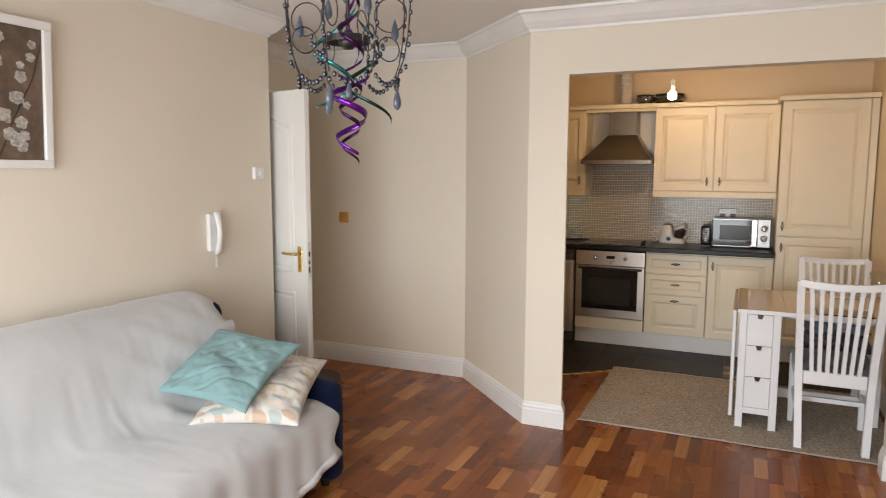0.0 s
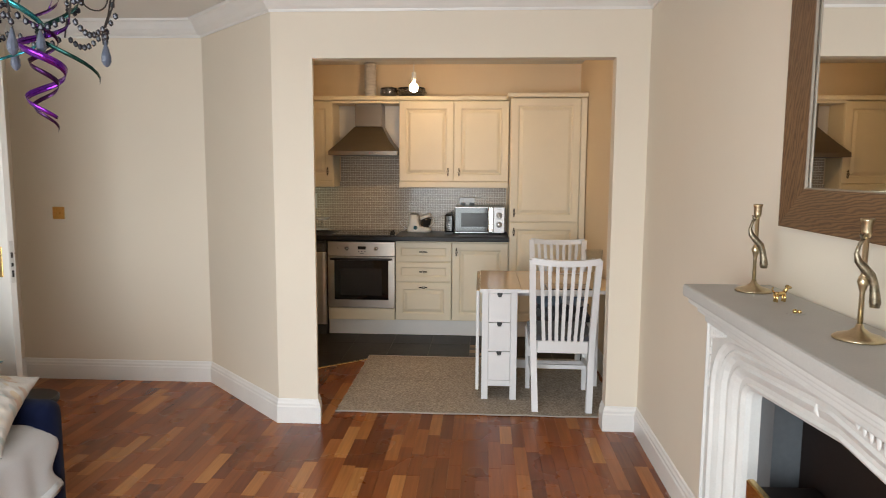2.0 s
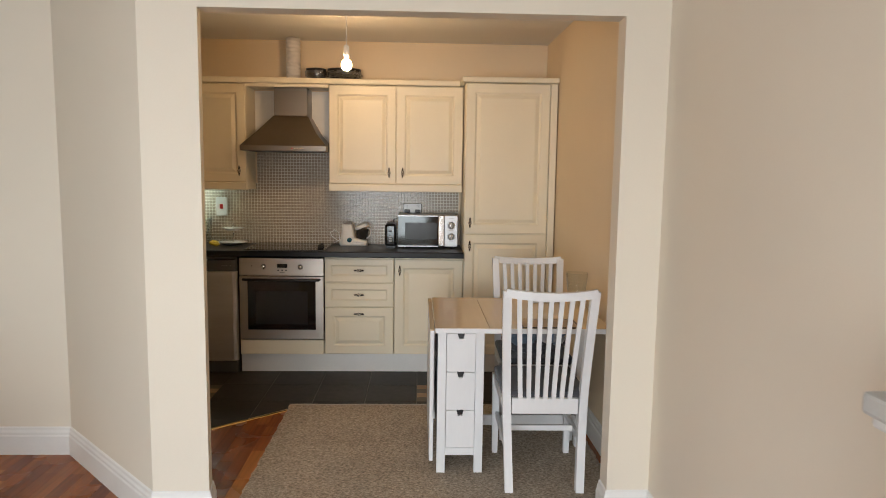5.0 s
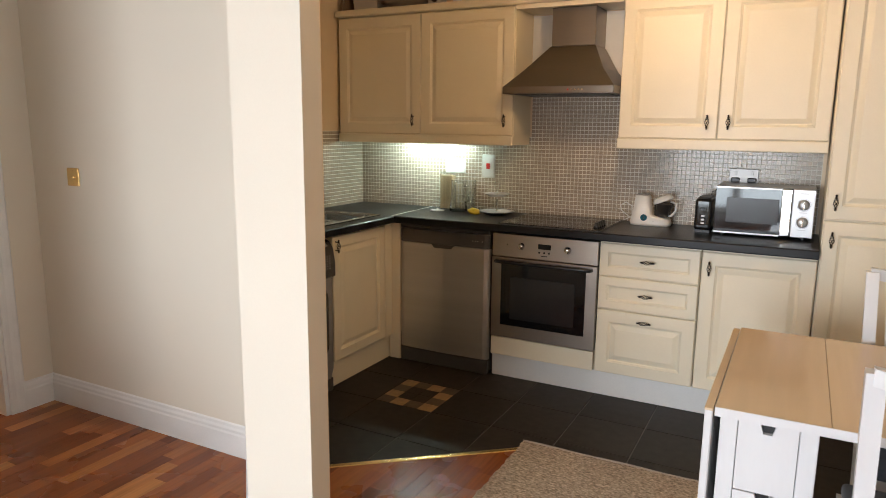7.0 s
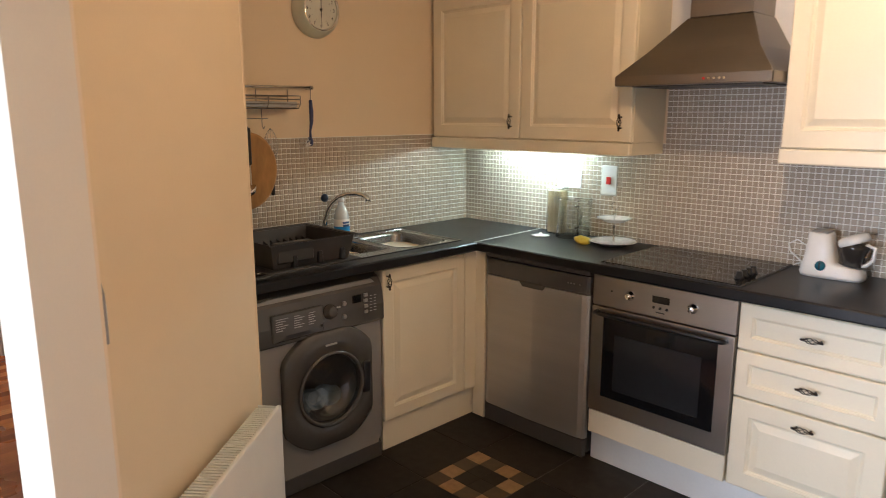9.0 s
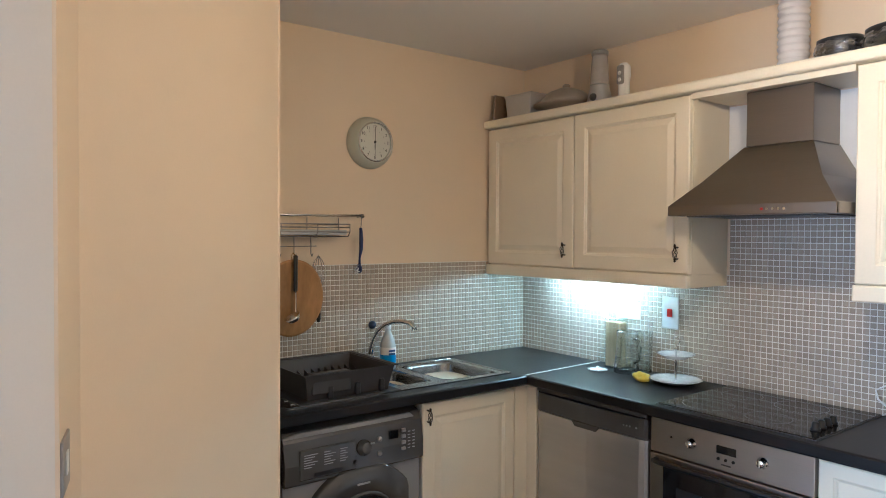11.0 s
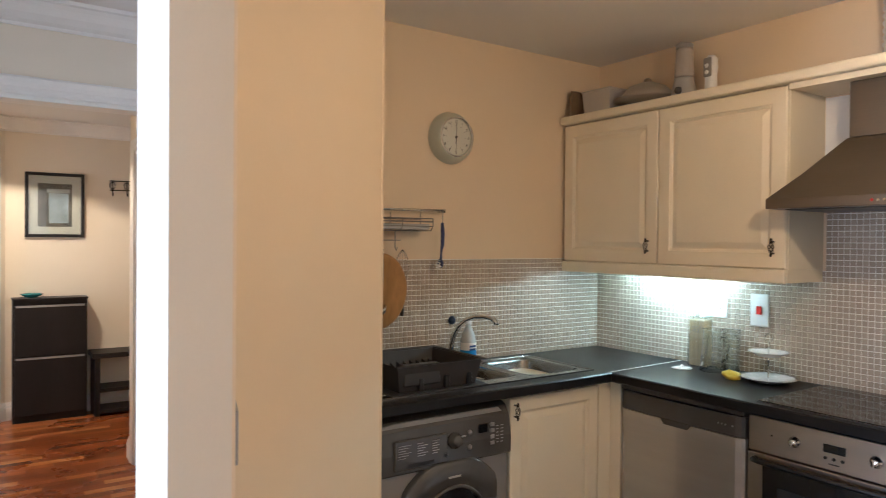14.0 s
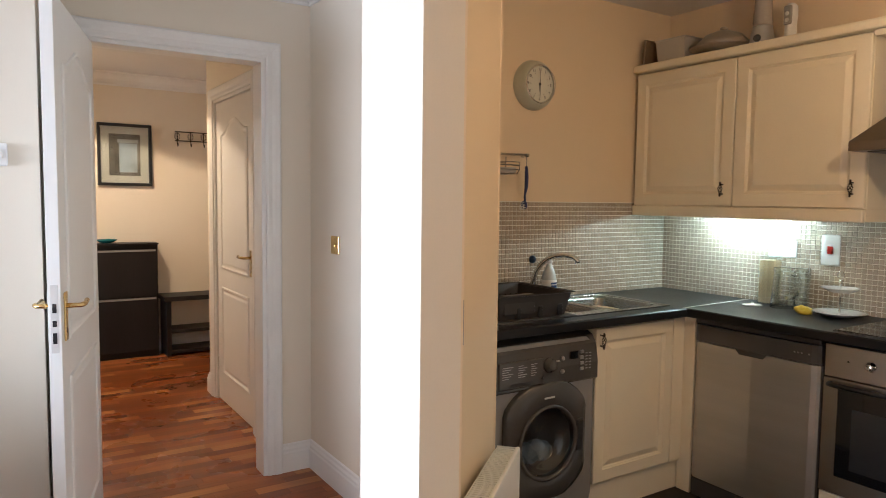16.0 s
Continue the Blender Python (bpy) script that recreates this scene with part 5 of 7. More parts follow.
def mirror():
    t = thing("wall_mirror", pose(XR, 0, 0), "large wall mirror in a broad grained wooden frame", "mirror")
    y0, y1, z0, z1, w = 1.0, 2.408, 1.342, 2.26, 0.11
    part("glass", box(-0.012, -0.004, y0 + w - 0.01, y1 - w + 0.01, z0 + w - 0.01, z1 - w + 0.01), M_MIRROR, t, "silvered mirror glass")
    for a, b, c, d in (((y0, z0), (y1, z0), (y1 - w, z0 + w), (y0 + w, z0 + w)), ((y1, z0), (y1, z1), (y1 - w, z1 - w), (y1 - w, z0 + w)), ((y1, z1), (y0, z1), (y0 + w, z1 - w), (y1 - w, z1 - w)), ((y0, z1), (y0, z0), (y0 + w, z0 + w), (y0 + w, z1 - w))):
        bm = bmesh.new()
        q = [a, b, c, d]
        fr = [bm.verts.new((-0.038 if k < 2 else -0.022, y, z)) for k, (y, z) in enumerate(q)]
        bk = [bm.verts.new((-0.001, y, z)) for y, z in q]
        bm.faces.new(fr)
        bm.faces.new(bk[::-1])
        for k in range(4):
            bm.faces.new((fr[k], fr[(k + 1) % 4], bk[(k + 1) % 4], bk[k]))
        part("frame", bm, M_OAK_H if abs(a[1] - b[1]) < 0.01 else M_OAK_V, t, "brown open-grained wood frame")
    part("slip", box(-0.021, -0.013, y1 - w - 0.004, y1 - w + 0.012, z0 + w - 0.004, z1 - w + 0.004, 0.002), M_BEVEL, t, "dull metal inner edge")
    part("slip", box(-0.021, -0.013, y0 + w, y1 - w - 0.005, z0 + w - 0.012, z0 + w + 0.004, 0.002), M_BEVEL, t, "dull metal inner edge")


def wood(name, dark, light, stretch, scale=7.0, rough=0.45):
    m, nt, b = nodes_of(name)
    p = position(nt, stretch)
    n = noise_of(nt, 1.6, p, 3)
    wv = nt.nodes.new("ShaderNodeTexWave")
    wv.wave_type, wv.bands_direction = "BANDS", "DIAGONAL"
    wv.inputs["Scale"].default_value, wv.inputs["Distortion"].default_value, wv.inputs["Detail"].default_value, wv.inputs["Detail Scale"].default_value = scale, 9.0, 3.0, 0.9
    link(nt, p, wv.inputs["Vector"])
    c = ramp(nt, wv.outputs[1], ((0.15, dark), (0.75, light)))
    c = mix(nt, 0.4, c, ramp(nt, n, ((0.3, (0.5, 0.5, 0.5)), (0.7, (1, 1, 1)))), "MULTIPLY")
    link(nt, c, b.inputs["Base Color"])
    b.inputs["Roughness"].default_value = rough
    bump(nt, b, wv.outputs[1], 0.25, 0.001)
    return m


M_OAK_H = wood("stained_ash_along", (0.095, 0.047, 0.021), (0.18, 0.098, 0.045), (9, 1.3, 9), 7.5)
M_OAK_V = wood("stained_ash_upright", (0.095, 0.047, 0.021), (0.18, 0.098, 0.045), (9, 9, 1.3), 7.5)
mirror()


M_PEACOCK = surface("aged_silver_brass", (0.33, 0.28, 0.2), 0.38, 1.0, vary=0.5, big=60, fine=260, relief=0.5)


def candlestick(x, y):
    t = thing("candlestick", pose(x, y, 1.15), "antique brass candlestick with a perched peacock figure", "candlestick", "candlesticks on the mantel")
    part("base", lathe([(0.05, 0.001), (0.051, 0.004), (0.045, 0.009), (0.022, 0.016), (0.009, 0.026), (0.006, 0.034)], 32), M_OLDBRASS, t, "", True)
    part("stem", lathe([(0.0055, 0.03), (0.005, 0.10), (0.009, 0.115), (0.012, 0.123), (0.009, 0.131), (0.0055, 0.138), (0.0055, 0.225)], 14), M_OLDBRASS, t, "", True)
    part("candle_cup", lathe([(0.006, 0.215), (0.0095, 0.224), (0.0105, 0.228), (0.0105, 0.245), (0.013, 0.25), (0.013, 0.255), (0.0095, 0.255), (0.0085, 0.235)], 20), M_OLDBRASS, t, "", True)
    bm = bmesh.new()
    path = [((-0.008, -0.009, 0.213), 0.0025), ((-0.015, -0.009, 0.208), 0.006), ((-0.019, -0.009, 0.197), 0.005), ((-0.023, -0.010, 0.184), 0.0065), ((-0.019, -0.011, 0.168), 0.010), ((-0.006, -0.012, 0.153), 0.0125), ((0.008, -0.012, 0.138), 0.0125), ((0.016, -0.011, 0.12), 0.011), ((0.019, -0.011, 0.10), 0.0125), ((0.021, -0.011, 0.082), 0.015), ((0.021, -0.011, 0.071), 0.012)]
    add_tube(bm, [p for p, r in path], [r * 0.76 for p, r in path], 12)
    for k in range(3):
        add_tube(bm, [(-0.015, -0.009, 0.211), (-0.015 + 0.004 * (k - 1), -0.009, 0.224)], 0.0013, 5)
    part("peacock", bm, M_PEACOCK, t, "textured brass bird", True)


candlestick(0.838, 2.385)
candlestick(0.835, 1.815)


def brass_dog():
    t = thing("dog_figurine", pose(0.845, 2.225, 1.15, 0, 0, 20) @ Matrix.Scale(0.72, 4), "tiny polished brass dog figurine on the mantel", "figurine")
    bm = bmesh.new()
    add_tube(bm, [(-0.022, 0, 0.032), (-0.008, 0, 0.030), (0.012, 0, 0.031), (0.022, 0, 0.036)], [0.007, 0.009, 0.009, 0.007], 10)
    add_tube(bm, [(0.02, 0, 0.034), (0.03, 0, 0.048), (0.034, 0, 0.056)], [0.007, 0.007, 0.008], 10)
    add_tube(bm, [(0.03, 0, 0.057), (0.05, 0, 0.052)], [0.008, 0.005], 8)
    for x in (-0.018, 0.018):
        for y in (-0.006, 0.006):
            add_tube(bm, [(x, y, 0.03), (x + 0.002, y, 0.014), (x, y, 0.001)], [0.0055, 0.004, 0.0045], 8)
    add_tube(bm, [(-0.026, 0, 0.036), (-0.036, 0, 0.048), (-0.032, 0, 0.058)], [0.004, 0.003, 0.003], 6)
    ob = part("dog", bm, M_BRASS, t, "", True)


brass_dog()
u = thing("hand_bell", pose(0.845, 1.54, 1.15), "polished brass hand bell with a black handle", "bell")
part("bell", lathe([(0.045, 0.001), (0.046, 0.005), (0.038, 0.014), (0.032, 0.035), (0.027, 0.055), (0.014, 0.066), (0.006, 0.07)], 28), M_BRASS, u, "", True)
part("handle", lathe([(0.008, 0.068), (0.011, 0.075), (0.0085, 0.09), (0.011, 0.12), (0.011, 0.14), (0.005, 0.15)], 14), M_BLACK, u, "", True)
u = thing("paper_slip", pose(0.82, 2.07, 1.15, 0, 0, 25), "small white paper slip with a tiny gold trinket", "paper")
part("paper", box(-0.02, 0.02, -0.012, 0.012, 0.0005, 0.0015), M_SHELFSTONE, u)
part("trinket", blob(blob(bmesh.new(), (0, 0.003, 0.006), 0.006, 8), (0.01, -0.002, 0.005), 0.005, 8), M_BRASS, u, "", True)


# ---- chandelier with party swirls ----
M_BEAD = surface("smoky_blue_bead", (0.028, 0.03, 0.042), 0.2, vary=0.4, big=60, fine=200, relief=0.0, spec=0.35)
M_DROP = surface("blue_grey_drop", (0.085, 0.10, 0.135), 0.18, vary=0.3, big=40, fine=200, relief=0.0, spec=0.45)
M_WIRE = surface("gunmetal_wire", (0.06, 0.055, 0.055), 0.4, 0.8, vary=0.2, big=20, fine=200, relief=0.0)
M_PURPLE = surface("purple_foil", (0.16, 0.02, 0.34), 0.2, 0.85, vary=0.3, big=20, fine=60, relief=0.0)
M_PLUM = surface("dark_plum_foil", (0.045, 0.008, 0.06), 0.25, 0.8, vary=0.3, big=20, fine=60, relief=0.0)
M_TEALFOIL = surface("dark_teal_foil", (0.012, 0.06, 0.05), 0.25, 0.8, vary=0.3, big=20, fine=60, relief=0.0)
M_AQUA = surface("aqua_foil", (0.04, 0.27, 0.30), 0.2, 0.85, vary=0.3, big=20, fine=60, relief=0.0)


def chandelier():
    t = thing("chandelier", pose(-0.855, 1.74, 0), "wire and blue bead chandelier hung with party swirls", "chandelier")
    part("ceiling_rose", lathe([(0.05, 2.474), (0.05, 2.462), (0.02, 2.445), (0.006, 2.43)], 24), M_WIRE, t, "", True)
    part("stem", tube([(0, 0, 2.44), (0, 0, 1.86)], 0.005, 8), M_WIRE, t)
    part("hub", lathe([(0.012, 1.855), (0.022, 1.866), (0.024, 1.876), (0.018, 1.886), (0.008, 1.90)], 24), M_WIRE, t, "", True)
    n = 8
    bead = bmesh.new()
    bmesh.ops.create_icosphere(bead, subdivisions=1, radius=0.0056)
    for v in bead.verts:
        v.co.z *= 1.35
    bme = bpy.data.meshes.new("bead")
    bead.to_mesh(bme)
    bead.free()
    bme.materials.append(M_BEAD)
    drop = lathe([(0.0008, 0.0), (0.005, -0.012), (0.0095, -0.03), (0.0095, -0.04), (0.006, -0.048), (0.001, -0.052)], 10)
    dme = bpy.data.meshes.new("drop")
    drop.to_mesh(dme)
    drop.free()
    dme.materials.append(M_DROP)

    def hang(me, p, par, nm):
        o = new(nm, me)
        o.parent = par
        o.location = p

    pr = [(0.03, 2.33), (0.07, 2.27), (0.12, 2.17), (0.15, 2.06), (0.158, 1.96), (0.153, 1.89), (0.142, 1.83), (0.125, 1.785)]
    for k in range(n):
        a = 2 * math.pi * k / n + 0.2
        c, s = math.cos(a), math.sin(a)
        rib = part("rib", tube([(r * c, r * s, z) for r, z in pr], 0.0019, 6), M_WIRE, t)
        # open wire loops, alternately large and small, inside the basket
        r0, zc, rc = ((0.04, 1.93, 0.108), (0.03, 1.865, 0.112))[k % 2]
        sc = []
        for i in range(22):
            b = radians(-70 + 17 * i)
            sc.append(((rc + r0 * math.cos(b)) * c, (rc + r0 * math.cos(b)) * s, zc + r0 * math.sin(b)))
        part("scroll", tube(sc, 0.0017, 5), M_WIRE, rib)
        a2 = a + 2 * math.pi / n
        for i in range(1, 8):
            u = i / 8
            aa = a + (a2 - a) * u
            rr = 0.128 - 0.01 * math.sin(math.pi * u)
            hang(bme, (rr * math.cos(aa), rr * math.sin(aa), 1.79 - 0.028 * math.sin(math.pi * u)), rib, "bead")
            if k % 2:
                hang(bme, (0.8 * rr * math.cos(aa), 0.8 * rr * math.sin(aa), 1.9 - 0.07 * math.sin(math.pi * u)), rib, "bead")
        for i in range(9):
            z = 2.12 - 0.038 * i + 0.008 * math.sin(3 * i + k)
            r = 0.137 + 0.021 * math.sin((2.14 - z) * 8.2)
            hang(bme, (r * c, r * s, z), rib, "bead")
        am = a + math.pi / n
        if k % 3 == 0:
            hang(bme, (0.124 * c, 0.124 * s, 1.768), rib, "bead")
            hang(dme, (0.124 * c, 0.124 * s, 1.758), rib, "drop")
        hang(dme, ((0.115 - 0.05 * (k % 2)) * math.cos(am), (0.115 - 0.05 * (k % 2)) * math.sin(am), 1.93 + 0.055 * ((k * 3) % 4)), rib, "drop")
    part("hub_band", lathe([(0.052, 1.868), (0.054, 1.869), (0.054, 1.884), (0.052, 1.885)], 32, None, False), M_WIRE, t, "flat metal band")
    hang(dme, (0.02, -0.03, 1.775), t, "drop")

    def swirl(x, y, z0, z1, r0, r1, turns, material, ph, w=0.012):
        bm = bmesh.new()
        n2 = int(22 * turns)
        prev = None
        for i in range(n2 + 1):
            u = i / n2
            a = ph + 2 * math.pi * turns * u
            r = r0 + (r1 - r0) * u
            z = z0 + (z1 - z0) * u
            hw = w * (0.35 + 0.65 * math.sin(math.pi * min(1, u * 0.85 + 0.1)))
            p = Vector((x + r * math.cos(a), y + r * math.sin(a), z))
            d = Vector((0.35 * math.cos(a), 0.35 * math.sin(a), 1)).normalized()
            q = (bm.verts.new(p - d * hw / 2), bm.verts.new(p + d * hw / 2))
            if prev:
                bm.faces.new((prev[0], prev[1], q[1], q[0]))
            prev = q
        ob = part("foil_swirl", bm, material, t, "shiny spiral foil streamer", True)
        so = ob.modifiers.new("thickness", "SOLIDIFY")
        so.thickness = 0.0006

    swirl(0.01, -0.01, 1.80, 1.60, 0.05, 0.03, 1.9, M_PURPLE, 0.3, 0.017)
    swirl(0.01, -0.01, 1.80, 1.575, 0.03, 0.02, 2.6, M_PLUM, 3.4, 0.011)
    swirl(0.012, 0.0, 2.12, 1.82, 0.012, 0.016, 2.0, M_PURPLE, 1.8, 0.016)
    swirl(-0.045, -0.01, 1.93, 1.72, 0.03, 0.06, 1.3, M_AQUA, 0.9, 0.012)
    swirl(0.03, 0.03, 1.94, 1.68, 0.02, 0.065, 1.5, M_TEALFOIL, 3.9, 0.012)
    swirl(-0.02, 0.04, 2.1, 1.88, 0.02, 0.02, 1.4, M_AQUA, 2.2, 0.014)
    swirl(0.03, -0.04, 1.98, 1.80, 0.02, 0.035, 1.6, M_PLUM, 5.0, 0.014)


chandelier()


# ---- hall things ----
def shoe_cabinet():
    t = thing("shoe_cabinet", pose(HX + 0.005, 4.225, 0, 0, 0, 0), "slim black-brown shoe cabinet with two tilting fronts", "cabinet")
    part("body", box(0.0, 0.17, 0.0, 0.53, 0.0, 0.985, 0.002), M_BLACKWOOD, t)
    for z0, z1 in ((0.06, 0.525), (0.535, 0.945)):
        d = part("front", box(0.171, 0.19, 0.012, 0.518, z0, z1, 0.002), M_BLACKWOOD, t)
        part("grip", box(0.19, 0.193, 0.02, 0.51, z1 - 0.018, z1 - 0.002), M_GRAPHITE, d)
    part("top", box(0.0, 0.2, -0.005, 0.535, 0.986, 1.0, 0.002), M_BLACKWOOD, t)


shoe_cabinet()
u = thing("dish", pose(HX + 0.1, 4.36, 1.0), "shallow teal glass dish on the shoe cabinet", "dish")
part("bowl", lathe([(0.03, 0.0005), (0.05, 0.008), (0.08, 0.026), (0.085, 0.032), (0.078, 0.03), (0.046, 0.012), (0.002, 0.009)], 24), surface("teal_glass", (0.02, 0.22, 0.24), 0.12, vary=0.2, relief=0), u, "", True)
u = thing("bench_shelf", pose(HX + 0.005, 4.78, 0), "low black-brown shoe bench with open shelves", "bench")
part("top", box(0, 0.3, 0, 1.0, 0.49, 0.53, 0.003), M_BLACKWOOD, u)
for y in (0.02, 0.94):
    part("side", box(0.0, 0.28, y, y + 0.04, 0, 0.489, 0.002), M_BLACKWOOD, u)
for z in (0.02, 0.2):
    part("shelf", box(0.01, 0.27, 0.061, 0.939, z, z + 0.03, 0.002), M_BLACKWOOD, u)
u = thing("framed_print", pose(HX, 4.532, 1.762), "black framed print behind reflecting glass", "picture")
for a in (((-0.217, 0.217), (0.243, 0.268)), ((-0.217, 0.217), (-0.268, -0.243)), ((-0.217, -0.192), (-0.243, 0.243)), ((0.192, 0.217), (-0.243, 0.243))):
    part("frame", box(0.001, 0.03, a[0][0], a[0][1], a[1][0], a[1][1], 0.002), M_BLACK, u, "thin black frame")
part("mount", box(0.001, 0.006, -0.192, 0.192, -0.243, 0.243), M_WHITE, u, "white mount")
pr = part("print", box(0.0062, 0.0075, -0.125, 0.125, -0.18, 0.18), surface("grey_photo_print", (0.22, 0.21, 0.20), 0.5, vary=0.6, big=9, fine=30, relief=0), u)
# bright window reflection in the glass, painted as two pale panels on the print
part("window_reflection", box(0.0076, 0.0084, -0.045, 0.10, -0.15, 0.10), surface("painted_reflection_blue", (0.55, 0.66, 0.80), 0.5, vary=0.25, big=9, fine=40, relief=0), pr)
part("window_reflection", box(0.0076, 0.0084, -0.06, 0.11, 0.104, 0.135), surface("painted_reflection_white", (0.62, 0.66, 0.70), 0.5, vary=0.25, big=9, fine=40, relief=0), pr)
part("glazing", box(0.014, 0.0165, -0.192, 0.192, -0.243, 0.243), M_GLASS, u, "clear glass sheet")
u = thing("coat_rack", pose(HX, 5.12, 1.95), "small wrought iron coat rack with hooks", "coat rack")
for z in (-0.04, 0.04):
    part("bar", box(0.002, 0.01, -0.17, 0.35, z - 0.004, z + 0.004), M_IRON, u)
for k in range(5):
    y = -0.15 + 0.115 * k
    part("scroll", tube([(0.006, y + 0.022 * math.cos(a / 3), 0.03 * math.sin(a / 3)) for a in range(19)], 0.003, 5), M_IRON, u)
    part("hook", tube([(0.006, y, 0.035), (0.012, y, -0.07), (0.03, y, -0.09), (0.045, y, -0.07)], 0.0045, 6), M_IRON, u)
u = thing("downlight", pose(-5.35, 4.06, 2.46), "small recessed hall ceiling spotlight, lit", "spotlight")
part("bezel", lathe([(0.046, 0.0), (0.046, -0.006), (0.034, -0.008), (0.03, -0.001)], 24), M_WHITE, u, "", True)
part("lamp_face", lathe([(0.03, -0.002), (0.001, -0.003)], 20, None, True), glow("spot_glow", (1.0, 0.8, 0.55), 60), u)
lamp("hall_spot_lamp", "SPOT", look((-5.35, 4.06, 2.44), (-5.4, 4.1, 0)), 82, (1.0, 0.70, 0.41), 0.03).data.spot_size = radians(130)
lamp("hall_room_daylight", "AREA", look((-6.3, 2.72, 1.4), (-6.6, 4.2, 1.2)), 20, (0.93, 0.97, 1.0), 1.2, 1.2)


# ---- kitchen light ----
M_BULB = glow("bulb_glow", (1.0, 0.63, 0.31), 410)
u = thing("pendant_bulb", pose(-0.5, 5.75, 0), "bare glowing bulb on a short pendant cord", "light bulb")
part("rose", lathe([(0.04, KCEIL - 0.001), (0.04, KCEIL - 0.012), (0.015, KCEIL - 0.03)], 20), M_WHITE, u, "", True)
part("cord", tube([(0, 0, KCEIL - 0.02), (0, 0, 2.24)], 0.003, 6), M_WHITE, u)
part("holder", lathe([(0.008, 2.25), (0.017, 2.24), (0.018, 2.19), (0.014, 2.158)], 16), M_WHITE, u, "", True)
part("bulb", lathe([(0.013, 2.16), (0.022, 2.155), (0.03, 2.142), (0.0325, 2.127), (0.028, 2.108), (0.015, 2.097), (0.001, 2.094)], 20), M_BULB, u, "glowing warm glass bulb", True)
u = thing("cabinet_light", pose(-2.24, 6.735, 1.388), "slim fluorescent light under the wall cabinet", "light")
part("housing", box(0.0, 0.5, -0.002, 0.04, -0.022, -0.001, 0.003), M_WHITE, u)
part("tube", tube([(0.02, 0.018, -0.030), (0.48, 0.018, -0.030)], 0.0075, 10), glow("tube_glow", (0.80, 1.0, 0.91), 150), u, "glowing tube")

# ---- things on the worktop ----
Z = WT1


def microwave():
    t = thing("microwave", pose(-0.205, 6.605, Z), "silver microwave oven with a dark glass door", "microwave")
    part("body", box(0.0, 0.452, 0.012, 0.262, 0.012, 0.252, 0.004), M_SILVER, t)
    d = part("door", box(0.0, 0.352, -0.004, 0.012, 0.014, 0.25, 0.003), M_BLACKGLASS, t, "black glass door")
    part("window", box(0.055, 0.295, -0.0052, -0.0035, 0.07, 0.195, 0.0005), M_MESH, d, "grey mesh window")
    part("handle", box(0.305, 0.35, -0.012, -0.003, 0.016, 0.248, 0.004, 2), M_CHROME, d, "curved silver handle strip")
    for z in (0.012, 0.241):
        part("door_trim", box(0.0, 0.304, -0.007, -0.003, z, z + 0.009, 0.001), M_SILVER, d)
    c = part("control_panel", box(0.353, 0.452, -0.004, 0.012, 0.014, 0.25, 0.003), M_SILVER, t)
    for z in (0.175, 0.09):
        k = part("knob", lathe([(0.026, 0), (0.026, 0.004), (0.022, 0.006), (0.02, 0.018), (0.017, 0.02)], 24, pose(0.403, -0.004, z, 90)), M_SILVER, c, "", True)
        part("grip", box(0.4, 0.406, -0.03, -0.022, z - 0.02, z + 0.02, 0.001), M_CHROME, k)
        part("printed_ring", lathe([(0.029, 0), (0.0305, 0.0006)], 24, pose(0.403, -0.004, z, 90), False), M_DARKGREY, c)
    for z in (0.228, 0.135, 0.05):
        part("printed_text", box(0.385, 0.42, -0.0048, -0.0035, z, z + 0.004), M_GRAPHITE, c)
    for x in (0.04, 0.41):
        for y in (0.03, 0.23):
            part("foot", lathe([(0.012, 0), (0.012, 0.012)], 10, pose(x, y, 0)), M_BLACK, t)


M_SILVER = surface("silver_paint", (0.50, 0.50, 0.50), 0.32, 0.6, vary=0.05, big=4, fine=300, relief=0.02)
M_MESH = surface("grey_door_mesh", (0.03, 0.03, 0.032), 0.09, vary=0.1, big=4, fine=900, relief=0.1, spec=0.3)
microwave()

u = thing("toaster", pose(-0.305, 6.63, Z), "glossy black toaster beside the microwave", "toaster")
part("body", box(0.0, 0.085, 0.0, 0.2, 0.012, 0.178, 0.016, 3), M_BLACKGLASS, u)
part("top", box(0.012, 0.073, 0.02, 0.18, 0.1775, 0.182, 0.002), M_BLACK, u)
for x in (0.024, 0.05):
    part("slot", box(x, x + 0.011, 0.03, 0.17, 0.1815, 0.1828), M_DARKGREY, u)
part("lever", box(0.032, 0.054, -0.012, 0.002, 0.118, 0.13, 0.003), M_BLACK, u)
for i in range(3):
    part("button", box(0.034, 0.052, -0.002, 0.002, 0.045 + 0.018 * i, 0.055 + 0.018 * i, 0.001), M_GRAPHITE, u)
part("base", box(0.006, 0.079, 0.006, 0.194, 0.0, 0.0125), M_BLACK, u)
part("cable", tube([(0.05, 0.19, 0.15), (0.06, 0.2, 0.2), (0.1, 0.21, 0.215), (0.16, 0.23, 0.23)], 0.003, 6), M_BLACK, u, "", True)


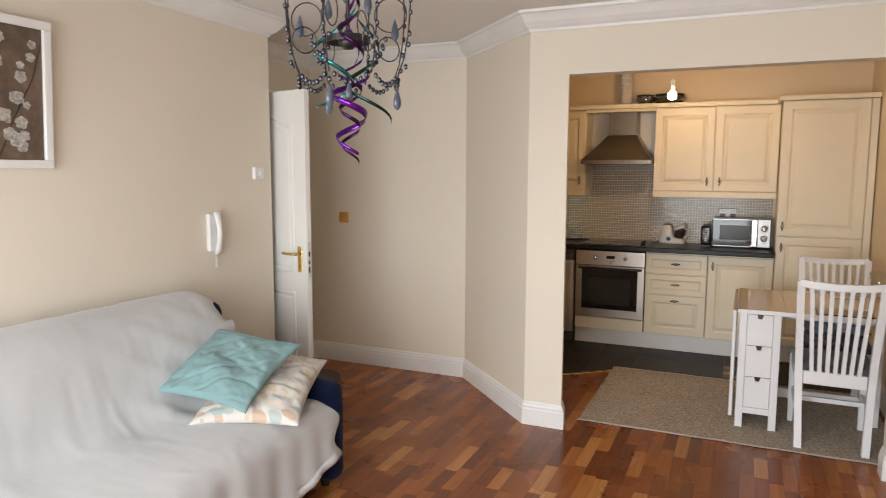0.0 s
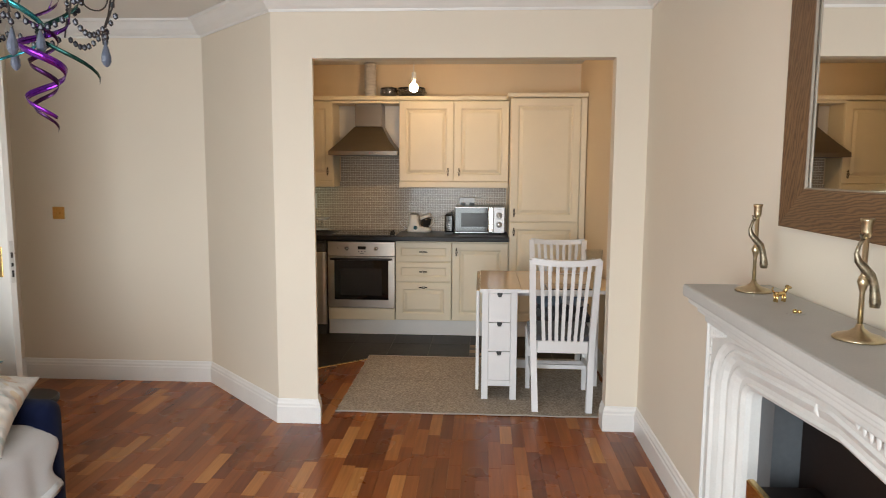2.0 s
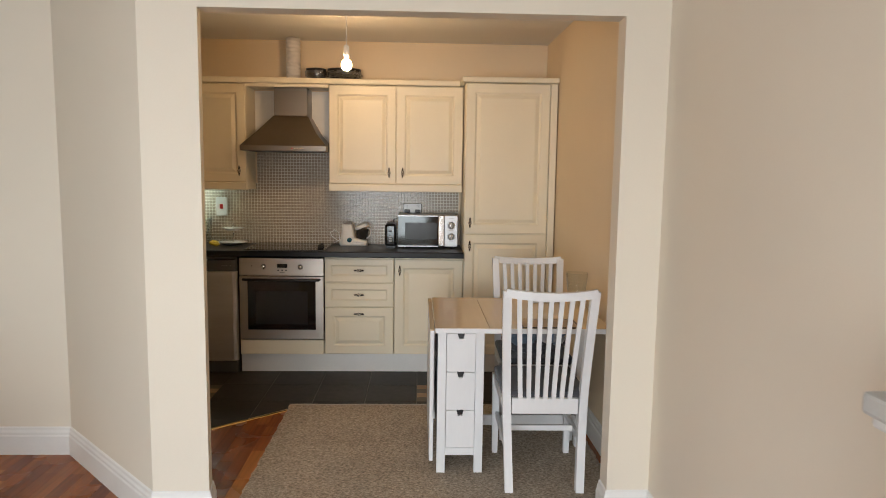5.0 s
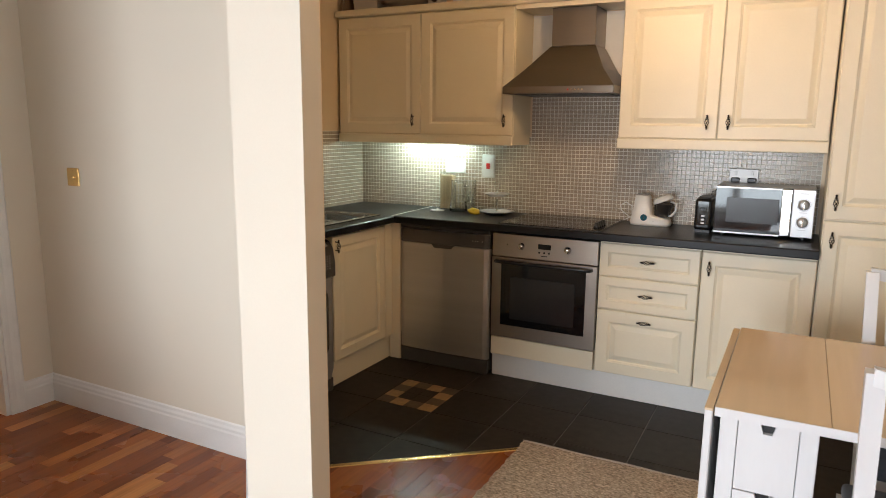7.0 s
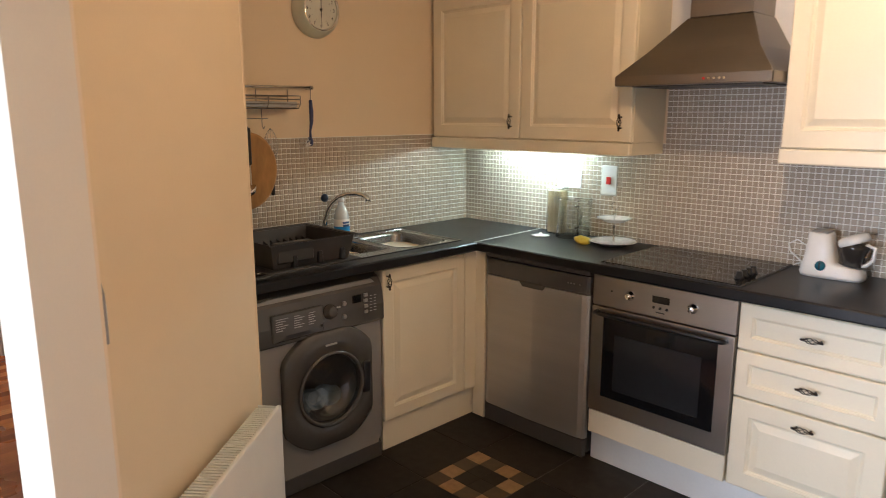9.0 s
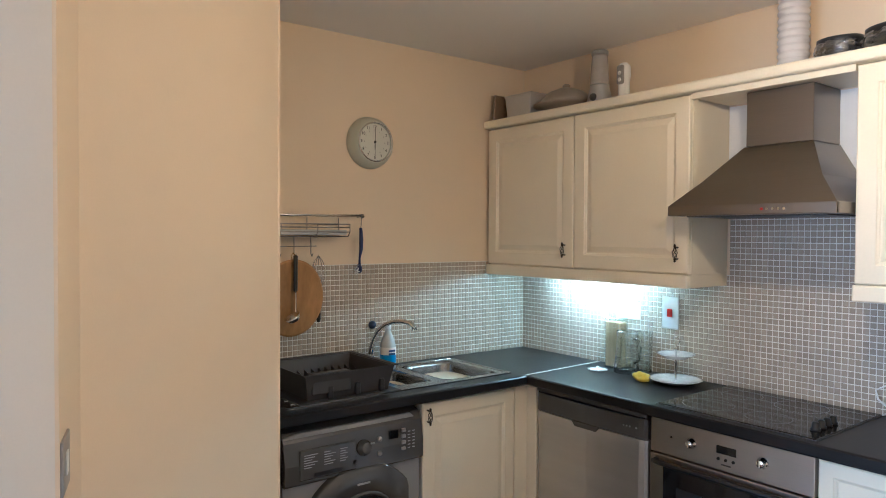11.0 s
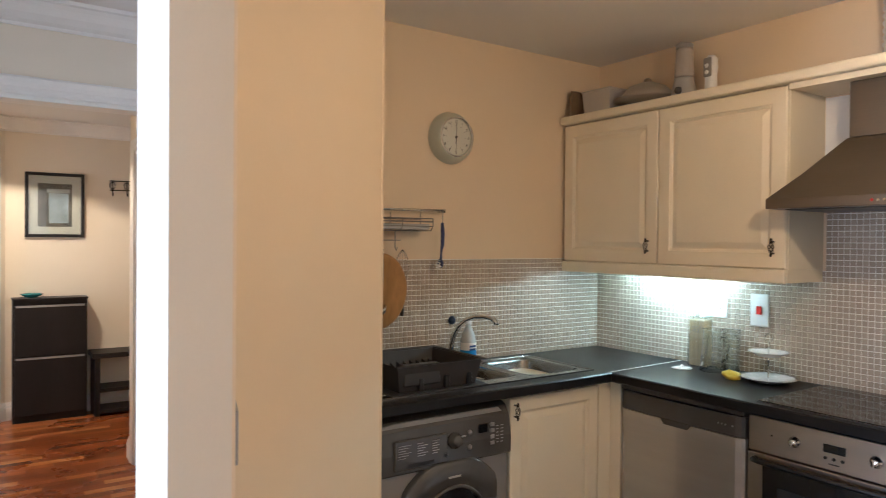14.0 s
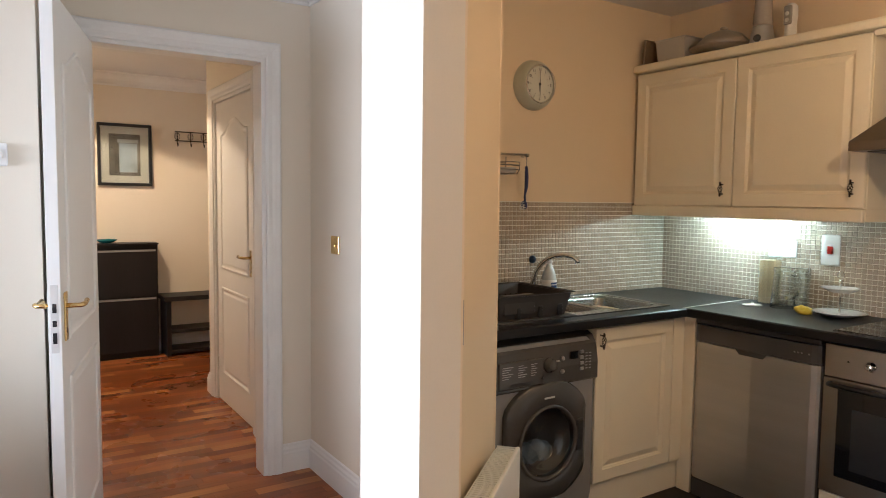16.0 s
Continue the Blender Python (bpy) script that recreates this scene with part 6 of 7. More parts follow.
def food_processor():
    t = thing("food_processor", pose(-0.66, 6.72, Z), "white food processor with dark bowl tipped on its base", "food processor")
    bm = bmesh.new()
    loops = []
    for z, x0, x1, y0, y1 in ((0.0, 0.0, 0.215, 0.0, 0.12), (0.012, -0.004, 0.218, -0.002, 0.122), (0.04, 0.0, 0.21, 0.004, 0.118), (0.052, 0.004, 0.155, 0.006, 0.116), (0.06, 0.006, 0.12, 0.008, 0.114), (0.11, 0.014, 0.108, 0.012, 0.11), (0.16, 0.018, 0.098, 0.016, 0.106), (0.165, 0.022, 0.094, 0.02, 0.102)):
        cx, cy, rx, ry = (x0 + x1) / 2, (y0 + y1) / 2, (x1 - x0) / 2, (y1 - y0) / 2
        loops.append([(cx + rx * (abs(math.cos(a)) ** 0.55) * (1 if math.cos(a) > 0 else -1), cy + ry * (abs(math.sin(a)) ** 0.55) * (1 if math.sin(a) > 0 else -1), z) for a in [2 * math.pi * k / 28 for k in range(28)]])
    add_loops(bm, loops)
    part("base", bm, M_WHITE, t, "white motor base", True)
    part("cap", box(0.026, 0.09, 0.024, 0.098, 0.165, 0.172, 0.003), M_GRAPHITE, t)
    k = part("dial", lathe([(0.019, 0), (0.018, 0.006), (0.015, 0.012)], 20, pose(0.078, 0.006, 0.045, 90)), surface("petrol_blue_plastic", (0.01, 0.12, 0.17), 0.3, vary=0.1, relief=0), t, "petrol blue dial", True)
    part("pointer", box(0.0755, 0.0805, -0.009, -0.005, 0.033, 0.06, 0.001), M_BLACK, k)
    part("bowl", lathe([(0.03, 0.0), (0.042, 0.004), (0.05, 0.07), (0.052, 0.085)], 24, pose(0.165, 0.06, 0.05, 0, 6, 0)), surface("smoked_plastic", (0.035, 0.03, 0.026), 0.15, vary=0.2, relief=0), t, "smoked plastic bowl", True)
    part("lid", lathe([(0.053, 0.0), (0.055, 0.01), (0.05, 0.026), (0.03, 0.032), (0.001, 0.034)], 24, pose(0.172, 0.06, 0.135, 0, -22, 0)), M_WHITE, t, "tilted white lid", True)
    part("handle", tube([(0.212, 0.05, 0.135), (0.243, 0.04, 0.128), (0.24, 0.04, 0.085), (0.218, 0.045, 0.06), (0.2, 0.05, 0.055)], 0.007, 8), M_WHITE, t, "", True)
    part("cable", tube([(0.0, 0.11, 0.02), (-0.03, 0.13, 0.03), (-0.075, 0.14, 0.06), (-0.085, 0.145, 0.09), (-0.055, 0.15, 0.11), (-0.02, 0.15, 0.09), (-0.015, 0.145, 0.03), (-0.06, 0.14, 0.006)], 0.0035, 6), M_WHITE, t, "white cable", True)
    part("text_mark", box(0.1, 0.135, 0.0015, 0.004, 0.024, 0.027), M_GRAPHITE, t)


food_processor()


def cake_stand():
    t = thing("cake_stand", pose(-1.475, 6.74, Z), "two-tier white plate stand with a chrome ring handle", "cake stand")
    for z, r in ((0.002, 0.112), (0.11, 0.082)):
        p = part("plate", lathe([(r * 0.55, z), (r * 0.6, z + 0.003), (r * 0.92, z + 0.016), (r, z + 0.02), (r * 0.9, z + 0.019), (r * 0.55, z + 0.006), (0.002, z + 0.005)], 40), M_PORCELAIN, t, "white patterned china plate", True)
    part("rod", lathe([(0.004, 0.006), (0.006, 0.02), (0.0035, 0.03), (0.0035, 0.08), (0.006, 0.09), (0.0035, 0.105), (0.0035, 0.14), (0.006, 0.15), (0.003, 0.168)], 12), M_CHROME, t, "", True)
    part("ring", tube([(0.017 * math.cos(2 * math.pi * i / 20), 0.0, 0.185 + 0.017 * math.sin(2 * math.pi * i / 20)) for i in range(20)], 0.002, 6, True), M_CHROME, t, "", True)


M_JUG = glass("thick_jug_glass", (0.88, 0.92, 0.91), 0.07, 2.4)
M_PORCELAIN = surface("patterned_china", (0.74, 0.72, 0.70), 0.15, vary=0.18, big=28, fine=90, relief=0)
cake_stand()
u = thing("lemon_cloth", pose(-1.595, 6.665, Z), "crumpled yellow cloth beside the plate stand", "cloth")
bm = bmesh.new()
bmesh.ops.create_icosphere(bm, subdivisions=3, radius=0.03)
for v in bm.verts:
    v.co *= 1 + 0.35 * noise.noise(v.co * 40)
    v.co.x *= 1.35
    v.co.z = max(0.001, (v.co.z + 0.02) * 0.75 + 0.006 * noise.noise(v.co * 70))
part("fabric", bm, cloth("yellow_cotton", (0.72, 0.55, 0.05), 600, 0.2), u, "", True)
u = thing("pasta_jar", pose(-1.855, 6.815, Z), "tall square glass jar filled with spaghetti", "jar")
part("jar", box(-0.05, 0.05, -0.032, 0.032, 0.001, 0.235, 0.008, 2), M_GLASS, u)
part("pasta", box(-0.044, 0.044, -0.026, 0.026, 0.006, 0.222, 0.004), surface("dry_spaghetti", (0.66, 0.53, 0.34), 0.55, vary=0.35, big=20, fine=500, relief=0.3, stretch=(1, 1, 0.02)), u, "dry spaghetti")
part("lid", box(-0.048, 0.048, -0.031, 0.031, 0.236, 0.242, 0.003), M_GLASS, u)
u = thing("glass_jug", pose(-1.75, 6.76, Z), "clear glass water jug with a handle", "jug")
part("body", lathe([(0.054, 0.001), (0.058, 0.004), (0.052, 0.08), (0.046, 0.165), (0.048, 0.192), (0.046, 0.193)], 28, None, False), M_JUG, u, "", True)
part("handle", tube([(0.04, 0, 0.16), (0.075, 0, 0.165), (0.082, 0, 0.13), (0.07, 0, 0.07), (0.045, 0, 0.05)], 0.006, 8), M_JUG, u, "", True)
u = thing("glass_tumbler", pose(-1.70, 6.83, Z), "tall clear glass tumbler behind the jug", "glass")
part("body", lathe([(0.03, 0.001), (0.032, 0.004), (0.038, 0.19), (0.0365, 0.191)], 24, None, False), M_JUG, u, "", True)
u = thing("saucer_lid", pose(-1.87, 6.70, Z), "small white pot lid lying on the worktop", "lid")
part("lid", lathe([(0.045, 0.001), (0.046, 0.004), (0.03, 0.008), (0.008, 0.009), (0.007, 0.016), (0.001, 0.018)], 24), M_PORCELAIN, u, "", True)


# ---- sink, tap, drying rack ----
def sink():
    t = thing("sink", pose(0, 0, Z), "stainless steel sink with bowl, half bowl and drainer", "sink")
    bowls = ((-2.455, -2.095, 5.965, 6.255, 0.16), (-2.42, -2.13, 5.74, 5.91, 0.09))
    bm = bmesh.new()
    ys = [5.205, 5.74, 5.91, 5.965, 6.255, 6.305]
    for a, b in zip(ys, ys[1:]):
        hole = next((h for h in bowls if abs(h[2] - a) < 1e-6), None)
        if hole:
            add_box(bm, -2.495, hole[0], a, b, 0.0, 0.004)
            add_box(bm, hole[1], -2.05, a, b, 0.0, 0.004)
        else:
            add_box(bm, -2.495, -2.05, a, b, 0.0, 0.004)
    part("deck", bm, M_SINK, t)
    part("deck_rim", sweep([(-2.497, 5.203), (-2.497, 6.307), (-2.048, 6.307), (-2.048, 5.203)], [(0, 0.0), (0.0, 0.006), (0.008, 0.006), (0.01, 0.003), (0.01, 0.0)], True), M_SINK, t)
    for x0, x1, y0, y1, d in bowls:
        bm = bmesh.new()
        loops = []
        for z, ins in ((0.0045, -0.004), (0.003, 0.0), (-0.01, 0.006), (-d + 0.02, 0.012), (-d, 0.03), (-d - 0.002, 0.06)):
            cx, cy, rx, ry = (x0 + x1) / 2, (y0 + y1) / 2, (x1 - x0) / 2 - ins, (y1 - y0) / 2 - ins
            loops.append([(cx + rx * math.copysign(abs(math.cos(a)) ** 0.35, math.cos(a)), cy + ry * math.copysign(abs(math.sin(a)) ** 0.35, math.sin(a)), z) for a in [2 * math.pi * k / 40 for k in range(40)]])
        vs = [[bm.verts.new(p) for p in l] for l in loops]
        for a, b in zip(vs, vs[1:]):
            for k in range(40):
                bm.faces.new((a[k], a[(k + 1) % 40], b[(k + 1) % 40], b[k]))
        bm.faces.new(vs[-1])
        w = part("bowl", bm, M_SINK, t, "", True)
        part("waste", lathe([(0.03, 0), (0.028, 0.002), (0.02, 0.001), (0.001, 0.0005)], 20, pose((x0 + x1) / 2, (y0 + y1) / 2, -d)), M_CHROME, w)
    for k in range(7):
        part("drainer_ridge", tube([(-2.43 + 0.055 * k, 5.24, 0.004), (-2.43 + 0.055 * k, 5.68, 0.004)], 0.004, 6), M_SINK, t)


sink()
u = thing("kitchen_tap", pose(-2.50, 5.825, Z + 0.004), "chrome swan-neck kitchen mixer tap", "tap")
part("body", lathe([(0.026, 0.0), (0.026, 0.01), (0.02, 0.016), (0.019, 0.06), (0.014, 0.07)], 20), M_CHROME, u, "", True)
sp = [(0, 0, 0.06), (0.004, 0.003, 0.10), (0.016, 0.010, 0.145), (0.036, 0.024, 0.185), (0.064, 0.044, 0.213), (0.098, 0.066, 0.229), (0.135, 0.09, 0.233), (0.168, 0.11, 0.226), (0.185, 0.12, 0.213), (0.189, 0.123, 0.194)]
part("spout", tube([Vector(p) for p in sp], [0.013] * 4 + [0.0115] * (len(sp) - 6) + [0.012, 0.014], 12), M_CHROME, u, "", True)
part("lever", tube([(0, 0, 0.05), (0.0, -0.03, 0.065), (0.0, -0.06, 0.085)], [0.009, 0.007, 0.008], 8), M_CHROME, u, "", True)
u = thing("wall_valve", pose(KX + 0.006, 5.875, 1.11), "small dark round cap on the tiles above the tap", "valve")
part("cap", lathe([(0.02, 0), (0.02, 0.008), (0.014, 0.016), (0.008, 0.022)], 16, pose(0, 0, 0, 0, 90)), surface("dark_blue_plastic", (0.012, 0.03, 0.07), 0.35, vary=0.1, relief=0), u, "", True)
u = thing("soap_bottle", pose(-2.46, 5.90, Z + 0.004) @ Matrix.Scale(1.2, 4), "clear washing-up liquid bottle with a blue label", "bottle")
part("bottle", lathe([(0.028, 0.0), (0.031, 0.004), (0.031, 0.09), (0.024, 0.12), (0.012, 0.145), (0.011, 0.155)], 20), surface("clear_bottle_plastic", (0.55, 0.60, 0.62), 0.2, vary=0.1, relief=0), u, "", True)
part("cap", lathe([(0.012, 0.155), (0.013, 0.16), (0.011, 0.178), (0.005, 0.185)], 14), M_WHITE, u, "", True)
lb = part("label", lathe([(0.0314, 0.02), (0.0318, 0.022), (0.0318, 0.085), (0.0314, 0.087)], 20, None, False), M_WHITE, u, "white and blue label", True)
part("label_band", lathe([(0.0321, 0.024), (0.0321, 0.058)], 20, None, False), surface("label_blue", (0.01, 0.24, 0.66), 0.4, vary=0.1, relief=0), lb, "", True)
for z in (0.062, 0.074):
    part("label_lettering", box(0.0305, 0.0335, -0.016, 0.012, z - 0.0038, z + 0.0038), surface("label_ink", (0.02, 0.06, 0.2), 0.5, vary=0.05, relief=0), lb)


def drying_rack():
    t = thing("drying_rack", pose(-2.43, 5.285, Z + 0.008), "black plastic dish drying rack with cutlery slots", "dish rack")
    W, D, H = 0.36, 0.395, 0.1
    bm = bmesh.new()
    loops = []
    for z, i in ((0.0, 0.03), (0.0, 0.02), (H, 0.0), (H + 0.004, -0.012), (H, -0.012), (H - 0.004, 0.004), (0.006, 0.028)):
        loops.append([(0 + i, 0 + i, z), (W - i, 0 + i, z), (W - i, D - i, z), (0 + i, D - i, z)])
    vs = [[bm.verts.new(p) for p in l] for l in loops]
    for a, b in zip(vs, vs[1:]):
        for k in range(4):
            bm.faces.new((a[k], a[(k + 1) % 4], b[(k + 1) % 4], b[k]))
    bm.faces.new(vs[0][::-1])
    bm.faces.new(vs[-1])
    part("tray", bm, M_RACK, t)
    for k in range(11):
        y = 0.05 + 0.032 * k
        part("divider", add_loops(bmesh.new(), [[(0.05 + 0.26 * u, y - 0.004 * (1 - abs(u - 0.5)), 0.006), (0.05 + 0.26 * u, y + 0.004, 0.006), (0.05 + 0.26 * u, y + 0.004, 0.03 + 0.075 * abs(u - 0.35)), (0.05 + 0.26 * u, y - 0.002, 0.034 + 0.08 * abs(u - 0.35))] for u in (0, 0.25, 0.5, 0.75, 1)]), M_RACK, t)
    for y in (0.11, 0.23, 0.34):
        part("foot_arch", box(W - 0.02, W - 0.004, y - 0.012, y + 0.012, 0.0, 0.05, 0.004), M_BLACK, t)
    part("drip_tray", box(0.0, W + 0.02, -0.03, D + 0.02, -0.004, 0.0, 0.002), M_RACK, t)
    part("cutlery_box", box(0.31, W - 0.006, 0.03, 0.2, 0.02, H + 0.002, 0.006), M_RACK, t)


M_RACK = surface("black_rack_plastic", (0.045, 0.043, 0.043), 0.45, vary=0.2, big=8, fine=300, relief=0.08)
drying_rack()


# ---- utensil rail on the sink wall ----
M_WIRESTEEL = surface("dull_chrome_wire", (0.34, 0.32, 0.30), 0.3, 1.0, vary=0.2, big=20, fine=200, relief=0.0)


def utensil_rail():
    t = thing("utensil_rail", pose(KX, 0, 0), "chrome wall rail with wire shelf and hooks", "rail")
    part("rail", tube([(0.045, 5.12, 1.625), (0.045, 5.805, 1.632)], 0.006, 10), M_CHROME, t, "", True)
    for y in (5.16, 5.80):
        part("bracket", tube([(0.0, y, 1.63), (0.045, y, 1.63)], 0.009, 10), M_CHROME, t, "", True)
    sh = part("wire_shelf", tube([(0.118, 5.2, 1.575), (0.118, 5.69, 1.575)], 0.003, 6), M_WIRESTEEL, t, "dull chrome wire shelf", True)
    for x, z in ((0.012, 1.59), (0.115, 1.59), (0.115, 1.555), (0.012, 1.535), (0.05, 1.535), (0.09, 1.535)):
        part("wire", tube([(x, 5.2, z), (x, 5.69, z)], 0.0022, 6), M_WIRESTEEL, sh, "", True)
    for y in (5.2, 5.36, 5.53, 5.69):
        part("wire", tube([(0.012, y, 1.62), (0.012, y, 1.535), (0.1, y, 1.535), (0.118, y, 1.555), (0.118, y, 1.59)], 0.0022, 6), M_WIRESTEEL, sh, "", True)
    part("foil_box", box(0.015, 0.1, 5.22, 5.685, 1.54, 1.565, 0.003), M_SILVER, t, "flat silver box on the shelf")
    part("hook_bar", tube([(0.07, 5.2, 1.49), (0.07, 5.55, 1.492)], 0.002, 6), M_WIRESTEEL, t, "", True)
    for y in (5.3, 5.37, 5.44, 5.52):
        part("hook", tube([(0.07, y, 1.535), (0.072, y, 1.46), (0.083, y, 1.447), (0.092, y, 1.46)], 0.002, 6), M_WIRESTEEL, t, "", True)
    part("hook", tube([(0.05, 5.79, 1.64), (0.055, 5.785, 1.59), (0.06, 5.78, 1.575)], 0.002, 6), M_WIRESTEEL, t, "", True)


utensil_rail()
u = thing("chopping_board", pose(KX + 0.09, 5.42, 1.27, 0, 4, 0), "round orange-brown wooden board hanging from the rail", "chopping board")
bm = lathe([(0.001, 0), (0.16, 0.0), (0.168, 0.006), (0.168, 0.012), (0.16, 0.016), (0.001, 0.016)], 40, pose(0, 0, 0, 0, 90) @ Matrix.Diagonal((1.0, 0.86, 1, 1)))
part("board", bm, surface("orange_wood", (0.50, 0.27, 0.085), 0.38, vary=0.4, big=9, fine=50, relief=0.08, stretch=(1, 1, 0.4)), u)
part("loop", tube([(0.006, 0.0, 0.155), (0.006, 0.012, 0.18), (0.0, 0.0, 0.195), (0.006, -0.012, 0.18), (0.006, 0.0, 0.155)], 0.002, 5), M_BRASS, u)
u = thing("ladle", pose(KX + 0.13, 5.42, 1.30), "steel ladle with a black handle on a hook", "ladle")
part("handle", box(-0.004, 0.004, -0.01, 0.01, 0.0, 0.155, 0.004), M_BLACK, u)
part("neck", tube([(0, 0, 0.0), (0, 0, -0.09), (0.012, 0, -0.105)], 0.004, 8), M_CHROME, u, "", True)
part("bowl", lathe([(0.001, -0.03), (0.025, -0.022), (0.036, 0.0), (0.034, 0.0), (0.023, -0.02), (0.001, -0.027)], 20, pose(0.03, -0.03, -0.10, 30, 0, 0), False), M_CHROME, u, "", True)
u = thing("whisk", pose(KX + 0.085, 5.55, 1.45), "balloon whisk with a black handle hanging head up", "whisk")
bm = bmesh.new()
for k in range(6):
    a = math.pi * k / 6
    add_tube(bm, [(0.03 * math.sin(math.pi * (i / 16) ** 0.8) * math.cos(a) * (1 if i < 17 else -1), 0.03 * math.sin(math.pi * (i / 16) ** 0.8) * math.sin(a), -0.17 * i / 16) for i in range(17)], 0.0011, 4)
    add_tube(bm, [(-0.03 * math.sin(math.pi * (i / 16) ** 0.8) * math.cos(a), -0.03 * math.sin(math.pi * (i / 16) ** 0.8) * math.sin(a), -0.17 * i / 16) for i in range(17)], 0.0011, 4)
part("wires", bm, M_CHROME, u, "", True)
part("handle", lathe([(0.006, -0.17), (0.009, -0.18), (0.01, -0.28), (0.007, -0.295)], 12), M_BLACK, u, "", True)
u = thing("dish_brush", pose(KX + 0.06, 5.78, 1.575), "dark blue dish brush with white bristles", "brush")
part("handle", tube([(0, 0, 0.0), (0, 0.003, -0.05), (0, 0.002, -0.1), (0, -0.006, -0.14), (0, -0.006, -0.175)], [0.007, 0.01, 0.009, 0.005, 0.006], 10), surface("navy_plastic", (0.02, 0.035, 0.13), 0.35, vary=0.1, relief=0), u, "", True)
part("head", lathe([(0.02, 0), (0.022, 0.008), (0.012, 0.016)], 16, pose(0.0, -0.004, -0.19, 90, 0, 0)), surface("navy_brush_head", (0.02, 0.035, 0.13), 0.4, vary=0.1, relief=0), u, "", True)
bm = bmesh.new()
rb = random.Random(2)
for k in range(50):
    a, r = rb.uniform(0, 6.28), 0.019 * math.sqrt(rb.random())
    c = Vector((r * math.cos(a), -0.002, -0.19 + r * math.sin(a)))
    add_tube(bm, [c, c + Vector((rb.uniform(-0.004, 0.004), -0.024, -0.008 + rb.uniform(-0.004, 0.004)))], 0.0012, 4)
part("bristles", bm, M_WHITE, u)


# ---- clock ----
def wall_clock():
    t = thing("wall_clock", pose(KX, 5.858, 1.98, 0, 90, 0), "round pale green wall clock showing six o'clock", "clock")
    part("case", lathe([(0.122, 0.0), (0.124, 0.006), (0.116, 0.035), (0.102, 0.055), (0.094, 0.064), (0.088, 0.064), (0.086, 0.056)], 56, None, False), M_CLOCKCASE, t, "pale green moulded case", True)
    part("rim", lathe([(0.0935, 0.062), (0.0945, 0.066), (0.089, 0.0675), (0.087, 0.063)], 56, None, False), M_CHROME, t, "thin chrome rim", True)
    part("face", lathe([(0.09, 0.054), (0.001, 0.0545)], 48), M_CLOCKFACE, t, "cream dial")
    # the case's axis is z; 12 points to -x here, which is up on the wall
    for k in range(1, 13):
        a = radians(30 * k)
        x, y = -0.072 * math.cos(a), 0.072 * math.sin(a)
        text_mesh("numeral", str(k), 0.02, M_BLACK, t, Matrix.Translation((x, y, 0.055)) @ pose(0, 0, 0, 0, 0, 90))
        x, y = -0.056 * math.cos(a), 0.056 * math.sin(a)
        part("hour_mark", lathe([(0.0018, 0.0548), (0.0016, 0.0556)], 8, Matrix.Translation((x, y, 0))), M_BLACK, t)
    part("hour_arm", box(-0.008, 0.036, -0.0022, 0.0022, 0.057, 0.0578), M_BLACK, t)
    part("minute_arm", box(-0.064, 0.01, -0.0013, 0.0013, 0.0585, 0.0592), M_BLACK, t)
    part("second_arm", box(-0.02, 0.074, -0.0006, 0.0006, 0.0597, 0.0602), M_BLACK, t)
    part("boss", lathe([(0.006, 0.0555), (0.005, 0.062)], 12), M_BLACK, t)


M_CLOCKCASE = surface("pale_green_enamel", (0.52, 0.53, 0.43), 0.35, vary=0.05, big=6, fine=100, relief=0)
M_CLOCKFACE = surface("cream_dial", (0.68, 0.67, 0.58), 0.5, vary=0.04, big=6, fine=100, relief=0)
wall_clock()


# ---- sockets and switches ----
def wall_plate(name, m, w, h, label, material):
    t = thing(name, m, label, "socket")
    part("plate", box(-w / 2, w / 2, -0.012, -0.0055, -h / 2, h / 2, 0.003), material, t)
    return t


u = wall_plate("cooker_switch", pose(-1.597, KY, 1.193), 0.088, 0.146, "tall white cooker switch plate with red rocker", M_WHITE)
part("rocker", box(-0.012, 0.012, -0.02, -0.012, -0.018, 0.018, 0.002), M_RED, u, "red rocker")
u = wall_plate("double_socket", pose(-1.83, KY, 1.185), 0.146, 0.086, "white double socket behind the jars", M_WHITE)
for x in (-0.04, 0.04):
    part("rocker", box(x - 0.006, x + 0.006, -0.015, -0.011, 0.012, 0.028, 0.001), M_WHITE, u)
    part("pin_hole", box(x - 0.002, x + 0.002, -0.0125, -0.0115, -0.005, 0.004), M_BLACK, u)
u = wall_plate("double_socket", pose(-0.10, KY, 1.19), 0.146, 0.086, "steel double socket with black inserts over the microwave", M_GRAPHITE)
for x in (-0.04, 0.042):
    part("plug", box(x - 0.022, x + 0.022, -0.026, -0.011, -0.03, -0.004, 0.005), M_BLACK, u)
    part("rocker", box(x - 0.006, x + 0.006, -0.015, -0.011, 0.012, 0.03, 0.001), M_GRAPHITE, u)
pd = (Vector(SK0) - Vector(RV)).normalized()
u = thing("light_switch", pose(RV[0] + pd.x * 0.05, RV[1] + pd.y * 0.05, 1.18, 0, 0, math.degrees(math.atan2(pd.y, pd.x))), "dark steel light switch with white rocker behind the pier", "switch")
part("plate", box(-0.043, 0.043, -0.0045, 0.0, -0.043, 0.043, 0.001), M_GRAPHITE, u)
part("rocker", box(-0.012, 0.012, -0.0065, -0.0043, -0.018, 0.018, 0.0005), M_WHITE, u)


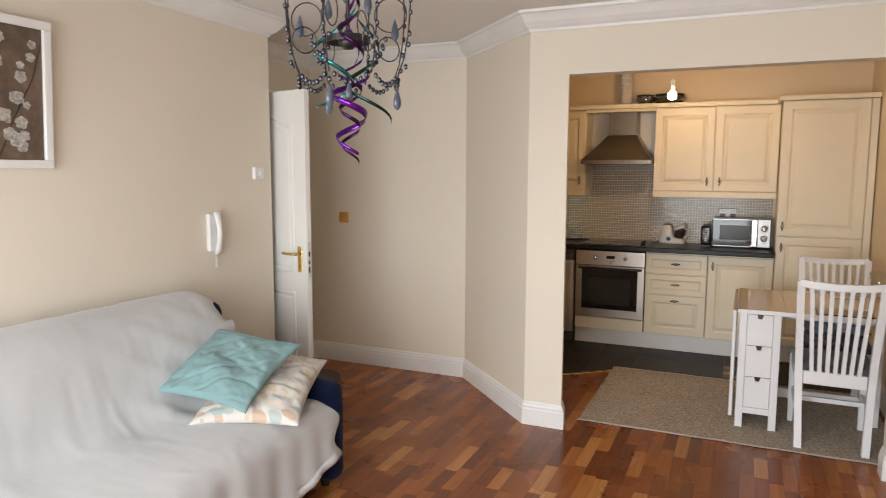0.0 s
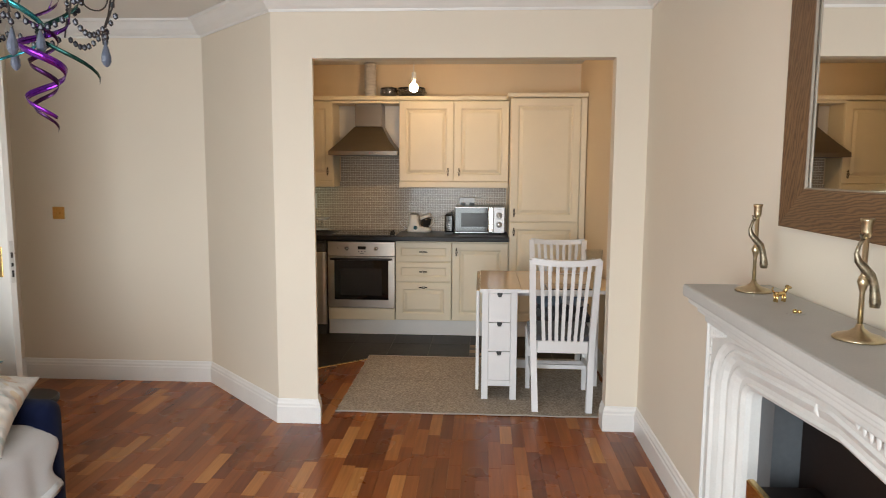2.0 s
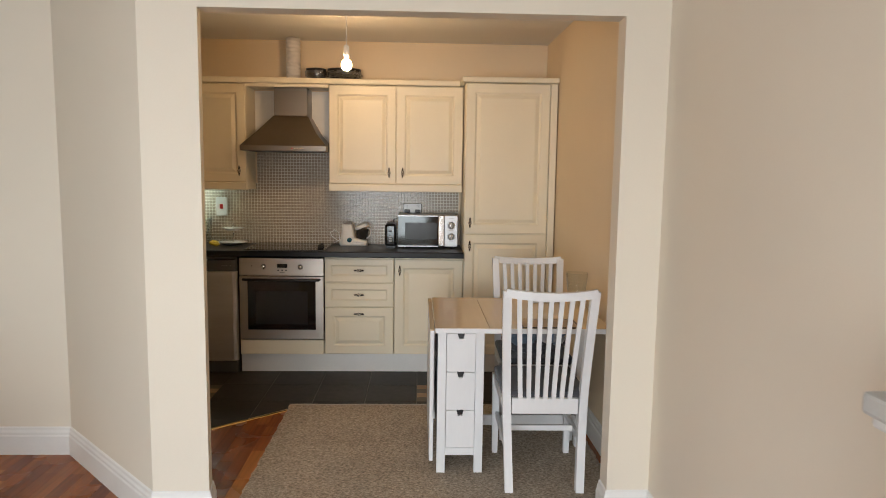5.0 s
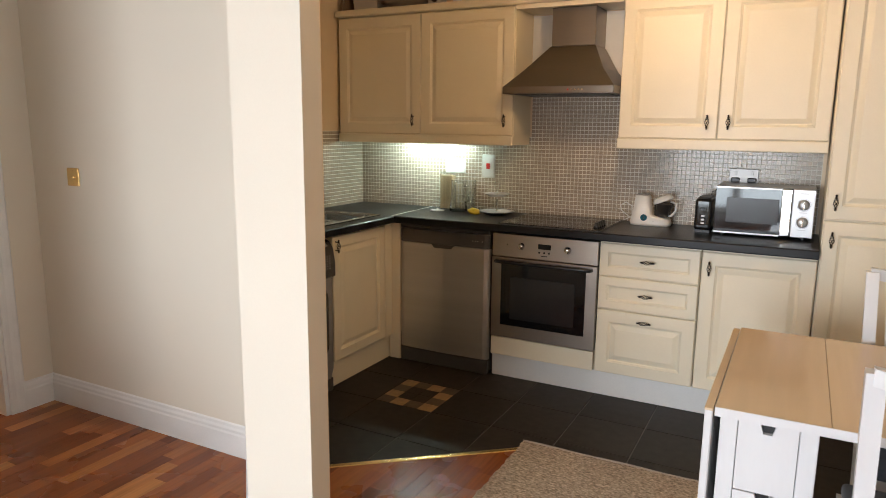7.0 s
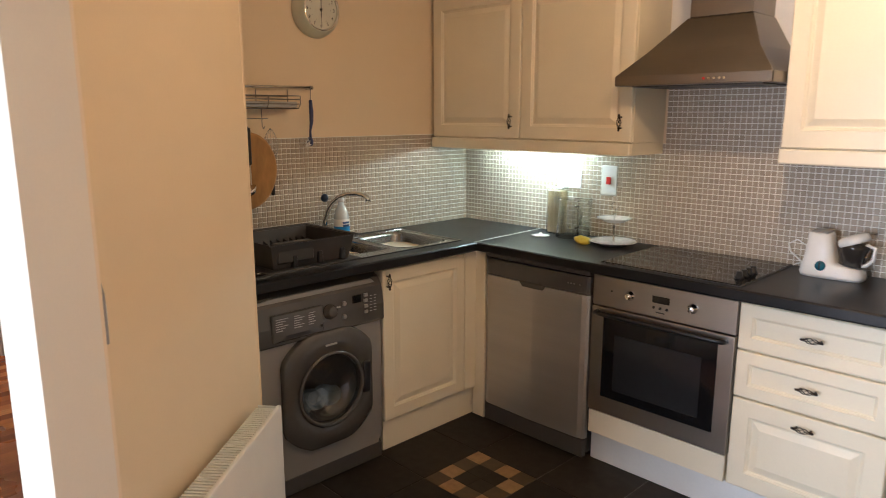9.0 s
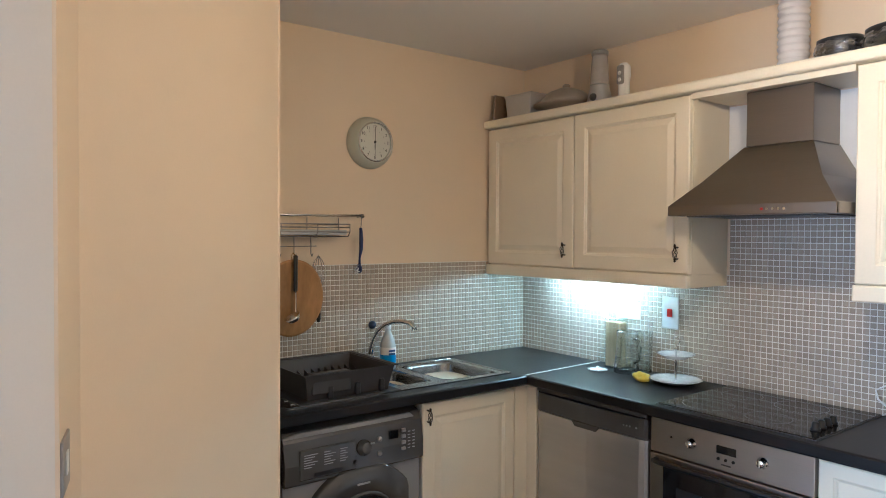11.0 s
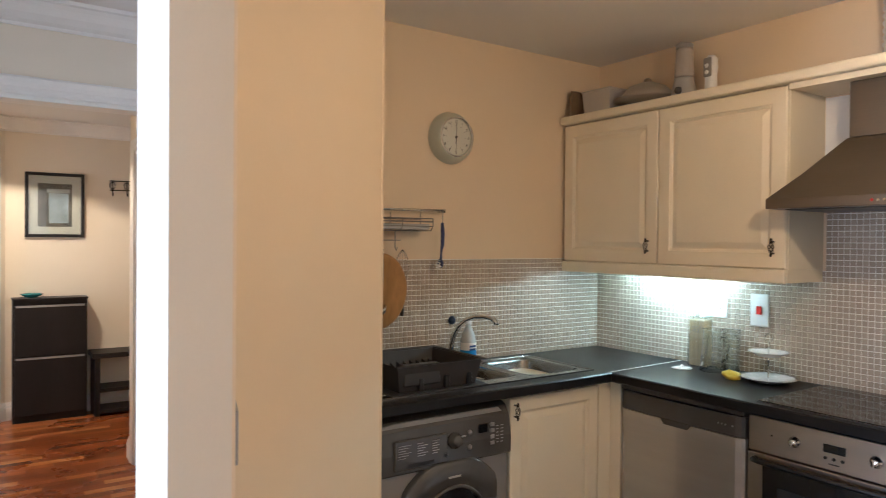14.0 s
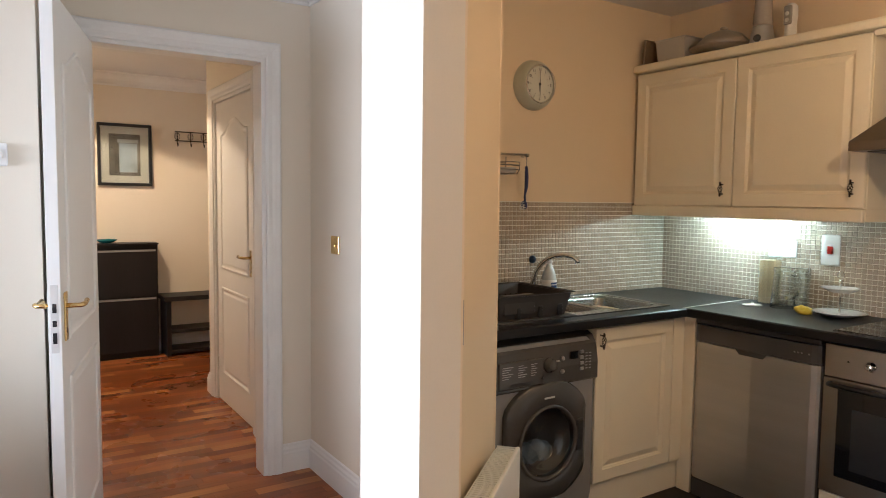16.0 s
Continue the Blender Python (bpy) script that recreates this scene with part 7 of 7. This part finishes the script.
# ---- radiator ----
def radiator():
    n = Vector((-sdir.y, sdir.x))
    if n.x < 0:
        n = -n
    s0, L = 0.12, 0.61
    o = Vector(SK0) + sdir * s0 + n * 0.028
    ang = math.degrees(math.atan2(sdir.y, sdir.x))
    t = thing("radiator", pose(o.x, o.y, 0, 0, 0, ang), "white panel radiator with slotted top grille", "radiator")
    side = -1 if (Matrix.Rotation(radians(ang), 2) @ Vector((0, 1))).dot(n) < 0 else 1
    def yb(a, b):
        return (side * a, side * b) if side > 0 else (side * b, side * a)
    y0, y1 = yb(0.0, 0.012)
    part("back_panel", box(0, L, y0, y1, 0.12, 0.575, 0.004), M_WHITE, t)
    y0, y1 = yb(0.075, 0.09)
    part("front_panel", box(0, L, y0, y1, 0.11, 0.595, 0.005, 2), M_WHITE, t)
    for x in (0.0, L - 0.004):
        y0, y1 = yb(0.012, 0.075)
        part("side_panel", box(x, x + 0.004, y0, y1, 0.12, 0.59), M_WHITE, t)
    for k in range(42):
        y0, y1 = yb(0.013, 0.074)
        part("grille_bar", box(0.008 + 0.014 * k, 0.0155 + 0.014 * k, y0, y1, 0.584, 0.59), M_WHITE, t)
    y0, y1 = yb(0.0125, 0.0745)
    part("core", box(0.006, L - 0.006, y0, y1, 0.15, 0.56), M_GRAPHITE, t)
    part("plug", lathe([(0.012, 0), (0.011, 0.006), (0.006, 0.008)], 14, pose(0.0, side * 0.045, 0.53, 0, -90)), M_BRASS, t, "", True)
    v = part("valve", lathe([(0.012, 0.0), (0.016, 0.01), (0.02, 0.03), (0.02, 0.075), (0.016, 0.085)], 16, pose(L + 0.02, side * 0.045, 0.16, 0, 90)), M_WHITE, t, "white thermostatic valve head", True)
    part("pipe", tube([(L, side * 0.045, 0.16), (L + 0.02, side * 0.045, 0.16), (L + 0.02, side * 0.045, 0.0)], 0.008, 8), M_CHROME, t, "", True)
    for x in (0.12, L - 0.12):
        part("bracket", box(x - 0.01, x + 0.01, *yb(-0.027, 0.002), 0.2, 0.5), M_WHITE, t)


radiator()


# ---- things on top of the wall cabinets ----
M_FILM = glass("crinkled_film", (0.97, 0.97, 0.97), 0.12, 2.2)
M_BLUECLOTH = cloth("blue_grey_cloth", (0.16, 0.21, 0.27), 500, 0.3)
M_FLORAL = cloth("floral_cloth", (0.45, 0.44, 0.46), 500, 0.2, ((0.5, (0.14, 0.2, 0.3)), (0.6, (0.45, 0.44, 0.46))))
M_PINK = cloth("dusky_pink_cloth", (0.4, 0.16, 0.2), 500, 0.3)
TOP = 2.1555
u = thing("duct", pose(-1.005, 6.76, TOP), "white ribbed flexible extractor duct to the ceiling", "duct")
rows = []
for k in range(12):
    z = 0.001 + k * 0.0265
    rows += [(0.05, z), (0.056, z + 0.009), (0.056, z + 0.016), (0.05, z + 0.0255)]
part("hose", lathe([r for r in rows if r[1] < KCEIL - TOP - 0.003], 28), surface("white_ribbed_plastic", (0.62, 0.60, 0.59), 0.45, vary=0.08, relief=0.05), u, "", True)
u = thing("casserole_dish", pose(-2.12, 6.74, TOP), "lidded taupe serving dish on the cabinet", "dish")
part("body", lathe([(0.08, 0.0), (0.10, 0.004), (0.125, 0.03), (0.165, 0.04), (0.165, 0.045), (0.13, 0.048)], 36), surface("taupe_glaze", (0.30, 0.26, 0.21), 0.35, vary=0.1, relief=0), u, "", True)
part("lid", lathe([(0.135, 0.046), (0.125, 0.07), (0.09, 0.105), (0.04, 0.125), (0.018, 0.128), (0.02, 0.14), (0.012, 0.148), (0.001, 0.149)], 36), surface("taupe_lid", (0.33, 0.29, 0.23), 0.3, vary=0.1, relief=0), u, "", True)
u = thing("storage_box", pose(-2.38, 6.72, TOP), "frosted clear plastic food box on the cabinet", "box")
part("body", add_loops(bmesh.new(), [[(-a, -b, z), (a, -b, z), (a, b, z), (-a, b, z)] for a, b, z in ((0.085, 0.06, 0.001), (0.095, 0.07, 0.12))]), surface("frosted_plastic", (0.55, 0.52, 0.47), 0.3, vary=0.08, relief=0.02), u)
part("lid", box(-0.1, 0.1, -0.075, 0.075, 0.1205, 0.13, 0.003), surface("frosted_lid", (0.58, 0.55, 0.5), 0.35, vary=0.06, relief=0.02), u)
u = thing("tray", pose(-2.525, 6.70, TOP, 0, 6, 0), "brown wooden tray standing against the wall on the cabinet", "tray")
part("board", box(-0.012, 0.004, -0.09, 0.1, 0.002, 0.14, 0.003), surface("brown_tray_wood", (0.22, 0.15, 0.09), 0.45, vary=0.2, relief=0.05), u)
u = thing("blender", pose(-1.90, 6.73, TOP), "grey jug blender with a clear beaker", "blender")
part("base", lathe([(0.062, 0.0), (0.062, 0.01), (0.054, 0.06), (0.045, 0.095), (0.046, 0.105)], 28), M_SILVER, u, "", True)
part("dial", lathe([(0.018, 0), (0.016, 0.01)], 16, pose(0.012, -0.058, 0.04, 90, 0, 0)), M_DARKGREY, u, "", True)
part("beaker", lathe([(0.042, 0.106), (0.045, 0.12), (0.038, 0.23), (0.036, 0.245)], 24), surface("cloudy_beaker", (0.42, 0.38, 0.34), 0.15, vary=0.15, relief=0), u, "", True)
part("lid", lathe([(0.04, 0.246), (0.04, 0.262), (0.034, 0.268)], 24), M_GRAPHITE, u, "", True)
u = thing("hand_blender", pose(-1.765, 6.74, TOP), "white hand blender standing upright", "hand blender")
part("body", lathe([(0.026, 0.0), (0.028, 0.01), (0.026, 0.09), (0.03, 0.13), (0.028, 0.17), (0.015, 0.185)], 20), M_WHITE, u, "", True)
part("grip", box(-0.02, 0.02, -0.034, -0.02, 0.085, 0.172, 0.008, 2), M_GRAPHITE, u)
for z in (0.105, 0.135):
    part("button", lathe([(0.01, 0), (0.008, 0.004)], 12, pose(0, -0.034, z, 90)), M_WHITE, u)
for i, (x, w) in enumerate(((-0.83, 0.15), (-0.62, 0.25))):
    u = thing("wrapped_pan", pose(x, 6.73, TOP), "dark pan wrapped in clear film on the cabinet", "pan", "wrapped pans")
    bm = lathe([(w * 0.42, 0.002), (w * 0.46, 0.01), (w * 0.5, 0.075), (w * 0.5, 0.085), (w * 0.42, 0.085), (w * 0.4, 0.03), (0.001, 0.02)], 28, pose(0, 0, 0) @ Matrix.Diagonal((1, 0.8, 1, 1)), False)
    part("pan", bm, M_BLACK, u, "", True)
    bm = bmesh.new()
    bmesh.ops.create_icosphere(bm, subdivisions=4, radius=1.0)
    for v in bm.verts:
        nn = 1 + 0.10 * noise.noise(v.co * 6 + Vector((i * 5, 0, 0)))
        v.co = Vector((v.co.x * w * 0.55 * nn, v.co.y * w * 0.46 * nn, max(0.0008, 0.045 + v.co.z * 0.052 * nn)))
    part("film", bm, M_FILM, u, "crinkled clear film", False)

# ---- things on the table and the far chair ----
u = thing("glass_vase", pose(0.83, 5.17, 0.7435), "tall clear glass vase on the table", "vase")
part("body", lathe([(0.04, 0.001), (0.045, 0.006), (0.05, 0.1), (0.062, 0.2), (0.0605, 0.201)], 28, None, False), M_GLASS, u, "", True)
u = thing("placemat", pose(0.6, 4.77, 0.7435), "thin beige placemat with dark edge on the table", "placemat")
part("mat", box(-0.14, 0.14, -0.095, 0.095, 0.0005, 0.004, 0.001), surface("beige_mat", (0.40, 0.29, 0.19), 0.4, vary=0.1, relief=0.05), u)
part("edge", sweep([(-0.142, -0.097), (-0.142, 0.097), (0.142, 0.097), (0.142, -0.097)], [(0, 0.0005), (0, 0.0048), (0.006, 0.0048), (0.006, 0.0005)], True), M_BLACKWOOD, u)
u = thing("book", pose(0.68, 5.38, 0.7435, 0, 0, 8), "slim pale book lying on the table", "book")
part("cover", box(-0.09, 0.09, -0.06, 0.06, 0.0005, 0.012, 0.002), surface("pale_cover", (0.55, 0.45, 0.33), 0.5, vary=0.1, relief=0.05), u)
part("pages", box(-0.085, 0.0905, -0.0605, 0.057, 0.003, 0.0095), M_WHITE, u)
u = thing("clothes_pile", pose(0.62, 5.27, 0.482), "crumpled pile of patterned clothes on the far chair", "clothes")
for i, (c, r, mt) in enumerate((((0.0, 0.0, 0.04), (0.17, 0.14, 0.05), M_GREYFELT), ((-0.08, -0.05, 0.085), (0.10, 0.08, 0.05), M_BLUECLOTH), ((0.07, -0.04, 0.09), (0.10, 0.08, 0.055), M_FLORAL), ((-0.12, 0.03, 0.075), (0.06, 0.07, 0.05), M_PINK))):
    bm = bmesh.new()
    bmesh.ops.create_icosphere(bm, subdivisions=4, radius=1.0)
    for v in bm.verts:
        nn = 1 + 0.28 * noise.noise(v.co * 2.2 + Vector((i * 3, 1, 0))) + 0.1 * noise.noise(v.co * 6)
        v.co = Vector((c[0] + v.co.x * r[0] * nn, c[1] + v.co.y * r[1] * nn, max(0.001, c[2] + v.co.z * r[2] * nn)))
    part("garment", bm, mt, u, "", True)


# ---- floors and tiles, piece by piece ----
def clip(poly, a, b):
    """The part of the plan polygon on the right-hand side of the line from a to b."""
    out = []
    d = (b[0] - a[0], b[1] - a[1])

    def s(p):
        return d[0] * (p[1] - a[1]) - d[1] * (p[0] - a[0])
    for p, q in zip(poly, poly[1:] + poly[:1]):
        sp, sq = s(p), s(q)
        if sp <= 0:
            out.append(p)
        if (sp < 0 < sq) or (sq < 0 < sp):
            t = sp / (sp - sq)
            out.append((p[0] + (q[0] - p[0]) * t, p[1] + (q[1] - p[1]) * t))
    return out


def slab_data(poly, z0, z1, ch):
    """Vertices and faces of a flat piece with a chamfered top edge."""
    n = len(poly)
    cx, cy = sum(p[0] for p in poly) / n, sum(p[1] for p in poly) / n

    def inset(p):
        l = math.hypot(p[0] - cx, p[1] - cy) or 1
        return (p[0] - (p[0] - cx) / l * ch * 1.4, p[1] - (p[1] - cy) / l * ch * 1.4)
    vs = [(x, y, z0) for x, y in poly] + [(x, y, z1 - ch) for x, y in poly] + [(*inset(p), z1) for p in poly]
    fs = [tuple(range(2 * n, 3 * n))]
    for i in range(n):
        j = (i + 1) % n
        fs += [(i, j, n + j, n + i), (n + i, n + j, 2 * n + j, 2 * n + i)]
    return vs, fs


def mesh_of(name, data, material):
    me = bpy.data.meshes.new(name)
    me.from_pydata(data[0], [], data[1])
    me.materials.append(material)
    me.update()
    return me


class Pile:
    """Many pieces joined into one mesh."""
    def __init__(self):
        self.v, self.f = [], []

    def add(self, data):
        n = len(self.v)
        self.v += data[0]
        self.f += [tuple(i + n for i in f) for f in data[1]]


def ccw(poly):
    a = sum(p[0] * q[1] - q[0] * p[1] for p, q in zip(poly, poly[1:] + poly[:1]))
    return poly if a > 0 else poly[::-1]


TA, TB, TY = (-1.66, 4.925), (-0.85, 5.60), 5.615      # threshold: slanting, then straight to the table wall
floor_ob = bpy.data.objects["floor"]
strips = tagged(new("strip_floor"), "reddish merbau strip flooring in living room and hall", "floor", kind="structure")
PITCH = 0.0675
shared = {L: mesh_of("floor_strip", slab_data([(0, 0), (PITCH - 0.0006, 0), (PITCH - 0.0006, L - 0.0006), (0, L - 0.0006)], -0.0055, 0, 0.0006), M_FLOOR) for L in (0.26, 0.34, 0.43)}
rest, hall_rest = Pile(), Pile()
rf = random.Random(7)
col = -7.2
while col < XR:
    y = YB - rf.uniform(0, 0.4)
    while y < 6.0:
        L = rf.choice((0.26, 0.34, 0.34, 0.43))
        x0, x1, y0, y1 = col, min(col + PITCH - 0.0006, XR), y, y + L - 0.0006
        y += L
        if col < XD - 0.02 - PITCH / 2:
            y0, y1 = max(y0, 2.55), min(y1, 6.05)
        else:
            y0 = max(y0, YB + 0.001)
        if y1 - y0 < 0.01:
            continue
        cx, cy = (x0 + x1) / 2, (y0 + y1) / 2
        hall = cx < XD - 0.02
        if hall and not (2.55 < cy < 6.05):
            continue
        if not hall and not (cy < 5.72 and (cx > XL - 0.05 or cy > 3.6)):
            continue
        if not hall and cx < -1.67 and y0 > 4.96:
            continue
        poly = [(x0, y0), (x1, y0), (x1, y1), (x0, y1)]
        if not hall and y1 > 4.8 and cx > -1.67:
            if cx > TB[0]:
                poly = clip(poly, (-2, TY), (2, TY))
            else:
                poly = clip(poly, TA, TB)
            if len(poly) < 3:
                continue
            rest.add(slab_data(ccw(poly), -0.0055, 0, 0.0006))
            continue
        if -1.7 < cx < XR - PITCH and 2.3 < cy < 4.35:
            o = new("floor_strip", shared[L])
            o.location = (x0, y0, 0)
            o.parent = strips
        elif hall:
            hall_rest.add(slab_data(poly, -0.0055, 0, 0.0006))
        else:
            rest.add(slab_data(poly, -0.0055, 0, 0.0006))
    col += PITCH
for nm, pile in (("floor_strips_living", rest), ("floor_strips_hall", hall_rest)):
    o = new(nm, mesh_of(nm, (pile.v, pile.f), M_FLOOR))
    o.parent = strips
    tagged(o, kind="stuff")

# slate tiles with small mosaic insets
slate = tagged(part("tile_floor", prism([TA, TB, (XR, TY), (XR, KY), (KX, KY), (KX, 5.06), (-1.79, 5.06)], -0.006, -0.0035), M_GROUTDARK, None, "black slate floor tiles with tan mosaic insets"), kind="structure", category="floor")
TP = 0.336
for i in range(-5, 7):
    for j in range(-3, 4):
        x0, y0 = -1.395 + TP * i, 5.762 + TP * j
        poly = [(x0 + 0.002, y0 + 0.002), (x0 + TP - 0.002, y0 + 0.002), (x0 + TP - 0.002, y0 + TP - 0.002), (x0 + 0.002, y0 + TP - 0.002)]
        for a, b in (((KX, 9), (KX, 0)), ((XR, 0), (XR, 9)), ((9, KY), (-9, KY)), ((-9, 5.062), (9, 5.062))):
            poly = clip(poly, b, a)
        inset = j == 0 and i in (-1, 4)
        if len(poly) < 3:
            continue
        # keep what lies beyond the threshold
        cx = sum(p[0] for p in poly) / len(poly)
        poly = clip(poly, TB, TA) if x0 + TP / 2 < TB[0] else clip(poly, (9, TY), (-9, TY))
        if len(poly) < 3:
            continue
        if inset:
            q = TP / 4
            for a in range(4):
                for b in range(4):
                    centre = a in (1, 2) and b in (1, 2)
                    mt = M_SLATE if centre else (M_TAN if (a + b) % 2 else M_BROWN)
                    o = new("mosaic_tile", mesh_of("mosaic_tile", slab_data([(0.001, 0.001), (q - 0.001, 0.001), (q - 0.001, q - 0.001), (0.001, q - 0.001)], -0.0035, 0, 0.0006), mt))
                    o.location = (x0 + q * a, y0 + q * b, 0)
                    o.parent = slate
            continue
        o = new("slate_tile", mesh_of("slate_tile", slab_data(ccw(poly), -0.0035, 0, 0.001), M_SLATE))
        o.parent = slate
ta, tb = Vector(TA), Vector(TB)
dn = (tb - ta).normalized()
bm = sweep([TA, TB, (XR - 0.018, TY)], [(-0.014, 0.0), (-0.010, 0.0035), (0, 0.0048), (0.010, 0.0035), (0.014, 0.0)])
structure("trim_threshold", bm, M_BRASS, "brass threshold strip between wood and tiles")

# mosaic splashback
MP, MT = 0.0236, 0.0199
one = slab_data([(0, 0), (MT, 0), (MT, MT), (0, MT)], 0, 0.0035, 0.0012)


def mosaic(name, label, place, cols, rows, skip, near):
    """place(u, v, d) maps the wall's own axes; near(i, j): a tile of its own."""
    grout = bmesh.new()
    w, h = cols * MP, rows * MP
    c = [place(u, v, 0.0015) for u, v in ((0, 0), (w, 0), (w, h), (0, h))]
    lo = [grout.verts.new(place(u, v, 0.0)) for u, v in ((0, 0), (w, 0), (w, h), (0, h))]
    hi = [grout.verts.new(p) for p in c]
    grout.faces.new(hi)
    for k in range(4):
        grout.faces.new((lo[k], lo[(k + 1) % 4], hi[(k + 1) % 4], hi[k]))
    wall = tagged(part(name, grout, M_GROUT, None, label), kind="structure", category="tiles")
    pile = Pile()
    me = mesh_of("mosaic_tile", ([tuple(Vector(place(x, y, z + 0.0015)) - Vector(place(0, 0, 0))) for x, y, z in one[0]], one[1]), M_MOSAIC)
    for i in range(cols):
        for j in range(rows):
            if skip(i, j):
                continue
            if near(i, j):
                o = new("mosaic_tile", me)
                o.location = Vector(place(i * MP, j * MP, 0))
                o.parent = wall
            else:
                pile.add(([place(x + i * MP, y + j * MP, z + 0.0015) for x, y, z in one[0]], one[1]))
    if pile.v:
        o = new("mosaic_tiles", mesh_of("mosaic_tiles", (pile.v, pile.f), M_MOSAIC))
        o.parent = wall
        tagged(o, kind="stuff")


mosaic("splashback_sink", "taupe glazed mosaic tiles behind the sink", lambda u, v, d: (KX + d, 5.065 + u, WT1 + v), 77, 21, lambda i, j: False, lambda i, j: 20 <= i < 45 and j < 12)
mosaic("splashback_cooker", "taupe glazed mosaic tiles below the wall cabinets", lambda u, v, d: (KX + u + 0.004, KY - d, WT1 + v), 120, 20, lambda i, j: False, lambda i, j: 40 <= i < 65 and j < 12)
mosaic("splashback_hood", "taupe glazed mosaic tiles under the hood", lambda u, v, d: (KX + 0.004 + 53 * MP + u, KY - d, WT1 + 20 * MP + v), 25, 11, lambda i, j: False, lambda i, j: True)
structure("trim_hood_back", box(-1.326, -0.724, KY - 0.004, KY - 0.0005, WT1 + 31 * MP + 0.002, 2.09), M_TRIM, "white board behind the hood chimney")
